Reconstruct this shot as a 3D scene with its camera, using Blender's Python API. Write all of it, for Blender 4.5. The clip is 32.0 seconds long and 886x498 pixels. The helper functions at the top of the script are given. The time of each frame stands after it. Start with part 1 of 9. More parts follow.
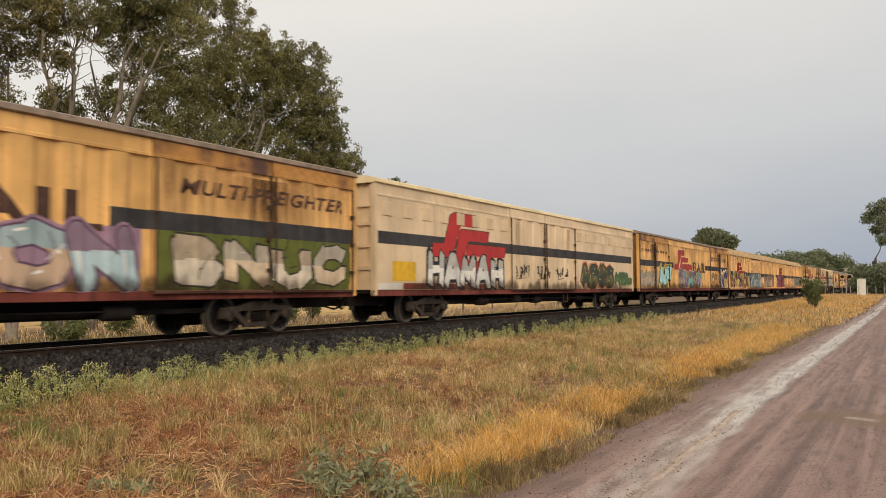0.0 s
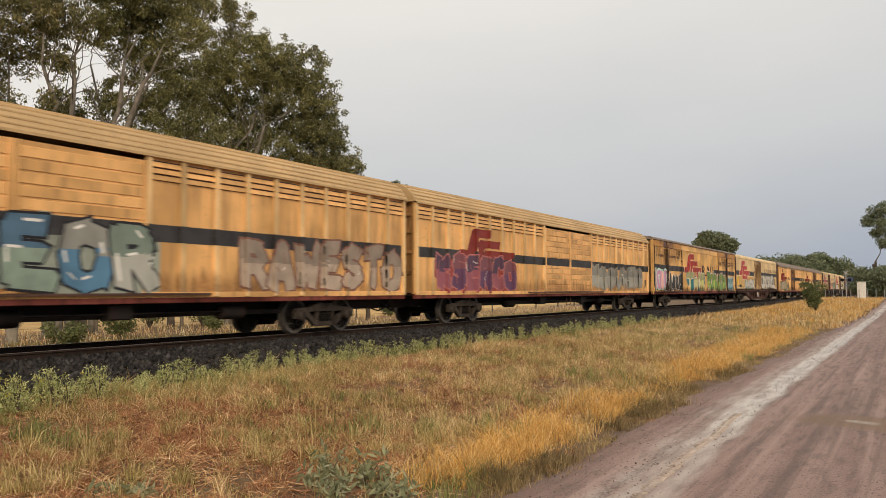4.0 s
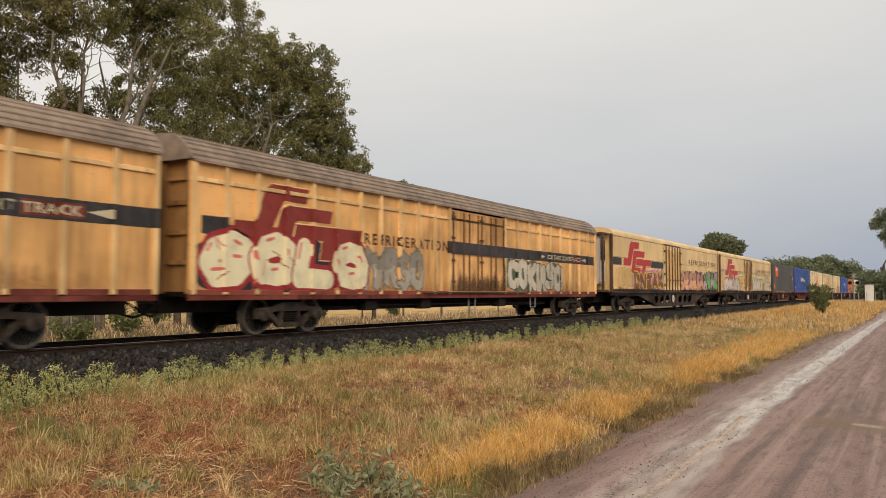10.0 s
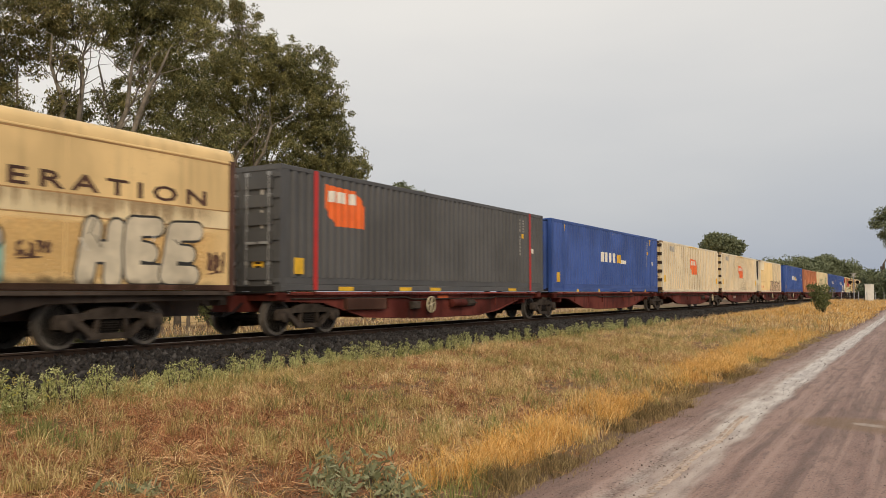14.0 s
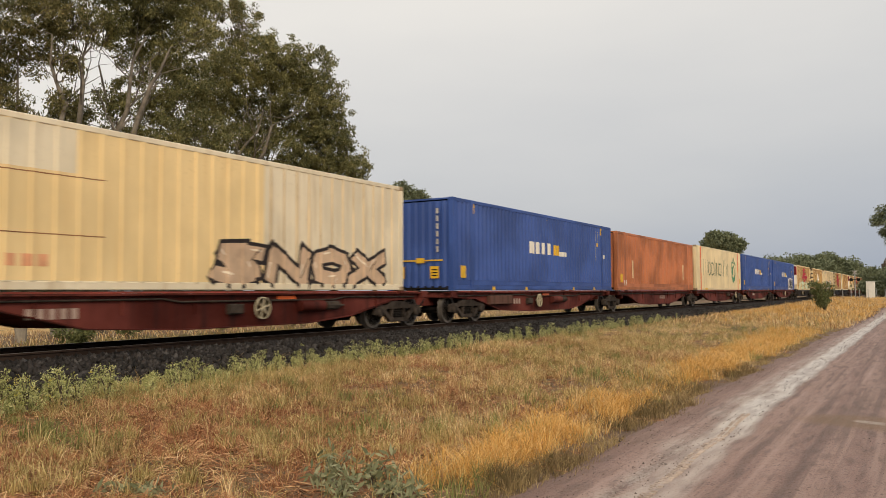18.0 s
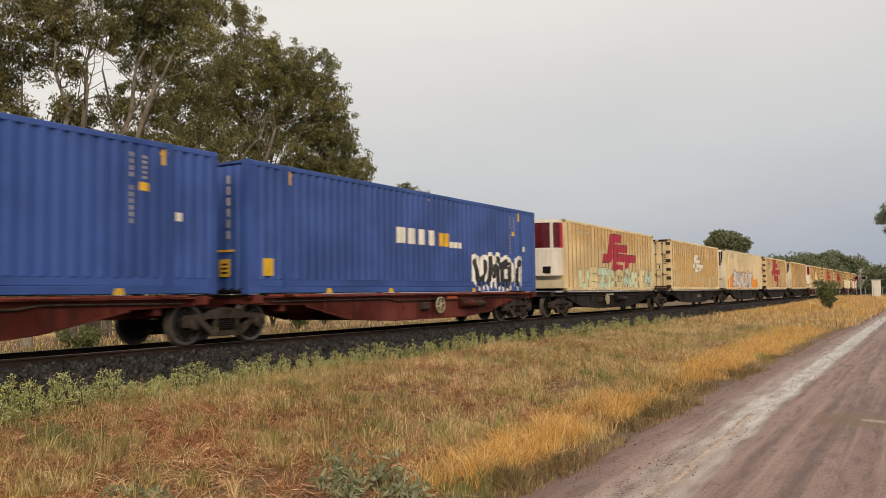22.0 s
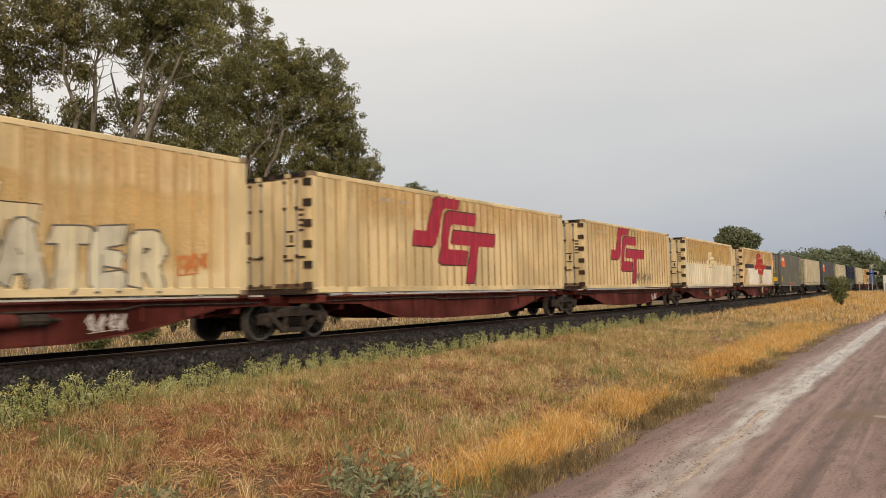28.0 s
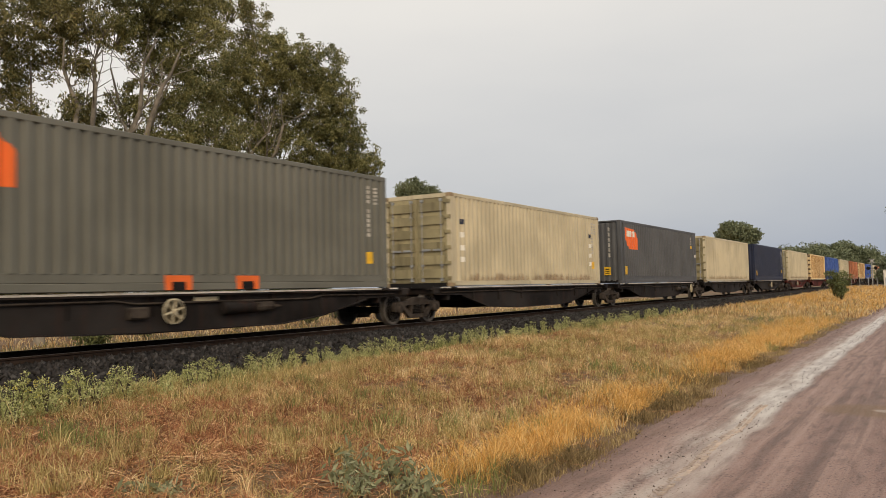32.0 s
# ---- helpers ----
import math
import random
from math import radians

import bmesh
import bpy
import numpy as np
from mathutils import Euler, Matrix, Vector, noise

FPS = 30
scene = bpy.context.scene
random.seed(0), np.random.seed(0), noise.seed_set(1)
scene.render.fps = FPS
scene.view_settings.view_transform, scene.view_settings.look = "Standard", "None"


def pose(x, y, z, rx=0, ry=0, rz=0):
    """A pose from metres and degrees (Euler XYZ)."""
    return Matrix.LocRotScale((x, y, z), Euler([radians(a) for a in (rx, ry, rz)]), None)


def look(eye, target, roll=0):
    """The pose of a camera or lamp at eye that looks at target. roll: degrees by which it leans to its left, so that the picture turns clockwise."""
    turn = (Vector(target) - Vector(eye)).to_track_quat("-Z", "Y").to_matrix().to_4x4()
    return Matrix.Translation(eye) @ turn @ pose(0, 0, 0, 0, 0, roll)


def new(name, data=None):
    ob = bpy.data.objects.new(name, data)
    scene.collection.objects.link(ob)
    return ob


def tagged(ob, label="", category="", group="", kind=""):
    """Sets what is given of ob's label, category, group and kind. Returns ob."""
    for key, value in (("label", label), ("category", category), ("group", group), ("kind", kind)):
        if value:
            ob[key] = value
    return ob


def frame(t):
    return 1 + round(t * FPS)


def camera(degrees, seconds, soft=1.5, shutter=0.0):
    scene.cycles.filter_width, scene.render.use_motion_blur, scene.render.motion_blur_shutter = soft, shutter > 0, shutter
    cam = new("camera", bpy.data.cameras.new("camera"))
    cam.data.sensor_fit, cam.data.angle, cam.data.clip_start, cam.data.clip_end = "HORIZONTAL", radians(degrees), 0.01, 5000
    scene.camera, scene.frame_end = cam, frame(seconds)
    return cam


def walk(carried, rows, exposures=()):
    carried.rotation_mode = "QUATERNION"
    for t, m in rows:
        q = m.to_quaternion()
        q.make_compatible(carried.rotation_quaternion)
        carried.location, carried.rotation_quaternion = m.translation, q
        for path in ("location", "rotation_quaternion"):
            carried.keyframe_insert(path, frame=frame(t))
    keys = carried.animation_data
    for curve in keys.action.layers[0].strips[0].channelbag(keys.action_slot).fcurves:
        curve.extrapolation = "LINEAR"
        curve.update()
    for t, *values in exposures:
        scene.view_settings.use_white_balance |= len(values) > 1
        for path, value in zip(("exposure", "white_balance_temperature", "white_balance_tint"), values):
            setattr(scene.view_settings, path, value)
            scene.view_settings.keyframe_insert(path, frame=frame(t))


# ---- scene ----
cam = camera(57.72, 32.0, soft=0.55, shutter=0.2)
EYE = (0.0, 0.0, 0.961)
walk(cam, [(t, pose(*EYE, rx, ry, rz)) for t, rx, ry, rz in (
    (0.0, 92.870, 0.303, 30.261), (0.5, 92.926, 0.231, 30.254), (1.0, 92.985, 0.208, 30.238),
    (1.5, 93.028, 0.189, 30.226), (2.0, 93.069, 0.197, 30.223), (2.5, 93.096, 0.223, 30.236),
    (3.0, 93.097, 0.262, 30.250), (3.5, 93.080, 0.306, 30.278), (5.5, 93.154, 0.271, 30.223),
    (6.0, 93.151, 0.220, 30.265), (6.5, 93.121, 0.166, 30.311), (7.0, 93.086, 0.150, 30.359),
    (7.5, 93.069, 0.135, 30.411), (8.0, 93.069, 0.095, 30.471), (8.5, 93.083, 0.047, 30.548),
    (9.0, 93.106, -0.008, 30.637), (9.5, 93.105, -0.069, 30.688), (10.0, 93.076, -0.140, 30.694),
    (10.5, 93.039, -0.158, 30.668), (11.0, 93.010, -0.122, 30.649), (11.5, 93.011, -0.084, 30.644),
    (12.0, 93.024, -0.054, 30.667), (12.5, 93.049, -0.007, 30.697), (13.0, 93.085, 0.050, 30.708),
    (13.5, 93.134, 0.084, 30.709), (14.0, 93.160, 0.116, 30.700), (14.5, 93.164, 0.127, 30.700),
    (16.5, 93.110, 0.252, 30.745), (17.0, 93.104, 0.283, 30.745), (17.5, 93.085, 0.300, 30.750),
    (18.0, 93.078, 0.309, 30.770), (18.5, 93.068, 0.318, 30.810), (19.0, 93.067, 0.368, 30.848),
    (19.5, 93.082, 0.454, 30.883), (20.0, 93.113, 0.558, 30.909), (20.5, 93.147, 0.617, 30.942),
    (21.0, 93.189, 0.672, 30.991), (21.5, 93.203, 0.708, 31.048), (22.0, 93.205, 0.767, 31.089),
    (22.5, 93.211, 0.815, 31.119), (23.0, 93.221, 0.869, 31.155), (23.5, 93.240, 0.897, 31.198),
    (24.0, 93.249, 0.900, 31.254), (24.5, 93.251, 0.949, 31.307), (25.0, 93.236, 1.010, 31.357),
    (25.5, 93.213, 1.075, 31.409), (27.5, 93.169, 1.228, 31.704), (28.0, 93.154, 1.248, 31.743),
    (28.5, 93.126, 1.273, 31.751), (29.0, 93.090, 1.251, 31.746), (29.5, 93.050, 1.222, 31.737),
    (30.0, 93.003, 1.216, 31.733), (30.5, 92.951, 1.241, 31.743), (31.0, 92.892, 1.303, 31.752),
    (31.5, 92.837, 1.325, 31.758), (32.0, 92.799, 1.293, 31.762))])

# ---- light: a hazy overcast evening, soft warm light from behind the camera ----
scene.view_settings.exposure = 0.0
SUN_EL, SUN_AZ = 32.0, 138.0   # degrees; azimuth clockwise from +Y


def make_world():
    w = bpy.data.worlds.new("overcast_sky")
    scene.world = w
    w.use_nodes = True
    nt = w.node_tree
    nt.nodes.clear()
    n, l = nt.nodes.new, nt.links.new
    out, bg = n("ShaderNodeOutputWorld"), n("ShaderNodeBackground")
    sky = n("ShaderNodeTexSky")
    sky.sky_type, sky.sun_disc = "NISHITA", False
    sky.sun_elevation, sky.sun_rotation = radians(SUN_EL), radians(SUN_AZ)
    sky.air_density, sky.dust_density, sky.ozone_density = 1.0, 4.0, 1.0
    dim = n("ShaderNodeVectorMath")
    dim.operation = "SCALE"
    dim.inputs["Scale"].default_value = 0.05
    l(sky.outputs[0], dim.inputs[0])
    co = n("ShaderNodeTexCoord")
    sep = n("ShaderNodeSeparateXYZ")
    l(co.outputs["Generated"], sep.inputs[0])
    # cloud deck: warm pale grey overhead, blue grey towards the horizon up the line
    ramp = n("ShaderNodeValToRGB")
    e = ramp.color_ramp.elements
    e[0].position, e[0].color = 0.0, (0.40, 0.445, 0.53, 1)
    e[1].position, e[1].color = 0.42, (0.90, 0.865, 0.81, 1)
    mid = e.new(0.16)
    mid.color = (0.61, 0.62, 0.635, 1)
    ns = n("ShaderNodeTexNoise")
    ns.inputs["Scale"].default_value, ns.inputs["Detail"].default_value = 2.2, 5.0
    mp = n("ShaderNodeMapping")
    mp.inputs["Scale"].default_value = (1.0, 1.0, 3.5)
    l(co.outputs["Generated"], mp.inputs[0])
    l(mp.outputs[0], ns.inputs["Vector"])
    a = n("ShaderNodeMath")
    a.operation = "MULTIPLY_ADD"
    a.inputs[1].default_value, a.inputs[2].default_value = 0.16, -0.08
    l(ns.outputs[0], a.inputs[0])
    lean = n("ShaderNodeMath")     # brighter away from the far end of the line
    lean.operation = "MULTIPLY_ADD"
    lean.inputs[1].default_value = -0.13
    l(sep.outputs[0], lean.inputs[0])
    l(a.outputs[0], lean.inputs[2])
    b = n("ShaderNodeMath")
    b.operation = "ADD"
    l(sep.outputs[2], b.inputs[0])
    l(lean.outputs[0], b.inputs[1])
    glow = n("ShaderNodeMapRange")     # thinner cloud beyond the trees
    glow.interpolation_type = "SMOOTHSTEP"
    glow.inputs[1].default_value, glow.inputs[2].default_value, glow.inputs[3].default_value, glow.inputs[4].default_value = -0.58, -0.80, 0.0, 0.16
    l(sep.outputs[0], glow.inputs[0])
    c = n("ShaderNodeMath")
    c.operation = "ADD"
    l(b.outputs[0], c.inputs[0])
    l(glow.outputs[0], c.inputs[1])
    l(c.outputs[0], ramp.inputs[0])
    mix = n("ShaderNodeMix")
    mix.data_type, mix.blend_type = "RGBA", "MIX"
    mix.inputs[0].default_value = 0.9
    l(dim.outputs[0], mix.inputs[6])
    l(ramp.outputs[0], mix.inputs[7])
    l(mix.outputs[2], bg.inputs[0])
    bg.inputs[1].default_value = 1.0
    l(bg.outputs[0], out.inputs[0])


def make_sun():
    d = bpy.data.lights.new("sun", "SUN")
    d.energy, d.angle, d.color = 1.85, radians(35), (1.0, 0.80, 0.55)
    ob = new("sun", d)
    az, el = radians(SUN_AZ), radians(SUN_EL)
    way = Vector((math.sin(az) * math.cos(el), math.cos(az) * math.cos(el), math.sin(el)))
    ob.matrix_basis = look(way * 60, (0, 0, 0))


make_world()
make_sun()


# ---- materials ----
def shader(name):
    m = bpy.data.materials.new(name)
    m.use_nodes = True
    nt = m.node_tree
    return m, nt, nt.nodes["Principled BSDF"], nt.nodes.new, nt.links.new


def mixer(n, l, fac, a, b):
    x = n("ShaderNodeMix")
    x.data_type = "RGBA"
    for k, v in ((0, fac), (6, a), (7, b)):
        if isinstance(v, (int, float)):
            x.inputs[k].default_value = v
        elif isinstance(v, tuple):
            x.inputs[k].default_value = (*v[:3], 1)
        else:
            l(v, x.inputs[k])
    return x.outputs[2]


def noise_at(n, l, vec, scale, detail=4.0, stretch=(1, 1, 1)):
    mp, t = n("ShaderNodeMapping"), n("ShaderNodeTexNoise")
    mp.inputs["Scale"].default_value = stretch
    l(vec, mp.inputs[0])
    l(mp.outputs[0], t.inputs["Vector"])
    t.inputs["Scale"].default_value, t.inputs["Detail"].default_value = scale, detail
    return t.outputs[0]


def band(n, l, v, lo, hi):
    r = n("ShaderNodeMapRange")
    r.interpolation_type = "SMOOTHSTEP"
    r.inputs[1].default_value, r.inputs[2].default_value = lo, hi
    l(v, r.inputs[0])
    return r.outputs[0]


def maths(n, l, op, a, b):
    m = n("ShaderNodeMath")
    m.operation = op
    for k, v in ((0, a), (1, b)):
        if isinstance(v, (int, float)):
            m.inputs[k].default_value = v
        else:
            l(v, m.inputs[k])
    return m.outputs[0]


def bump(n, l, p, height, strength, distance=0.01):
    b = n("ShaderNodeBump")
    b.inputs["Strength"].default_value, b.inputs["Distance"].default_value = strength, distance
    l(height, b.inputs["Height"])
    l(b.outputs[0], p.inputs["Normal"])


def paint(name, rgb, dirt=0.35, rust=0.25, rough=0.5, dirt_rgb=(0.10, 0.065, 0.04), rust_rgb=(0.16, 0.06, 0.025), metal=0.0, fade=0.25, spec=0.3):
    """Weathered vehicle paint: faded patches, vertical dirt streaks, rust specks."""
    m, nt, p, n, l = shader(name)
    tc, oi = n("ShaderNodeTexCoord"), n("ShaderNodeObjectInfo")
    add = n("ShaderNodeVectorMath")
    sc = n("ShaderNodeVectorMath")
    sc.operation = "SCALE"
    sc.inputs["Scale"].default_value = 37.0
    l(oi.outputs["Random"], sc.inputs[0])
    l(tc.outputs["Object"], add.inputs[0])
    l(sc.outputs[0], add.inputs[1])
    v = add.outputs[0]
    big = noise_at(n, l, v, 0.55, 5.0)
    streak = noise_at(n, l, v, 1.0, 6.0, (5.0, 5.0, 0.45))
    fine = noise_at(n, l, v, 14.0, 6.0)
    lightc = tuple(min(1.0, c * (1 + fade) + 0.03 * fade) for c in rgb)
    darkc = tuple(c * (1 - fade) for c in rgb)
    c = mixer(n, l, band(n, l, big, 0.35, 0.65), darkc, lightc)
    s = maths(n, l, "MULTIPLY", band(n, l, streak, 0.48, 0.78), dirt)
    c = mixer(n, l, s, c, dirt_rgb)
    spots = maths(n, l, "MULTIPLY", band(n, l, fine, 0.60, 0.70), band(n, l, big, 0.45, 0.7))
    spots = maths(n, l, "MULTIPLY", spots, rust)
    c = mixer(n, l, spots, c, rust_rgb)
    l(c, p.inputs["Base Color"])
    p.inputs["Metallic"].default_value, p.inputs["Specular IOR Level"].default_value = metal, spec
    r = n("ShaderNodeMapRange")
    r.inputs[3].default_value, r.inputs[4].default_value = rough - 0.12, rough + 0.2
    l(fine, r.inputs[0])
    l(r.outputs[0], p.inputs["Roughness"])
    bump(n, l, p, big, 0.25, 0.02)
    return m


def simple(name, rgb, rough=0.6, metal=0.0, var=0.25, scale=6.0, bumpy=0.2, dist=0.01, spec=0.3):
    m, nt, p, n, l = shader(name)
    tc = n("ShaderNodeTexCoord")
    a = noise_at(n, l, tc.outputs["Object"], scale, 6.0)
    b = noise_at(n, l, tc.outputs["Object"], scale * 0.13, 3.0)
    f = maths(n, l, "MULTIPLY", maths(n, l, "ADD", a, b), 0.5)
    c = mixer(n, l, band(n, l, f, 0.35, 0.65), tuple(c * (1 - var) for c in rgb), tuple(min(1, c * (1 + var)) for c in rgb))
    l(c, p.inputs["Base Color"])
    p.inputs["Roughness"].default_value, p.inputs["Metallic"].default_value = rough, metal
    p.inputs["Specular IOR Level"].default_value = spec
    if bumpy:
        bump(n, l, p, a, bumpy, dist)
    return m


def foliage(name, stops, rough=0.6, trans=0.25, spark=0.9):
    """Leaves or blades: a colour for each island, some light through them."""
    m, nt, p, n, l = shader(name)
    g, ramp = n("ShaderNodeNewGeometry"), n("ShaderNodeValToRGB")
    el = ramp.color_ramp.elements
    while len(el) < len(stops):
        el.new(0.5)
    for k, c in enumerate(stops):
        el[k].position, el[k].color = k / (len(stops) - 1), (*c, 1)
    tc = n("ShaderNodeTexCoord")
    big = noise_at(n, l, tc.outputs["Object"], 0.45, 3.0)
    tuft = noise_at(n, l, tc.outputs["Object"], 4.0, 2.0)
    f = maths(n, l, "ADD", maths(n, l, "MULTIPLY", maths(n, l, "SUBTRACT", g.outputs["Random Per Island"], 0.22), spark), maths(n, l, "MULTIPLY", maths(n, l, "SUBTRACT", big, 0.3), 0.7))
    f = maths(n, l, "ADD", f, maths(n, l, "MULTIPLY", maths(n, l, "SUBTRACT", tuft, 0.42), 1.1))
    l(f, ramp.inputs[0])
    l(ramp.outputs[0], p.inputs["Base Color"])
    p.inputs["Roughness"].default_value = rough
    p.inputs["Specular IOR Level"].default_value = 0.3
    if trans:
        tr, mx = n("ShaderNodeBsdfTranslucent"), n("ShaderNodeMixShader")
        l(ramp.outputs[0], tr.inputs[0])
        mx.inputs[0].default_value = trans
        l(p.outputs[0], mx.inputs[1])
        l(tr.outputs[0], mx.inputs[2])
        l(mx.outputs[0], nt.nodes["Material Output"].inputs[0])
    return m


def stain(name, rgb, amount, fade, stretch=(5.0, 5.0, 0.40), lo=0.42, hi=0.68, rough=0.75):
    """A thin film of dirt in runs, thinning out downwards (-1), upwards (1) or towards its edges (0)."""
    m, nt, p, n, l = shader(name)
    tc, oi = n("ShaderNodeTexCoord"), n("ShaderNodeObjectInfo")
    add, sc = n("ShaderNodeVectorMath"), n("ShaderNodeVectorMath")
    sc.operation = "SCALE"
    sc.inputs["Scale"].default_value = 53.0
    l(oi.outputs["Random"], sc.inputs[0])
    l(tc.outputs["Object"], add.inputs[0])
    l(sc.outputs[0], add.inputs[1])
    runs = noise_at(n, l, add.outputs[0], 1.0, 6.0, stretch)
    blot = noise_at(n, l, add.outputs[0], 0.8, 4.0)
    fine = noise_at(n, l, add.outputs[0], 17.0, 5.0)
    sep = n("ShaderNodeSeparateXYZ")
    l(tc.outputs["Generated"], sep.inputs[0])
    ends = maths(n, l, "MULTIPLY", band(n, l, sep.outputs[1], 0.0, 0.10), band(n, l, sep.outputs[1], 1.0, 0.90))
    if fade:
        up = band(n, l, sep.outputs[2], *((0.0, 0.95) if fade < 0 else (1.0, 0.05)))
    else:
        up = maths(n, l, "MULTIPLY", band(n, l, sep.outputs[2], 0.0, 0.2), band(n, l, sep.outputs[2], 1.0, 0.8))
    grow = maths(n, l, "MULTIPLY", maths(n, l, "SUBTRACT", up, 0.55), 0.26)
    f = band(n, l, maths(n, l, "ADD", maths(n, l, "ADD", maths(n, l, "MULTIPLY", runs, 0.7), maths(n, l, "MULTIPLY", blot, 0.3)), grow), lo, hi)
    f = maths(n, l, "MULTIPLY", f, band(n, l, up, 0.0, 0.45))
    f = maths(n, l, "MULTIPLY", maths(n, l, "MULTIPLY", f, ends), maths(n, l, "ADD", maths(n, l, "MULTIPLY", fine, 0.6), amount - 0.3))
    c = mixer(n, l, blot, tuple(v * 0.7 for v in rgb), tuple(min(1, v * 1.3) for v in rgb))
    l(c, p.inputs["Base Color"])
    p.inputs["Roughness"].default_value = rough
    p.inputs["Specular IOR Level"].default_value = 0.1
    tr, mx = n("ShaderNodeBsdfTransparent"), n("ShaderNodeMixShader")
    cl = n("ShaderNodeClamp")
    l(f, cl.inputs[0])
    l(cl.outputs[0], mx.inputs[0])
    l(tr.outputs[0], mx.inputs[1])
    l(p.outputs[0], mx.inputs[2])
    l(mx.outputs[0], nt.nodes["Material Output"].inputs[0])
    return m


def patchy(name, rgb, dark):
    """Paint burnt dark in patches."""
    m, nt, p, n, l = shader(name)
    tc, oi = n("ShaderNodeTexCoord"), n("ShaderNodeObjectInfo")
    add, sc = n("ShaderNodeVectorMath"), n("ShaderNodeVectorMath")
    sc.operation = "SCALE"
    sc.inputs["Scale"].default_value = 41.0
    l(oi.outputs["Random"], sc.inputs[0])
    l(tc.outputs["Object"], add.inputs[0])
    l(sc.outputs[0], add.inputs[1])
    big, fine = noise_at(n, l, add.outputs[0], 0.75, 3.0), noise_at(n, l, add.outputs[0], 9.0, 6.0)
    f = band(n, l, maths(n, l, "ADD", maths(n, l, "MULTIPLY", big, 0.85), maths(n, l, "MULTIPLY", fine, 0.15)), 0.48, 0.62)
    c = mixer(n, l, band(n, l, fine, 0.3, 0.7), tuple(v * 0.72 for v in rgb), rgb)
    c = mixer(n, l, maths(n, l, "MULTIPLY", f, 0.92), c, dark)
    l(c, p.inputs["Base Color"])
    p.inputs["Roughness"].default_value, p.inputs["Specular IOR Level"].default_value = 0.6, 0.2
    bump(n, l, p, fine, 0.2, 0.01)
    return m


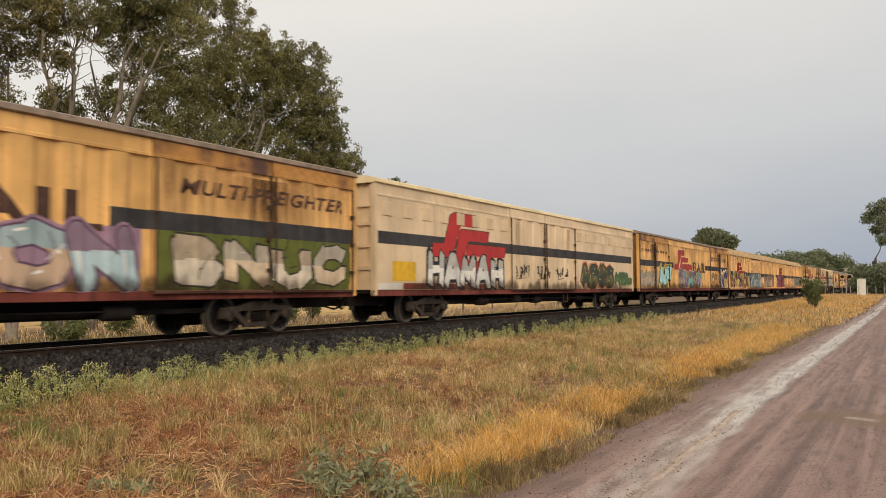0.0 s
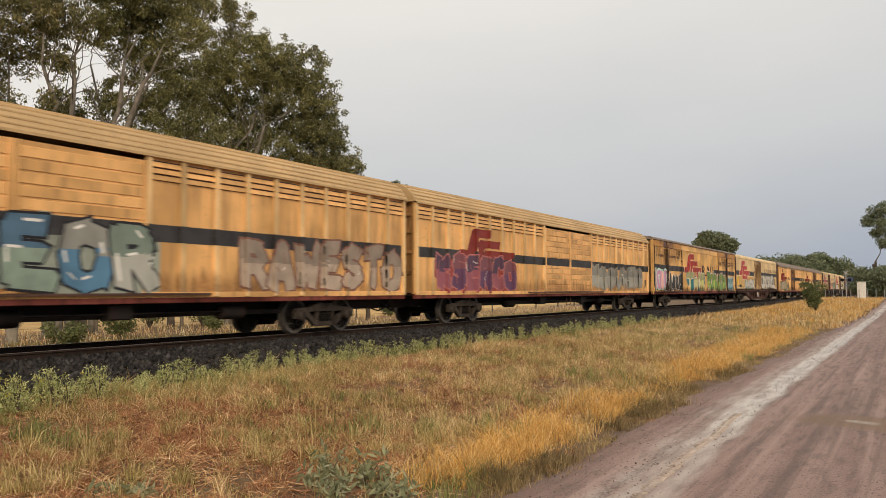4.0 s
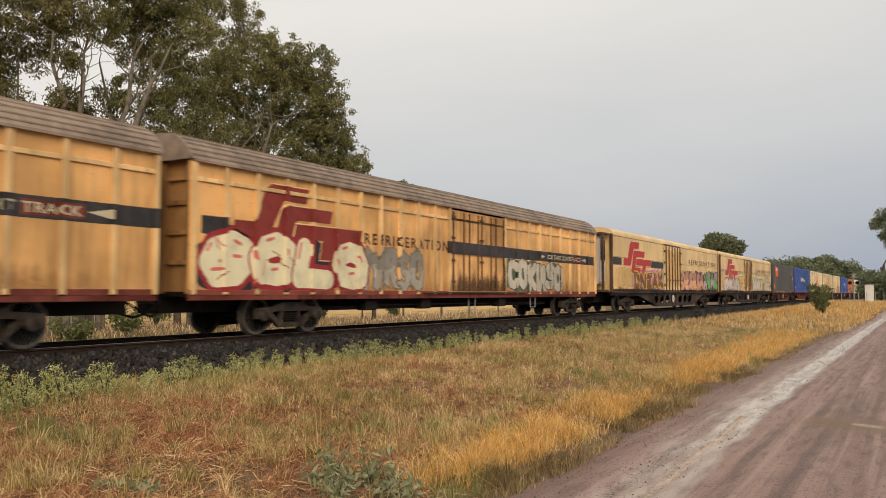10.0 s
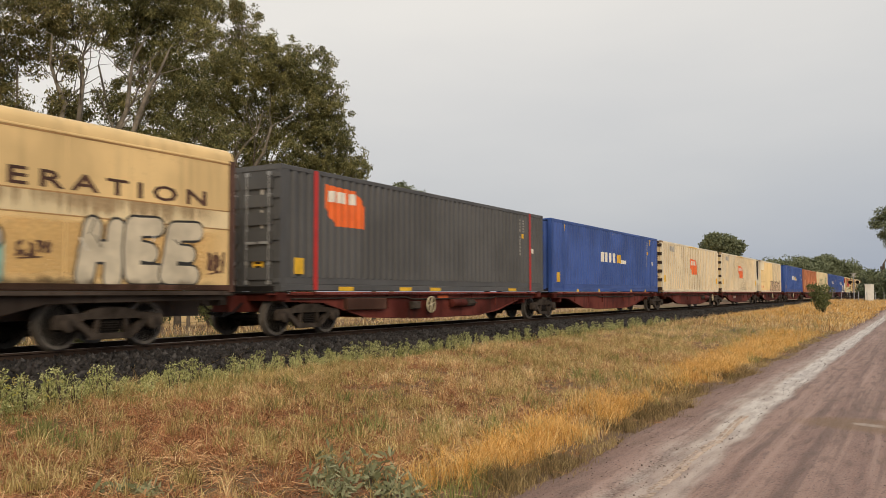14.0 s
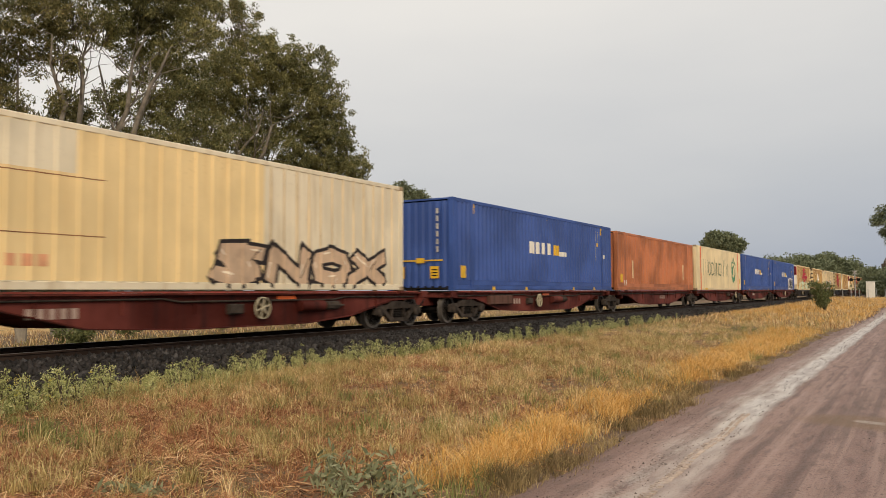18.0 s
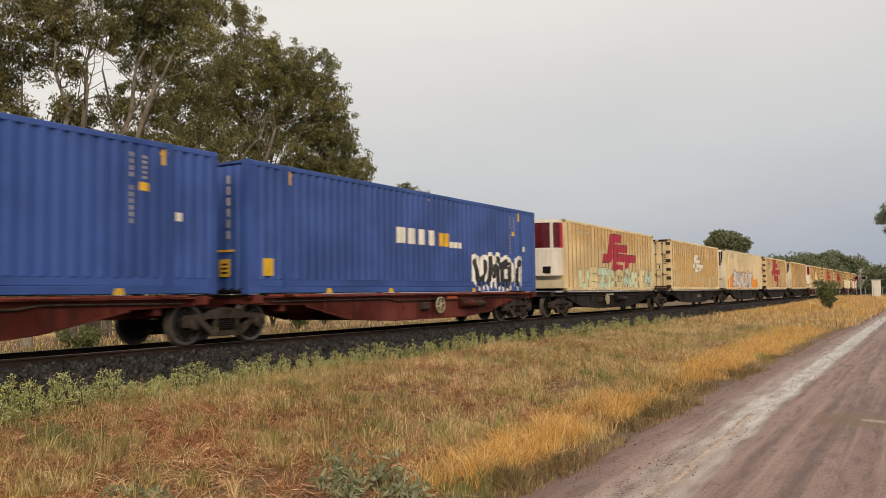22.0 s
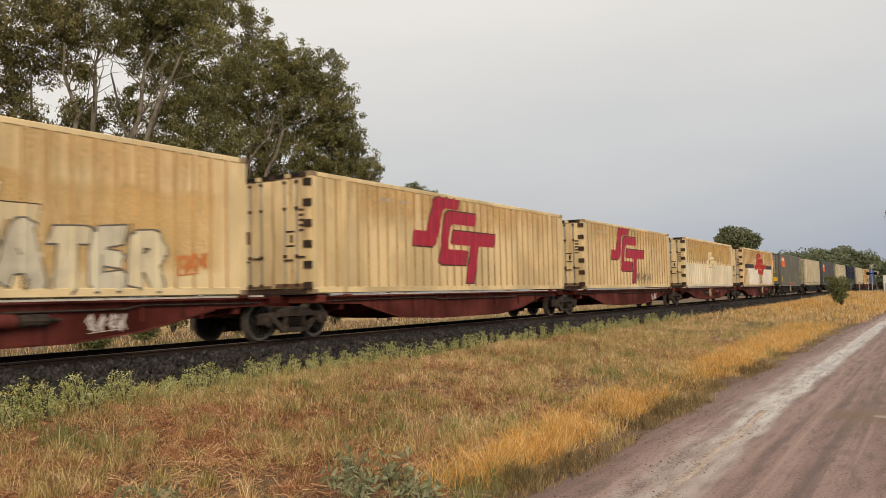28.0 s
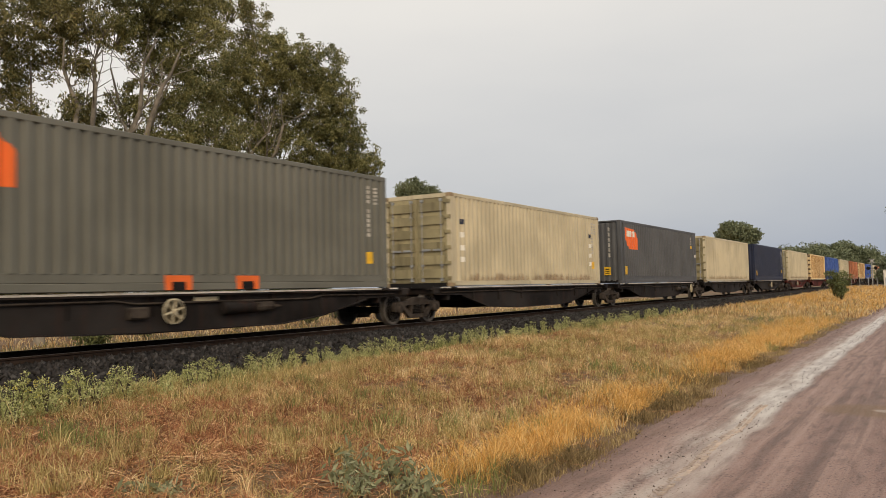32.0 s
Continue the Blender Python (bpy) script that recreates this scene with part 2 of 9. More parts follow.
YELLOW = (0.74, 0.43, 0.15)
CREAM = (0.78, 0.60, 0.33)
M = dict(
    yellow=paint("yellow_paint", YELLOW, 0.4, 0.5),
    yellow_ref=paint("yellow_ochre_paint", (0.77, 0.435, 0.165), 0.45, 0.5),
    yellow_door=paint("rusty_yellow_paint", (0.74, 0.44, 0.165), 0.38, 0.5, dirt_rgb=(0.20, 0.09, 0.04)),
    scorched=patchy("scorched_ochre_paint", (0.56, 0.28, 0.085), (0.075, 0.042, 0.042)),
    st_rust=stain("rust_stain", (0.27, 0.13, 0.058), 0.30, -1),
    st_rust_up=stain("rust_splash", (0.18, 0.08, 0.04), 0.36, 1),
    st_black=stain("grease_stain", (0.045, 0.028, 0.020), 0.5, -1, (7.0, 7.0, 0.35)),
    st_drip=stain("drip_stain", (0.20, 0.10, 0.045), 0.42, -1, (9.0, 9.0, 0.25), 0.46, 0.66),
    st_grime=stain("grime_splash", (0.060, 0.038, 0.026), 0.6, 1, (3.0, 3.0, 0.8)),
    st_ochre=stain("ochre_stain", (0.66, 0.43, 0.18), 0.36, -1, (4.5, 4.5, 0.35), 0.42, 0.68),
    st_orange=stain("orange_stain", (0.78, 0.53, 0.22), 0.5, 0, (1.2, 1.2, 0.8), 0.30, 0.66),
    st_pale=stain("chalky_wear", (0.86, 0.71, 0.47), 0.46, 0, (4.0, 4.0, 0.7), 0.44, 0.64),
    roof_tan=paint("faded_tan_roof_paint", (0.56, 0.38, 0.19), 0.4, 0.4, 0.6, dirt_rgb=(0.30, 0.21, 0.13), fade=0.12),
    sill_red=paint("grimy_red_sill_paint", (0.16, 0.040, 0.030), 0.9, 0.4, 0.65, dirt_rgb=(0.030, 0.018, 0.014), fade=0.4, spec=0.15),
    tan_door=paint("dirty_olive_tan_paint", (0.30, 0.26, 0.15), 0.8, 0.6, 0.6, dirt_rgb=(0.10, 0.08, 0.045), fade=0.3),
    # white for the light caught along the flange edge, put into the colour
    deck_white=paint("white_edge_glint_paint", (0.62, 0.58, 0.52), 0.5, 0.4, fade=0.15),
    deck_red=paint("bright_red_edge_paint", (0.30, 0.055, 0.038), 0.7, 0.4, fade=0.3),
    burnt=paint("burnt_and_recess_paint", (0.10, 0.05, 0.035), 0.7, 0.6),
    cream_van=paint("grey_cream_paint", (0.74, 0.58, 0.39), 0.3, 0.3, dirt_rgb=(0.34, 0.22, 0.12), fade=0.15),
    cream=paint("cream_paint", (0.80, 0.58, 0.28), 0.22, 0.2, 0.42, fade=0.12),
    cream_lt=paint("pale_cream_paint", (0.82, 0.68, 0.42), 0.18, 0.15, 0.42, fade=0.1),
    cream_box=paint("yellowed_cream_paint", (0.85, 0.68, 0.39), 0.35, 0.2, 0.45, dirt_rgb=(0.62, 0.40, 0.17), fade=0.12),
    cream_box2=paint("weathered_cream_paint", (0.79, 0.62, 0.34), 0.4, 0.25, 0.45, dirt_rgb=(0.52, 0.31, 0.11), fade=0.18),
    sun_yellow=paint("faded_yellow_paint", (0.86, 0.66, 0.345), 0.3, 0.2, 0.5, dirt_rgb=(0.66, 0.43, 0.18), fade=0.08),
    white_box=paint("off_white_paint", (0.80, 0.71, 0.53), 0.5, 0.25, 0.4, dirt_rgb=(0.52, 0.38, 0.21), fade=0.1),
    white=paint("white_paint", (0.78, 0.74, 0.66), 0.25, 0.2, 0.4, fade=0.08),
    blue=paint("blue_paint", (0.040, 0.090, 0.32), 0.22, 0.15, 0.45, dirt_rgb=(0.055, 0.075, 0.15), fade=0.18),
    navy=paint("navy_paint", (0.016, 0.022, 0.050), 0.15, 0.1, 0.5, fade=0.2),
    grey=paint("dark_grey_paint", (0.088, 0.090, 0.095), 0.12, 0.08, 0.5, dirt_rgb=(0.16, 0.15, 0.13), fade=0.12),
    grey2=paint("olive_grey_paint", (0.145, 0.143, 0.120), 0.12, 0.08, 0.5, dirt_rgb=(0.17, 0.16, 0.13), fade=0.1),
    red_box=paint("red_oxide_paint", (0.44, 0.155, 0.066), 0.25, 0.5, 0.5, dirt_rgb=(0.50, 0.23, 0.12), rust_rgb=(0.20, 0.05, 0.02), fade=0.28),
    tan=paint("tan_paint", (0.55, 0.48, 0.335), 0.3, 0.3, 0.5, dirt_rgb=(0.20, 0.17, 0.11), fade=0.12),
    frame_red=paint("red_underframe_paint", (0.108, 0.021, 0.0145), 0.8, 0.5, 0.65, dirt_rgb=(0.016, 0.009, 0.008), rust_rgb=(0.10, 0.04, 0.02), fade=0.45, spec=0.12),
    frame_black=paint("black_underframe_paint", (0.014, 0.011, 0.010), 0.6, 0.4, 0.65, dirt_rgb=(0.045, 0.022, 0.015), rust_rgb=(0.09, 0.045, 0.025), fade=0.4, spec=0.12),
    frame_brown=paint("brown_underframe_paint", (0.085, 0.040, 0.028), 0.75, 0.4, 0.65, dirt_rgb=(0.018, 0.011, 0.009), fade=0.4, spec=0.15),
    frame_grey=paint("grey_brown_underframe_paint", (0.050, 0.037, 0.030), 0.75, 0.4, 0.65, dirt_rgb=(0.020, 0.014, 0.012), fade=0.4, spec=0.15),
    bogie=simple("bogie_grime", (0.046, 0.037, 0.031), 0.85, 0.0, 0.55, 7.0, 0.5, spec=0.1),
    worn_rim=simple("worn_wheel_rim", (0.13, 0.115, 0.10), 0.55, 0.4, 0.3, 8.0, 0.1),
    steel=simple("rolled_steel", (0.27, 0.24, 0.215), 0.45, 0.6, 0.3, 8.0, 0.1),
    wheel=simple("wheel_rust", (0.013, 0.011, 0.010), 0.85, 0.0, 0.45, 5.0, 0.3, spec=0.1),
    black=simple("black_paint", (0.014, 0.013, 0.013), 0.7, 0.0, 0.3, spec=0.12),
    hinge=simple("rusty_hinge", (0.060, 0.036, 0.026), 0.8, 0.0, 0.5, 9.0, 0.3),
    # brown dirt lines, with the shading of the rib sides put into their colour
    groove=simple("grimy_shaded_rib_edge", (0.34, 0.20, 0.085), 0.7, 0.0, 0.35, 1.2, 0),
    groove_lt=simple("dusty_shaded_rib_edge", (0.58, 0.46, 0.29), 0.7, 0.0, 0.35, 1.2, 0),
    door_cream=paint("stained_cream_paint", (0.72, 0.56, 0.32), 0.8, 0.7, 0.5, dirt_rgb=(0.26, 0.15, 0.06), rust_rgb=(0.12, 0.06, 0.03), fade=0.15),
    grime_lt=paint("grimy_cream_paint", (0.34, 0.25, 0.15), 0.7, 0.6, 0.7, fade=0.3),
    grime=paint("brown_grime_and_groove_shade", (0.16, 0.095, 0.05), 0.8, 0.6, 0.8, fade=0.4),
    stripe=simple("faded_black_paint", (0.045, 0.043, 0.045), 0.55, 0.0, 0.35, 3.0),
    # paler ochre for the ribs: the highlight along them is in the colour
    yellow_rib=paint("pale_lit_ochre_paint", (0.80, 0.54, 0.26), 0.4, 0.5),
    # van ends: real grime, plus their shade darkened into the ochre
    yellow_end=paint("grimy_shaded_ochre_paint", (0.36, 0.19, 0.070), 0.9, 0.8, 0.65, dirt_rgb=(0.04, 0.024, 0.016)),
    rust_run=simple("rust_run", (0.24, 0.105, 0.05), 0.75, 0.0, 0.45, 2.0, 0),
    grimy_red=simple("grimy_red_paint", (0.20, 0.05, 0.035), 0.7, 0.0, 0.5, 1.6),
    logo=simple("red_paint", (0.46, 0.030, 0.026), 0.45, 0.0, 0.16, 3.0),
    logo_old=simple("faded_red_paint", (0.36, 0.045, 0.035), 0.55, 0.0, 0.25, 3.0),
    logo_dull=simple("maroon_paint", (0.21, 0.034, 0.028), 0.6, 0.0, 0.3, 3.0),
    crimson=simple("crimson_paint", (0.42, 0.025, 0.055), 0.45, 0.0, 0.12, 3.0),
    orange=simple("orange_paint", (0.80, 0.155, 0.030), 0.45, 0.0, 0.08, 3.0),
    yellow_sign=simple("yellow_sticker", (0.75, 0.45, 0.03), 0.5, 0.0, 0.15),
    white_dec=simple("white_lettering_paint", (0.78, 0.75, 0.68), 0.5, 0.0, 0.08, 3.0),
    grey_dec=simple("worn_grey_lettering", (0.42, 0.40, 0.36), 0.5, 0.0, 0.3, 5.0),
    dark_dec=simple("dark_brown_lettering", (0.085, 0.042, 0.030), 0.6, 0.0, 0.3),
    green_dec=simple("dark_green_lettering", (0.060, 0.115, 0.050), 0.5, 0.0, 0.2),
    glass=simple("tinted_panel", (0.10, 0.012, 0.018), 0.25, 0.0, 0.3),
    roof=simple("weathered_roof_sheet", (0.28, 0.215, 0.168), 0.6, 0.2, 0.3, 4.0),
    rail=simple("rail_steel", (0.22, 0.19, 0.175), 0.45, 0.5, 0.3, 6.0),
    rail_side=simple("rail_rust", (0.040, 0.027, 0.021), 0.85, 0.0, 0.3, 6.0, spec=0.1),
    sleeper=simple("weathered_sleeper", (0.060, 0.052, 0.046), 0.9, 0.0, 0.35, 7.0, 0.6),
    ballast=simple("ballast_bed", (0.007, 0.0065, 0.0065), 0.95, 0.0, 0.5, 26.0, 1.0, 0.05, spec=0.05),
    bark=simple("pale_bark", (0.20, 0.175, 0.14), 0.85, 0.0, 0.45, 3.0, 0.6),
    bark_dk=simple("dark_bark", (0.10, 0.080, 0.062), 0.9, 0.0, 0.45, 5.0, 0.8),
    post=simple("grey_timber", (0.16, 0.13, 0.10), 0.9, 0.0, 0.3, 6.0, 0.4),
    wire=simple("fence_wire", (0.10, 0.095, 0.09), 0.5, 0.7, 0.2),
    galv=simple("galvanised_steel", (0.38, 0.39, 0.40), 0.5, 0.6, 0.15),
)
GRAF = {}


def spray(rgb):
    """Sprayed paint of one colour."""
    if rgb not in GRAF:
        GRAF[rgb] = simple("spray_paint", rgb, 0.6, 0.0, 0.22, 2.5, 0)
    return GRAF[rgb]


# ---- mesh helpers ----
class Geo:
    """Vertices and faces that end up in one mesh."""

    def __init__(self):
        self.v, self.f, self.mi = [], [], []

    def face(self, pts, mi=0):
        k = len(self.v)
        self.v += [tuple(p) for p in pts]
        self.f.append(tuple(range(k, k + len(pts))))
        self.mi.append(mi)
        return self

    def box(self, x0, x1, y0, y1, z0, z1, mi=0, c=0.0):
        """A box; c bevels the edges that run along y."""
        if c:
            pr = [(x0 + c, z0), (x1 - c, z0), (x1, z0 + c), (x1, z1 - c), (x1 - c, z1), (x0 + c, z1), (x0, z1 - c), (x0, z0 + c)]
            return self.prism(pr, y0, y1, mi)
        k = len(self.v)
        self.v += [(x, y, z) for z in (z0, z1) for y in (y0, y1) for x in (x0, x1)]
        for q in ((0, 2, 3, 1), (4, 5, 7, 6), (0, 1, 5, 4), (1, 3, 7, 5), (3, 2, 6, 7), (2, 0, 4, 6)):
            self.f.append(tuple(k + i for i in q))
            self.mi.append(mi)
        return self

    def prism(self, profile, y0, y1, mi=0):
        """A profile in x, z (anticlockwise seen from -y) pulled from y0 to y1."""
        k, m = len(self.v), len(profile)
        self.v += [(x, y0, z) for x, z in profile] + [(x, y1, z) for x, z in profile]
        for i in range(m):
            j = (i + 1) % m
            self.f.append((k + i, k + j, k + m + j, k + m + i))
        self.f += [tuple(k + i for i in reversed(range(m))), tuple(k + m + i for i in range(m))]
        self.mi += [mi] * (m + 2)
        return self

    def slab(self, outline, x0, x1, mi=0):
        """An outline in y, z given thickness from x0 to x1."""
        k, m = len(self.v), len(outline)
        self.v += [(x0, y, z) for y, z in outline] + [(x1, y, z) for y, z in outline]
        for i in range(m):
            j = (i + 1) % m
            self.f.append((k + i, k + j, k + m + j, k + m + i))
        self.f += [tuple(k + i for i in reversed(range(m))), tuple(k + m + i for i in range(m))]
        self.mi += [mi] * (m + 2)
        return self

    def lathe(self, prof, cx, cy, cz, axis="x", seg=16, mi=0):
        """Profile of (along, radius) turned about an axis."""
        k, m = len(self.v), len(prof)
        for a, r in prof:
            for s in range(seg):
                c, d = math.cos(2 * math.pi * s / seg) * r, math.sin(2 * math.pi * s / seg) * r
                self.v.append({"x": (cx + a, cy + c, cz + d), "y": (cx + c, cy + a, cz + d), "z": (cx + c, cy + d, cz + a)}[axis])
        for i in range(m - 1):
            for s in range(seg):
                t = (s + 1) % seg
                self.f.append((k + i * seg + s, k + i * seg + t, k + (i + 1) * seg + t, k + (i + 1) * seg + s))
                self.mi.append(mi)
        for i, rev in ((0, True), (m - 1, False)):
            ring = [k + i * seg + s for s in range(seg)]
            self.f.append(tuple(reversed(ring)) if rev else tuple(ring))
            self.mi.append(mi)
        return self

    def tube(self, pts, radii, seg=7, mi=0):
        k = len(self.v)
        for i, p in enumerate(pts):
            a, b = Vector(pts[max(0, i - 1)]), Vector(pts[min(len(pts) - 1, i + 1)])
            w = (b - a).normalized()
            u = w.orthogonal().normalized()
            t = w.cross(u)
            for s in range(seg):
                an = 2 * math.pi * s / seg
                self.v.append(tuple(Vector(p) + (u * math.cos(an) + t * math.sin(an)) * radii[i]))
        for i in range(len(pts) - 1):
            for s in range(seg):
                t = (s + 1) % seg
                self.f.append((k + i * seg + s, k + i * seg + t, k + (i + 1) * seg + t, k + (i + 1) * seg + s))
                self.mi.append(mi)
        self.f.append(tuple(k + s for s in reversed(range(seg))))
        self.f.append(tuple(k + (len(pts) - 1) * seg + s for s in range(seg)))
        self.mi += [mi, mi]
        return self

    def mesh(self, name, mats, smooth=False, fix=True):
        me = bpy.data.meshes.new(name)
        me.from_pydata(self.v, [], self.f)
        for m in (mats if isinstance(mats, (list, tuple)) else [mats]):
            me.materials.append(m)
        if any(self.mi):
            me.polygons.foreach_set("material_index", self.mi)
        if fix:
            bm = bmesh.new()
            bm.from_mesh(me)
            bmesh.ops.recalc_face_normals(bm, faces=bm.faces)
            bm.to_mesh(me)
            bm.free()
        if smooth:
            me.polygons.foreach_set("use_smooth", [True] * len(me.polygons))
            me.set_sharp_from_angle(angle=radians(38))
        me.update()
        return me


def part(name, geo, mat, parent, label="", smooth=False, at=None):
    """One mesh object under a thing or under a part."""
    me = geo.mesh(name, mat, smooth) if isinstance(geo, Geo) else geo
    ob = new(name, me)
    if parent is not None:
        ob.parent = parent
    if at is not None:
        ob.matrix_basis = at
    return tagged(ob, label=label)


def np_mesh(name, verts, quads=None, tris=None, mat=None):
    """A large mesh from arrays."""
    me = bpy.data.meshes.new(name)
    loops, starts, totals = [], [], []
    k = 0
    for fa, m in ((quads, 4), (tris, 3)):
        if fa is not None and len(fa):
            loops.append(np.asarray(fa, dtype=np.int32).ravel())
            starts.append(k + m * np.arange(len(fa), dtype=np.int32))
            totals.append(np.full(len(fa), m, dtype=np.int32))
            k += m * len(fa)
    loops, starts, totals = np.concatenate(loops), np.concatenate(starts), np.concatenate(totals)
    me.vertices.add(len(verts))
    me.vertices.foreach_set("co", np.asarray(verts, dtype=np.float32).ravel())
    me.loops.add(len(loops))
    me.loops.foreach_set("vertex_index", loops)
    me.polygons.add(len(starts))
    me.polygons.foreach_set("loop_start", starts)
    me.polygons.foreach_set("loop_total", totals)
    if mat:
        me.materials.append(mat)
    me.update(calc_edges=True)
    return me
# ---- the plan ----
TRACK = -13.57          # x of the track's centre; rail tops at z = 0
FACE = 1.25             # half width of the rolling stock


def sstep(a, b, v):
    t = min(1.0, max(0.0, (v - a) / (b - a)))
    return t * t * (3 - 2 * t)


def ground_z(x, y):
    """Height of the natural ground."""
    z = -0.60 + 0.14 * sstep(-4.0, -10.5, x) - 0.26 * sstep(-15.5, -19.0, x)
    up = sstep(48, 112, y) * 0.50
    z += up * (1 - 0.35 * sstep(-8, -11, x) + 0.35 * sstep(-16, -22, x))
    z -= 0.10 * sstep(-9.6, -10.9, x) * sstep(-15.5, -13.5, x)
    if x < -10.5:
        z = min(z, -0.30 + 0.5 * sstep(-16, -22, x))
    return z + 0.03 * noise.noise((x * 0.8, y * 0.8, 0)) * sstep(-0.5, 0.5, y) * (1 - sstep(22, 32, y))


def ground_material():
    m, nt, p, n, l = shader("dry_ground")
    tc = n("ShaderNodeTexCoord")
    v = tc.outputs["Object"]
    big, mid, fine = noise_at(n, l, v, 0.16, 4.0), noise_at(n, l, v, 1.1, 5.0), noise_at(n, l, v, 30.0, 6.0, (1, 1, 1))
    c = mixer(n, l, band(n, l, mid, 0.35, 0.65), (0.075, 0.042, 0.026), (0.19, 0.112, 0.064))
    c = mixer(n, l, maths(n, l, "MULTIPLY", band(n, l, big, 0.45, 0.65), 0.6), c, (0.11, 0.10, 0.04))
    c = mixer(n, l, maths(n, l, "MULTIPLY", band(n, l, fine, 0.45, 0.7), 0.4), c, (0.42, 0.28, 0.15))
    sep = n("ShaderNodeSeparateXYZ")
    l(v, sep.inputs[0])
    c = mixer(n, l, maths(n, l, "MULTIPLY", band(n, l, maths(n, l, "ADD", sep.outputs[0], mid), -3.1, -2.3), 0.85), c, (0.15, 0.098, 0.075))
    field = band(n, l, sep.outputs[0], -31.0, -36.0)
    c = mixer(n, l, field, c, mixer(n, l, band(n, l, mid, 0.3, 0.7), (0.50, 0.30, 0.10), (0.62, 0.42, 0.18)))
    l(c, p.inputs["Base Color"])
    p.inputs["Roughness"].default_value = 0.95
    bump(n, l, p, fine, 0.6, 0.04)
    return m


def build_ground():
    xs = [-3000, -1500, -700, -350, -200, -120, -80, -60, -48, -40, -35, -31, -28, -25, -22.5, -20.5, -19, -17.5, -16, -15, -14, -13, -12, -11, -10.4]
    xs += [-9.8 + 0.6 * i for i in range(12)] + [-2.6, -1.5, 0, 2, 4.5, 6, 9, 14, 22, 40, 80, 160, 400, 1200, 3000]
    ys = [-3000, -1200, -500, -200, -90, -50, -30, -20, -14, -9, -6, -3] + [-1 + 0.8 * i for i in range(40)] + [32, 34, 36, 39, 42, 45, 48, 52, 56, 60, 65, 70, 76, 82, 88, 94, 100, 106, 112, 120, 135, 160, 200, 260, 350, 500, 800, 1500, 3000]
    under = {-2.6: 0.012, -1.5: 0.12, 0: 0.12, 2: 0.12}     # hollow below the road sheet
    v = [(x, y, ground_z(x, y) - under.get(x, 0.0)) for y in ys for x in xs]
    w = len(xs)
    q = [(j * w + i, j * w + i + 1, (j + 1) * w + i + 1, (j + 1) * w + i) for j in range(len(ys) - 1) for i in range(w - 1)]
    me = np_mesh("ground", v, quads=q, mat=ground_material())
    me.polygons.foreach_set("use_smooth", [True] * len(me.polygons))
    tagged(new("ground", me), "dry grassy ground beside a railway line", "ground", kind="structure")


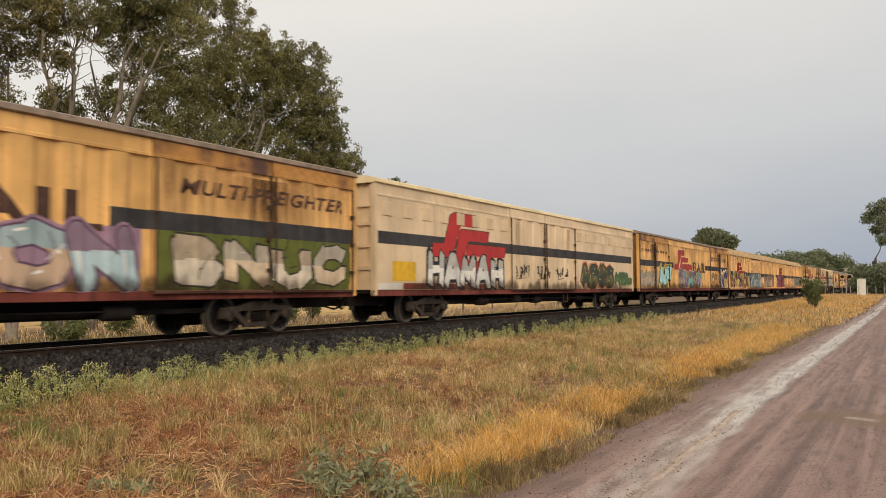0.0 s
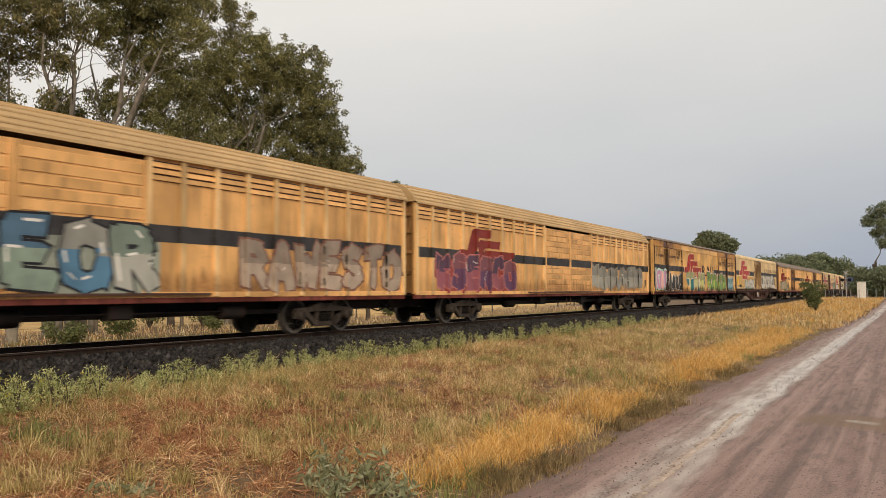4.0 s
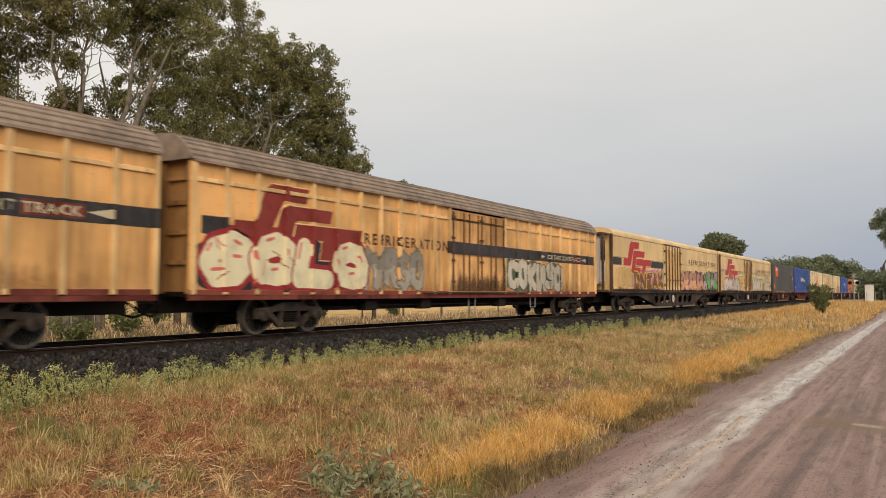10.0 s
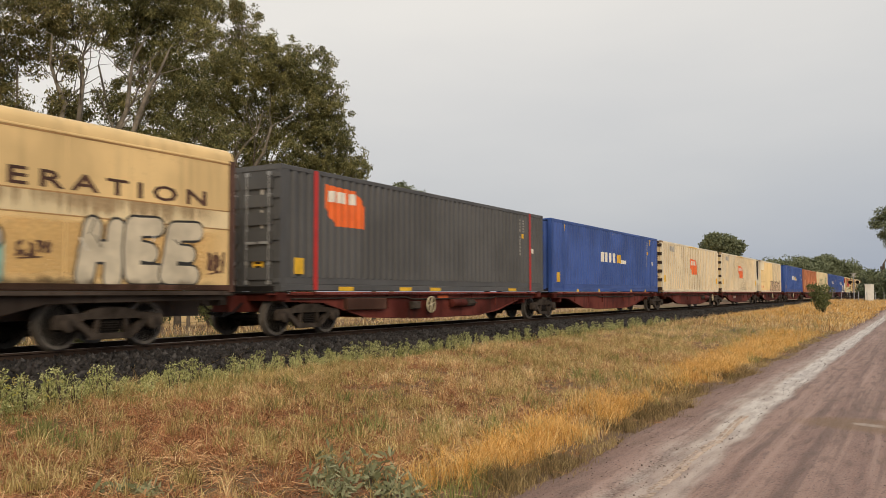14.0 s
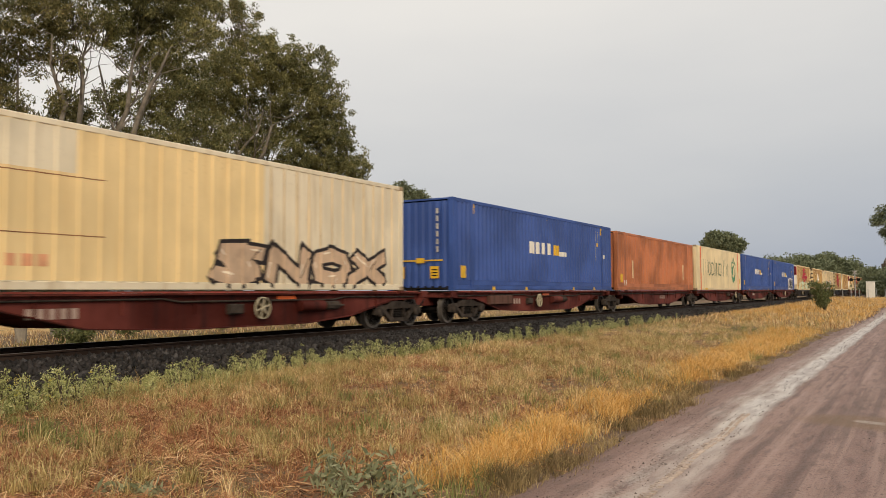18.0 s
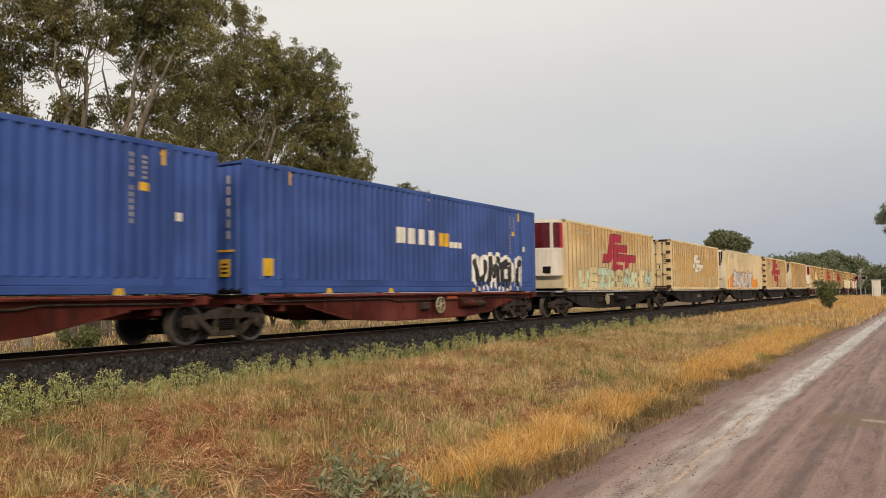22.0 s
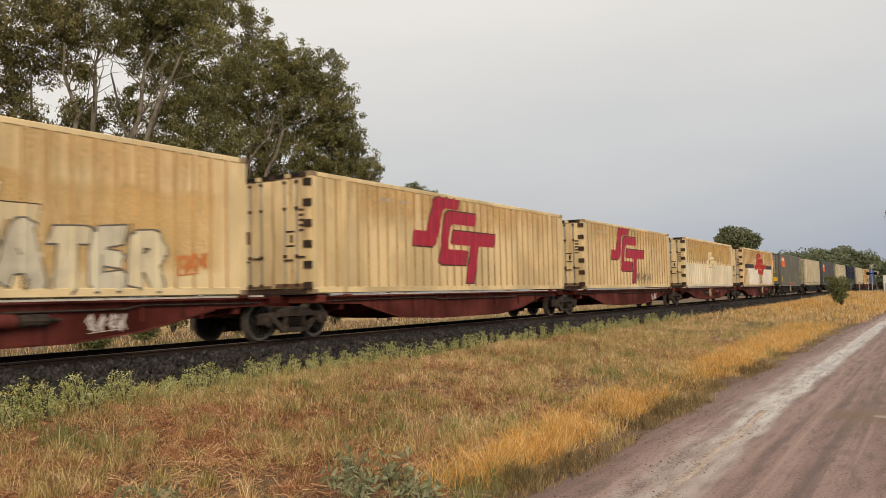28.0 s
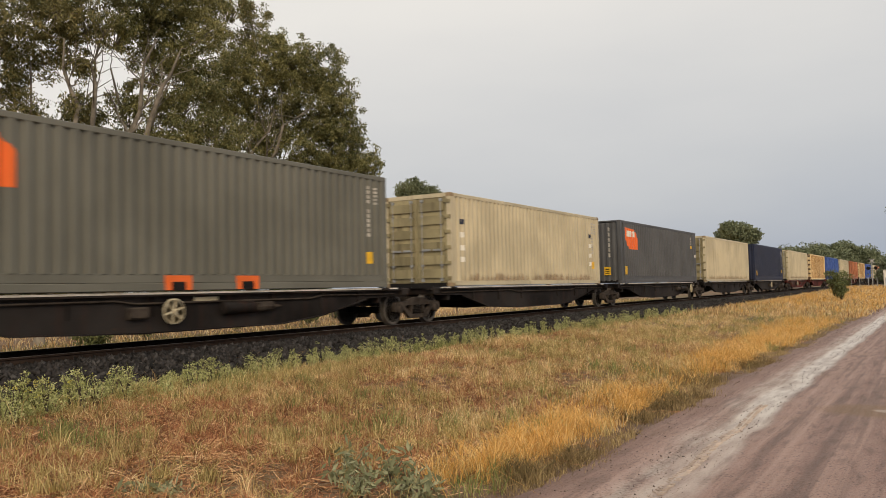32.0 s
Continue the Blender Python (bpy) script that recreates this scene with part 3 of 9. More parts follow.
def road_material():
    m, nt, p, n, l = shader("wet_gravel")
    tc = n("ShaderNodeTexCoord")
    v = tc.outputs["Object"]
    sep = n("ShaderNodeSeparateXYZ")
    l(v, sep.inputs[0])
    fine, mid = noise_at(n, l, v, 42.0, 8.0), noise_at(n, l, v, 1.3, 5.0)
    ruts = noise_at(n, l, v, 1.0, 8.0, (3.7, 0.16, 1))
    edge = noise_at(n, l, v, 1.2, 6.0, (1, 0.5, 1))
    c = mixer(n, l, band(n, l, ruts, 0.38, 0.62), (0.245, 0.150, 0.126), (0.325, 0.210, 0.176))
    c = mixer(n, l, maths(n, l, "MULTIPLY", band(n, l, mid, 0.5, 0.75), 0.5), c, (0.20, 0.128, 0.088))
    c = mixer(n, l, maths(n, l, "MULTIPLY", band(n, l, fine, 0.54, 0.72), 0.45), c, (0.33, 0.26, 0.23))
    c = mixer(n, l, maths(n, l, "MULTIPLY", band(n, l, fine, 0.44, 0.30), 0.75), c, (0.050, 0.034, 0.030))
    clod = noise_at(n, l, v, 11.0, 7.0, (1, 0.16, 1))
    c = mixer(n, l, maths(n, l, "MULTIPLY", band(n, l, clod, 0.50, 0.66), 0.45), c, (0.085, 0.054, 0.046))
    c = mixer(n, l, maths(n, l, "MULTIPLY", band(n, l, clod, 0.46, 0.34), 0.40), c, (0.33, 0.225, 0.19))
    grain = noise_at(n, l, v, 130.0, 3.0, (1, 0.5, 1))
    c = mixer(n, l, maths(n, l, "MULTIPLY", band(n, l, grain, 0.55, 0.70), 0.45), c, (0.055, 0.038, 0.034))
    lines = noise_at(n, l, v, 1.0, 9.0, (9.0, 0.14, 1))
    c = mixer(n, l, maths(n, l, "MULTIPLY", band(n, l, lines, 0.52, 0.68), 0.55), c, (0.115, 0.072, 0.060))
    c = mixer(n, l, maths(n, l, "MULTIPLY", band(n, l, lines, 0.46, 0.32), 0.50), c, (0.40, 0.275, 0.235))
    verge = band(n, l, maths(n, l, "ADD", sep.outputs[0], maths(n, l, "MULTIPLY", edge, 0.5)), -2.02, -2.42)
    c = mixer(n, l, maths(n, l, "MULTIPLY", verge, 0.55), c, (0.150, 0.085, 0.064))
    vor = n("ShaderNodeTexVoronoi")
    vor.inputs["Scale"].default_value = 26.0
    l(v, vor.inputs["Vector"])
    peb = maths(n, l, "MULTIPLY", band(n, l, vor.outputs["Distance"], 0.30, 0.16), band(n, l, noise_at(n, l, v, 9.0, 3.0), 0.50, 0.62))
    c = mixer(n, l, maths(n, l, "MULTIPLY", peb, 0.8), c, (0.045, 0.032, 0.029))
    # a wheel track washed to wet pale silt, smeared where it was driven on, thin further on with sky reflection painted
    # in
    wob = maths(n, l, "MULTIPLY", maths(n, l, "SUBTRACT", edge, 0.5), 0.20)
    swing = maths(n, l, "MULTIPLY", band(n, l, sep.outputs[1], 11.0, 6.0), 0.14)
    off = maths(n, l, "SUBTRACT", maths(n, l, "ADD", maths(n, l, "ADD", sep.outputs[0], 1.93), wob), swing)
    core = band(n, l, maths(n, l, "ABSOLUTE", off, 0), 0.27, 0.12)
    core = maths(n, l, "MULTIPLY", core, band(n, l, noise_at(n, l, v, 0.8, 5.0, (1, 0.45, 1)), 0.28, 0.46))
    smear = maths(n, l, "MULTIPLY", band(n, l, maths(n, l, "ABSOLUTE", maths(n, l, "ADD", off, 0.14), 0), 0.42, 0.12), band(n, l, maths(n, l, "ADD", mid, fine), 0.70, 1.15))
    # the far stretch is paled by colour for the sky mirrored in it
    far = band(n, l, sep.outputs[1], 6.5, 11.0)
    silt = maths(n, l, "MULTIPLY", core, maths(n, l, "ADD", 0.50, maths(n, l, "MULTIPLY", far, 0.5)))
    silt = maths(n, l, "MAXIMUM", silt, maths(n, l, "MULTIPLY", smear, 0.46))
    pool = n("ShaderNodeVectorMath")
    pool.operation = "DISTANCE"
    sq = n("ShaderNodeMapping")
    sq.inputs["Scale"].default_value = (1.0, 1.3, 0.0)
    l(v, sq.inputs[0])
    l(sq.outputs[0], pool.inputs[0])
    pool.inputs[1].default_value = (-0.62, 13.7, 0.0)
    near = maths(n, l, "ADD", pool.outputs["Value"], maths(n, l, "MULTIPLY", maths(n, l, "SUBTRACT", edge, 0.5), 0.7))
    c = mixer(n, l, maths(n, l, "MULTIPLY", band(n, l, near, 0.95, 0.55), 0.7), c, (0.19, 0.115, 0.062))
    silt = maths(n, l, "MAXIMUM", silt, maths(n, l, "MULTIPLY", band(n, l, near, 0.22, 0.05), 0.4))
    c = mixer(n, l, silt, c, mixer(n, l, band(n, l, clod, 0.35, 0.65), (0.58, 0.52, 0.46), (0.38, 0.31, 0.265)))
    l(c, p.inputs["Base Color"])
    r = n("ShaderNodeMapRange")
    r.inputs[3].default_value, r.inputs[4].default_value = 0.70, 0.34
    l(silt, r.inputs[0])
    l(r.outputs[0], p.inputs["Roughness"])
    h = maths(n, l, "ADD", maths(n, l, "MULTIPLY", fine, 0.5), maths(n, l, "MULTIPLY", ruts, 1.2))
    h = maths(n, l, "ADD", h, maths(n, l, "MULTIPLY", clod, 0.6))
    h = maths(n, l, "MULTIPLY", h, maths(n, l, "SUBTRACT", 1.0, maths(n, l, "MULTIPLY", silt, 0.75)))
    bump(n, l, p, h, 1.0, 0.035)
    return m


def road_left(y):
    return -2.72 + 0.16 * noise.noise((0, y * 0.35, 5)) + 0.13 * noise.noise((0, y * 1.3, 9)) + 0.06 * noise.noise((0, y * 4.1, 19)) - 0.10 * sstep(6, 16, y) + 0.25 * sstep(26, 60, y)


def build_road():
    ys = [-60, -30, -12] + [-6 + 0.3 * i for i in range(140)] + [37 + i for i in range(80)] + [120, 130, 145]
    us = [0, 0.01, 0.03, 0.06, 0.1, 0.15, 0.2, 0.26, 0.32, 0.4, 0.5, 0.62, 0.75, 0.88, 1]
    v = []
    for y in ys:
        a, b = road_left(y), 3.6
        for u in us:
            x = a + (b - a) * u
            rise = 0.018 + 0.020 * min(1, u * 8, (1 - u) * 8)
            rut = -0.02 * math.exp(-((x + 1.86) / 0.25) ** 2) - 0.015 * math.exp(-((x + 0.3) / 0.3) ** 2)
            v.append((x, y, ground_z(x, y) + rise + rut + 0.006 * noise.noise((x * 2, y * 2, 3))))
    w = len(us)
    q = [(j * w + i, j * w + i + 1, (j + 1) * w + i + 1, (j + 1) * w + i) for j in range(len(ys) - 1) for i in range(w - 1)]
    me = np_mesh("road", v, quads=q, mat=road_material())
    me.polygons.foreach_set("use_smooth", [True] * len(me.polygons))
    tagged(new("road", me), "rutted wet gravel track with pale silt puddles", "road", kind="structure")


Y0, Y1 = -80.0, 620.0


def build_track():
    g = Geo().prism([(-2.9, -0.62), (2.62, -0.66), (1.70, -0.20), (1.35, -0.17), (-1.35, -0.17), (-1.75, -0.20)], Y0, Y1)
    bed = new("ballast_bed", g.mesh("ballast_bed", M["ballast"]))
    bed.location = (TRACK, 0, 0)
    tagged(bed, "dark crushed stone ballast bed of a railway", "ballast", kind="structure")
    pr = [(-0.07, -0.165), (0.07, -0.165), (0.07, -0.150), (0.012, -0.128), (0.010, -0.045), (0.036, -0.034), (0.036, -0.006), (0.028, 0), (-0.028, 0), (-0.036, -0.006), (-0.036, -0.034), (-0.010, -0.045), (-0.012, -0.128), (-0.07, -0.150)]
    track = tagged(new("railway_track"), "single line of steel rails on dark sleepers", "railway track", kind="structure")
    track.location = (TRACK, 0, 0)
    for s in (1, -1):
        k = Geo()
        k.prism([(x + s * 0.7535, z) for x, z in pr], Y0, Y1)
        k.mi = [1 if i in (6, 7, 8) else 0 for i in range(len(k.mi))]
        part("rail", k, [M["rail_side"], M["rail"]], track, "rusty rail with a polished head")
    return track


def build_sleepers(track):
    """The sleepers, with their clips, one by one along the near stretch."""
    slp = Geo().box(-1.25, 1.25, -0.12, 0.12, -0.33, -0.168, c=0.0)
    me = slp.mesh("sleeper", M["sleeper"])
    cl = Geo()
    for s in (1, -1):
        for e in (1, -1):
            x = s * 0.7535 + e * 0.10
            cl.box(x - 0.035, x + 0.035, -0.06, 0.06, -0.168, -0.125)
    ce = cl.mesh("rail_clips", M["rail_side"])
    rest_v, rest_f = [], []
    for i in range(int((Y1 - Y0) / 0.62)):
        y = Y0 + 0.3 + i * 0.62
        if 0 < y < 75:
            a = part("sleeper", me, None, track)
            a.location = (0.02 * math.sin(i * 7.1), y, 0)
            b = part("rail_clips", ce, None, a)
        else:
            k = len(rest_v)
            for vv in slp.v:
                rest_v.append((vv[0], vv[1] + y, vv[2]))
            rest_f += [tuple(k + j for j in q) for q in slp.f]
    ob = part("sleepers", np_mesh("sleepers", rest_v, quads=rest_f, mat=M["sleeper"]), None, track)
    tagged(ob, kind="stuff")
# ---- the train ----
MOVERS, WHEELS = [], []
WHEEL_R = 0.43


def run_at(t):
    """How far the train has come by t seconds."""
    u = t / 32.0
    return 561.43 * u + 3.85 * u ** 2 - 15.79 * u ** 3 + 19.12 * u ** 4


RUN = [(t, run_at(t)) for t in range(0, 33, 2)]


# painted shapes that follow the wall they lie on
def cut_convex(poly, y, keep_above):
    out = []
    for (a, b), (c, d) in zip(poly, poly[1:] + poly[:1]):
        ia, ic = (a >= y, c >= y) if keep_above else (a <= y, c <= y)
        if ia:
            out.append((a, b))
        if ia != ic:
            k = (y - a) / (c - a)
            out.append((y, b + (d - b) * k))
    return out


def wall_x(prof, y):
    for (a, xa), (b, xb) in zip(prof, prof[1:]):
        if y <= b:
            return xa + (xb - xa) * (y - a) / max(1e-9, b - a)
    return prof[-1][1]


def lay(g, poly, prof, off, mi=0):
    """Lays a convex outline in y, z on a wall profile, cut at the wall's folds."""
    lo, hi = min(p[0] for p in poly), max(p[0] for p in poly)
    lo, hi = max(lo, prof[0][0]), min(hi, prof[-1][0])
    cuts = [lo] + [y for y, _ in prof if lo + 1e-4 < y < hi - 1e-4] + [hi]
    for a, b in zip(cuts, cuts[1:]):
        if b - a < 1e-4:
            continue
        q = cut_convex(cut_convex(poly, a, True), b, False)
        if len(q) >= 3:
            e = (b - a) * 0.01
            xa, xb = wall_x(prof, a + e), wall_x(prof, b - e)
            g.face([(xa + (xb - xa) * (y - a) / (b - a) + off, y, z) for y, z in q], mi)


def lay_any(g, outline, prof, off, mi=0):
    from_3d = [Vector((y, z, 0)) for y, z in outline]
    for tri in TESS([from_3d]):
        lay(g, [outline[i] for i in tri], prof, off, mi)


def TESS(loops):
    bm = bmesh.new()
    vs = [bm.verts.new(p) for p in loops[0]]
    f = bm.faces.new(vs)
    r = bmesh.ops.triangulate(bm, faces=[f])
    bm.verts.index_update()
    out = [[v.index for v in t.verts] for t in r["faces"]]
    bm.free()
    return out


def decal(name, parent, outlines, prof, mat, off=0.004, label=""):
    g = Geo()
    for o in outlines:
        lay_any(g, o, prof, off)
    me = g.mesh(name, mat, fix=False)
    return part(name, me, mat, parent, label)


def rect(y0, y1, z0, z1, lean=0.0):
    return [(y0, z0), (y1, z0), (y1 + lean, z1), (y0 + lean, z1)]


def capsule(a, b, r, seg=5):
    """A stroke with round ends, as a convex outline."""
    an = math.atan2(b[1] - a[1], b[0] - a[0])
    out = []
    for c, s in ((b, -math.pi / 2), (a, math.pi / 2)):
        for i in range(seg + 1):
            t = an + s + math.pi * i / seg
            out.append((c[0] + math.cos(t) * r, c[1] + math.sin(t) * r))
    return out


GLYPHS = dict(
    A=(((.02, 0), (.42, 1), (.58, 1), (.98, 0)), ((.25, .36), (.75, .36))),
    B=(((.1, 0), (.1, 1), (.6, 1), (.82, .78), (.55, .54), (.15, .54)), ((.55, .54), (.9, .3), (.65, 0), (.1, 0))),
    C=(((.9, .8), (.6, 1), (.25, .9), (.05, .5), (.25, .1), (.6, 0), (.92, .2)),),
    D=(((.1, 0), (.1, 1), (.55, .98), (.9, .65), (.88, .3), (.5, 0), (.1, 0)),),
    E=(((.9, 1), (.15, .97), (.1, .5), (.12, .03), (.95, 0)), ((.12, .52), (.75, .5))),
    F=(((.95, 1), (.12, .95), (.1, 0)), ((.1, .52), (.72, .52))),
    G=(((.9, .82), (.55, 1), (.15, .8), (.05, .4), (.3, .02), (.75, .05), (.92, .4), (.55, .42)),),
    H=(((.1, 0), (.12, 1)), ((.88, 0), (.9, 1)), ((.12, .5), (.88, .52))),
    I=(((.5, 0), (.5, .7)), ((.48, .95), (.54, .99))),
    K=(((.1, 0), (.1, 1)), ((.85, 1), (.15, .48), (.92, 0))),
    L=(((.12, 1), (.08, .05), (.95, 0)),),
    M=(((.02, 0), (.12, 1), (.5, .35), (.88, 1), (.98, 0)),),
    N=(((.06, 0), (.1, 1), (.88, 0), (.92, 1)),),
    O=(((.5, 1), (.15, .85), (.05, .5), (.15, .12), (.5, 0), (.85, .12), (.95, .5), (.85, .85), (.5, 1)),),
    R=(((.08, 0), (.1, 1), (.65, 1), (.86, .75), (.6, .5), (.12, .48)), ((.5, .48), (.95, 0))),
    S=(((.92, .88), (.5, 1), (.12, .82), (.25, .58), (.75, .45), (.9, .2), (.5, 0), (.05, .12)),),
    T=(((.02, .95), (.98, 1)), ((.5, .97), (.48, 0))),
    U=(((.08, 1), (.1, .25), (.4, 0), (.7, .08), (.9, .35), (.92, 1)),),
    W=(((.02, 1), (.22, 0), (.5, .65), (.76, 0), (.98, 1)),),
    X=(((.05, 1), (.95, 0)), ((.95, 1), (.05, 0))),
    Y=(((.05, 1), (.5, .5), (.95, 1)), ((.5, .5), (.45, 0))),
    Z=(((.05, .95), (.92, 1), (.06, .05), (.98, 0)),),
)


def shard(a, b, r, f, more=0.0):
    """A stroke with slanting, pointed ends, as a convex outline, wider by more."""
    dy, dz = b[0] - a[0], b[1] - a[1]
    d = max(1e-4, math.hypot(dy, dz))
    u, n = (dy / d, dz / d), (-dz / d, dy / d)
    p, q, w = f[0] * r * 2.2 + more * 1.3, f[1] * r * 2.2 + more * 1.3, r * f[2] + more
    r += more
    at = lambda c, k, m: (c[0] + u[0] * k + n[0] * m, c[1] + u[1] * k + n[1] * m)
    return [at(a, -p, -r), at(b, 0.3 * r, -w), at(b, q + 0.3 * r, w * 0.6), at(b, more, w), at(a, -more, r)]


def upper(poly, z):
    return [(p, q) for q, p in cut_convex([(b, a) for a, b in poly], z, True)]


def graffiti(parent, prof, y0, y1, z0, z1, fills, outline, halo=None, cloud=None, text="", seed=1, fat=0.13, shine=None, line=0.045, label="", bubble=False, two_tone=True):
    """A sprayed piece, letter over letter: cloud, halo, outlined strokes, a second tone, highlights, runs."""
    rnd = random.Random(seed)
    g = Geo()
    n = len(text)
    mats = [spray(c) for c in fills]
    k_out, k_halo, k_cloud, k_sh, k_tone = (len(fills) + q for q in range(5))
    mats += [spray(outline), spray(halo or outline), spray(cloud or outline), spray(shine or (0.75, 0.72, 0.66))]
    mats += [spray(tuple(round(0.62 * c + 0.02, 3) for c in f)) for f in fills]
    h, w = z1 - z0, (y1 - y0) / n
    fat = min(fat * h, 0.19 * w)
    pad = fat + line
    zlo = z0 - 0.02
    keep = lambda poly: [(min(y1 + 0.12, max(y0 - 0.12, y)), max(zlo, z)) for y, z in poly]
    letters = []
    for i, ch in enumerate(text):
        lean, up, tall = rnd.uniform(-0.16, 0.16), rnd.uniform(-0.04, 0.05) * h, rnd.uniform(0.92, 1.04)
        strokes = []
        for pl in GLYPHS[ch]:
            pts = []
            for u, v in pl:
                u, v = u + rnd.uniform(-0.05, 0.05), v + rnd.uniform(-0.04, 0.04)
                q = (y0 + w * i + pad * 0.62 + (w - pad * 0.95) * (u + lean * (v - 0.5)), z0 + pad + (h - 2 * pad) * min(1.0, max(0.0, v * tall)) + up)
                pts.append(q)
            strokes += [(a, b, fat * rnd.uniform(0.9, 1.1), (rnd.uniform(0.1, 0.45), rnd.uniform(0.1, 0.45), rnd.uniform(0.85, 1.2))) for a, b in zip(pts, pts[1:])]
        letters.append(strokes)
    form = lambda sh, more: keep(capsule(sh[0], sh[1], sh[2] + more, 6) if bubble else shard(*sh, more))
    if cloud:
        m = max(10, n * 5)
        for i in range(m):
            c = (y0 + (y1 - y0) * (i + 0.5) / m, z0 + h * rnd.uniform(0.25, 0.70))
            e = (c[0] + rnd.uniform(-0.5, 0.5), c[1] + rnd.uniform(-0.15, 0.15))
            lay(g, keep(capsule(c, e, h * rnd.uniform(0.20, 0.36), 7)), prof, 0.0028 + 0.00002 * i, k_cloud)
    if halo:
        for k, sh in enumerate(q for strokes in letters for q in strokes):
            lay(g, form(sh, line * 2.3), prof, 0.0050 + 0.00001 * k, k_halo)
    for i, strokes in enumerate(letters):
        base = 0.0065 + 0.0012 * i
        for k, sh in enumerate(strokes):
            lay(g, form(sh, line), prof, base + 0.00002 * k, k_out)
            lay(g, form(sh, 0), prof, base + 0.0005 + 0.00002 * k, i % len(fills))
            tone = upper(form(sh, 0), z0 + h * rnd.uniform(0.50, 0.62))
            if two_tone and len(tone) >= 3:
                lay(g, tone, prof, base + 0.0008 + 0.00002 * k, k_tone + (i + 1) % len(fills))
            if shine and k % 2 == 0:
                a, b, r = sh[:3]
                o = r * 0.45
                lay(g, keep(capsule((a[0] - o, a[1] + o), ((a[0] + b[0]) / 2 - o, (a[1] + b[1]) / 2 + o), r * 0.14, 3)), prof, base + 0.0010, k_sh)
    for k in range(n * 2):      # thin inner lines and runs of paint
        p = (rnd.uniform(y0, y1), z0 + h * rnd.uniform(0.2, 0.8))
        q = (p[0] + rnd.uniform(-0.2, 0.2) * w, p[1] + rnd.uniform(-0.3, 0.3) * h)
        lay(g, keep(capsule(p, q, 0.012, 3)), prof, 0.0078 + 0.0012 * n + 0.00003 * k, k_out if k % 3 else k_sh)
    return part("graffiti", g.mesh("graffiti", mats, fix=False), None, parent, label or "sprayed graffiti lettering in several colours")


def tags(parent, prof, y0, y1, z0, z1, rgb, n=4, seed=1, r=0.018):
    """Thin sprayed scribbles."""
    rnd = random.Random(seed)
    w, h = (y1 - y0) / n, z1 - z0
    for i in range(n):
        g = Geo()
        for c in range(4):      # small looped letters in a row
            cy, cz = y0 + w * (i + 0.15 + 0.17 * c), z0 + h * (0.45 + 0.06 * rnd.uniform(-1, 1))
            p = (cy, cz + 0.2 * h)
            for k in range(7):
                q = (cy + rnd.uniform(-0.09, 0.09) * w, cz + rnd.uniform(-0.30, 0.30) * h)
                lay(g, capsule(p, q, r, 3), prof, 0.005 + 0.0001 * k + 0.0006 * c)
                p = q
        lay(g, capsule((y0 + w * (i + 0.1), z0 + 0.08 * h), (y0 + w * (i + 0.55), z0 + 0.16 * h), r * 0.4, 3), prof, 0.0085)
        part("graffiti_tag", g.mesh("graffiti_tag", spray(rgb), fix=False), None, parent, "thin sprayed scribble")


def lettering(parent, text, prof, y0, y1, z0, z1, mat, lean=0.0, wide=1.0, label=""):
    cu = bpy.data.curves.new("lettering", "FONT")
    cu.body, cu.resolution_u, cu.space_character, cu.offset = text, 2, wide * 1.06, 0.022
    ob = new("lettering_source", cu)
    dg = bpy.context.evaluated_depsgraph_get()
    me = bpy.data.meshes.new_from_object(ob.evaluated_get(dg))
    vs = [(v.co.x, v.co.y) for v in me.vertices]
    faces = [tuple(p.vertices) for p in me.polygons]
    bpy.data.objects.remove(ob)
    bpy.data.curves.remove(cu)
    bpy.data.meshes.remove(me)
    xa, xb = min(v[0] for v in vs), max(v[0] for v in vs)
    ya, yb = min(v[1] for v in vs), max(v[1] for v in vs)
    to = [(y0 + (x - xa) / (xb - xa) * (y1 - y0) + lean * (y - ya) / (yb - ya), z0 + (y - ya) / (yb - ya) * (z1 - z0)) for x, y in vs]
    g = Geo()
    for f in faces:
        o = [to[i] for i in f]
        if len(o) == 3:
            lay(g, o, prof, 0.005)
        else:
            lay_any(g, o, prof, 0.005)
    return part("lettering", g.mesh("lettering", mat, fix=False), None, parent, label)


def bars(parent, prof, y0, y1, z0, z1, mat, n, gap=0.3, name="writing_bar", off=0.005):
    """Plain bars in the place of writing."""
    w = (y1 - y0) / n
    for i in range(n):
        decal(name, parent, [rect(y0 + w * i, y0 + w * (i + 1 - gap), z0, z1)], prof, mat, off)


EMBLEM = (
    ((0, .245), (.015, .465), (.145, .465), (.225, .94), (.265, 1), (.55, 1), (.53, .79), (.355, .79), (.25, .30), (.205, .245)),
    ((.265, .04), (.335, .66), (.37, .735), (.75, .735), (.73, .545), (.475, .545), (.445, .515), (.405, .215), (.60, .215), (.585, .04)),
    ((.430, .285), (.450, .490), (1, .490), (.985, .285), (.790, .285), (.750, 0), (.640, 0), (.665, .285)),
)


EMBLEM_LONG = (
    ((0, .416), (.015, .587), (.15, .587), (.23, .95), (.28, 1), (.54, 1), (.52, .875), (.36, .875), (.33, .84), (.26, .46), (.215, .416)),
    ((.275, .25), (.36, .80), (.40, .85), (.74, .85), (.725, .70), (.455, .70), (.425, .66), (.385, .395), (.63, .395), (.61, .215), (.30, .215)),
    ((.425, .455), (.455, .62), (1, .62), (.985, .455), (.775, .455), (.705, 0), (.605, 0), (.665, .455)),
)


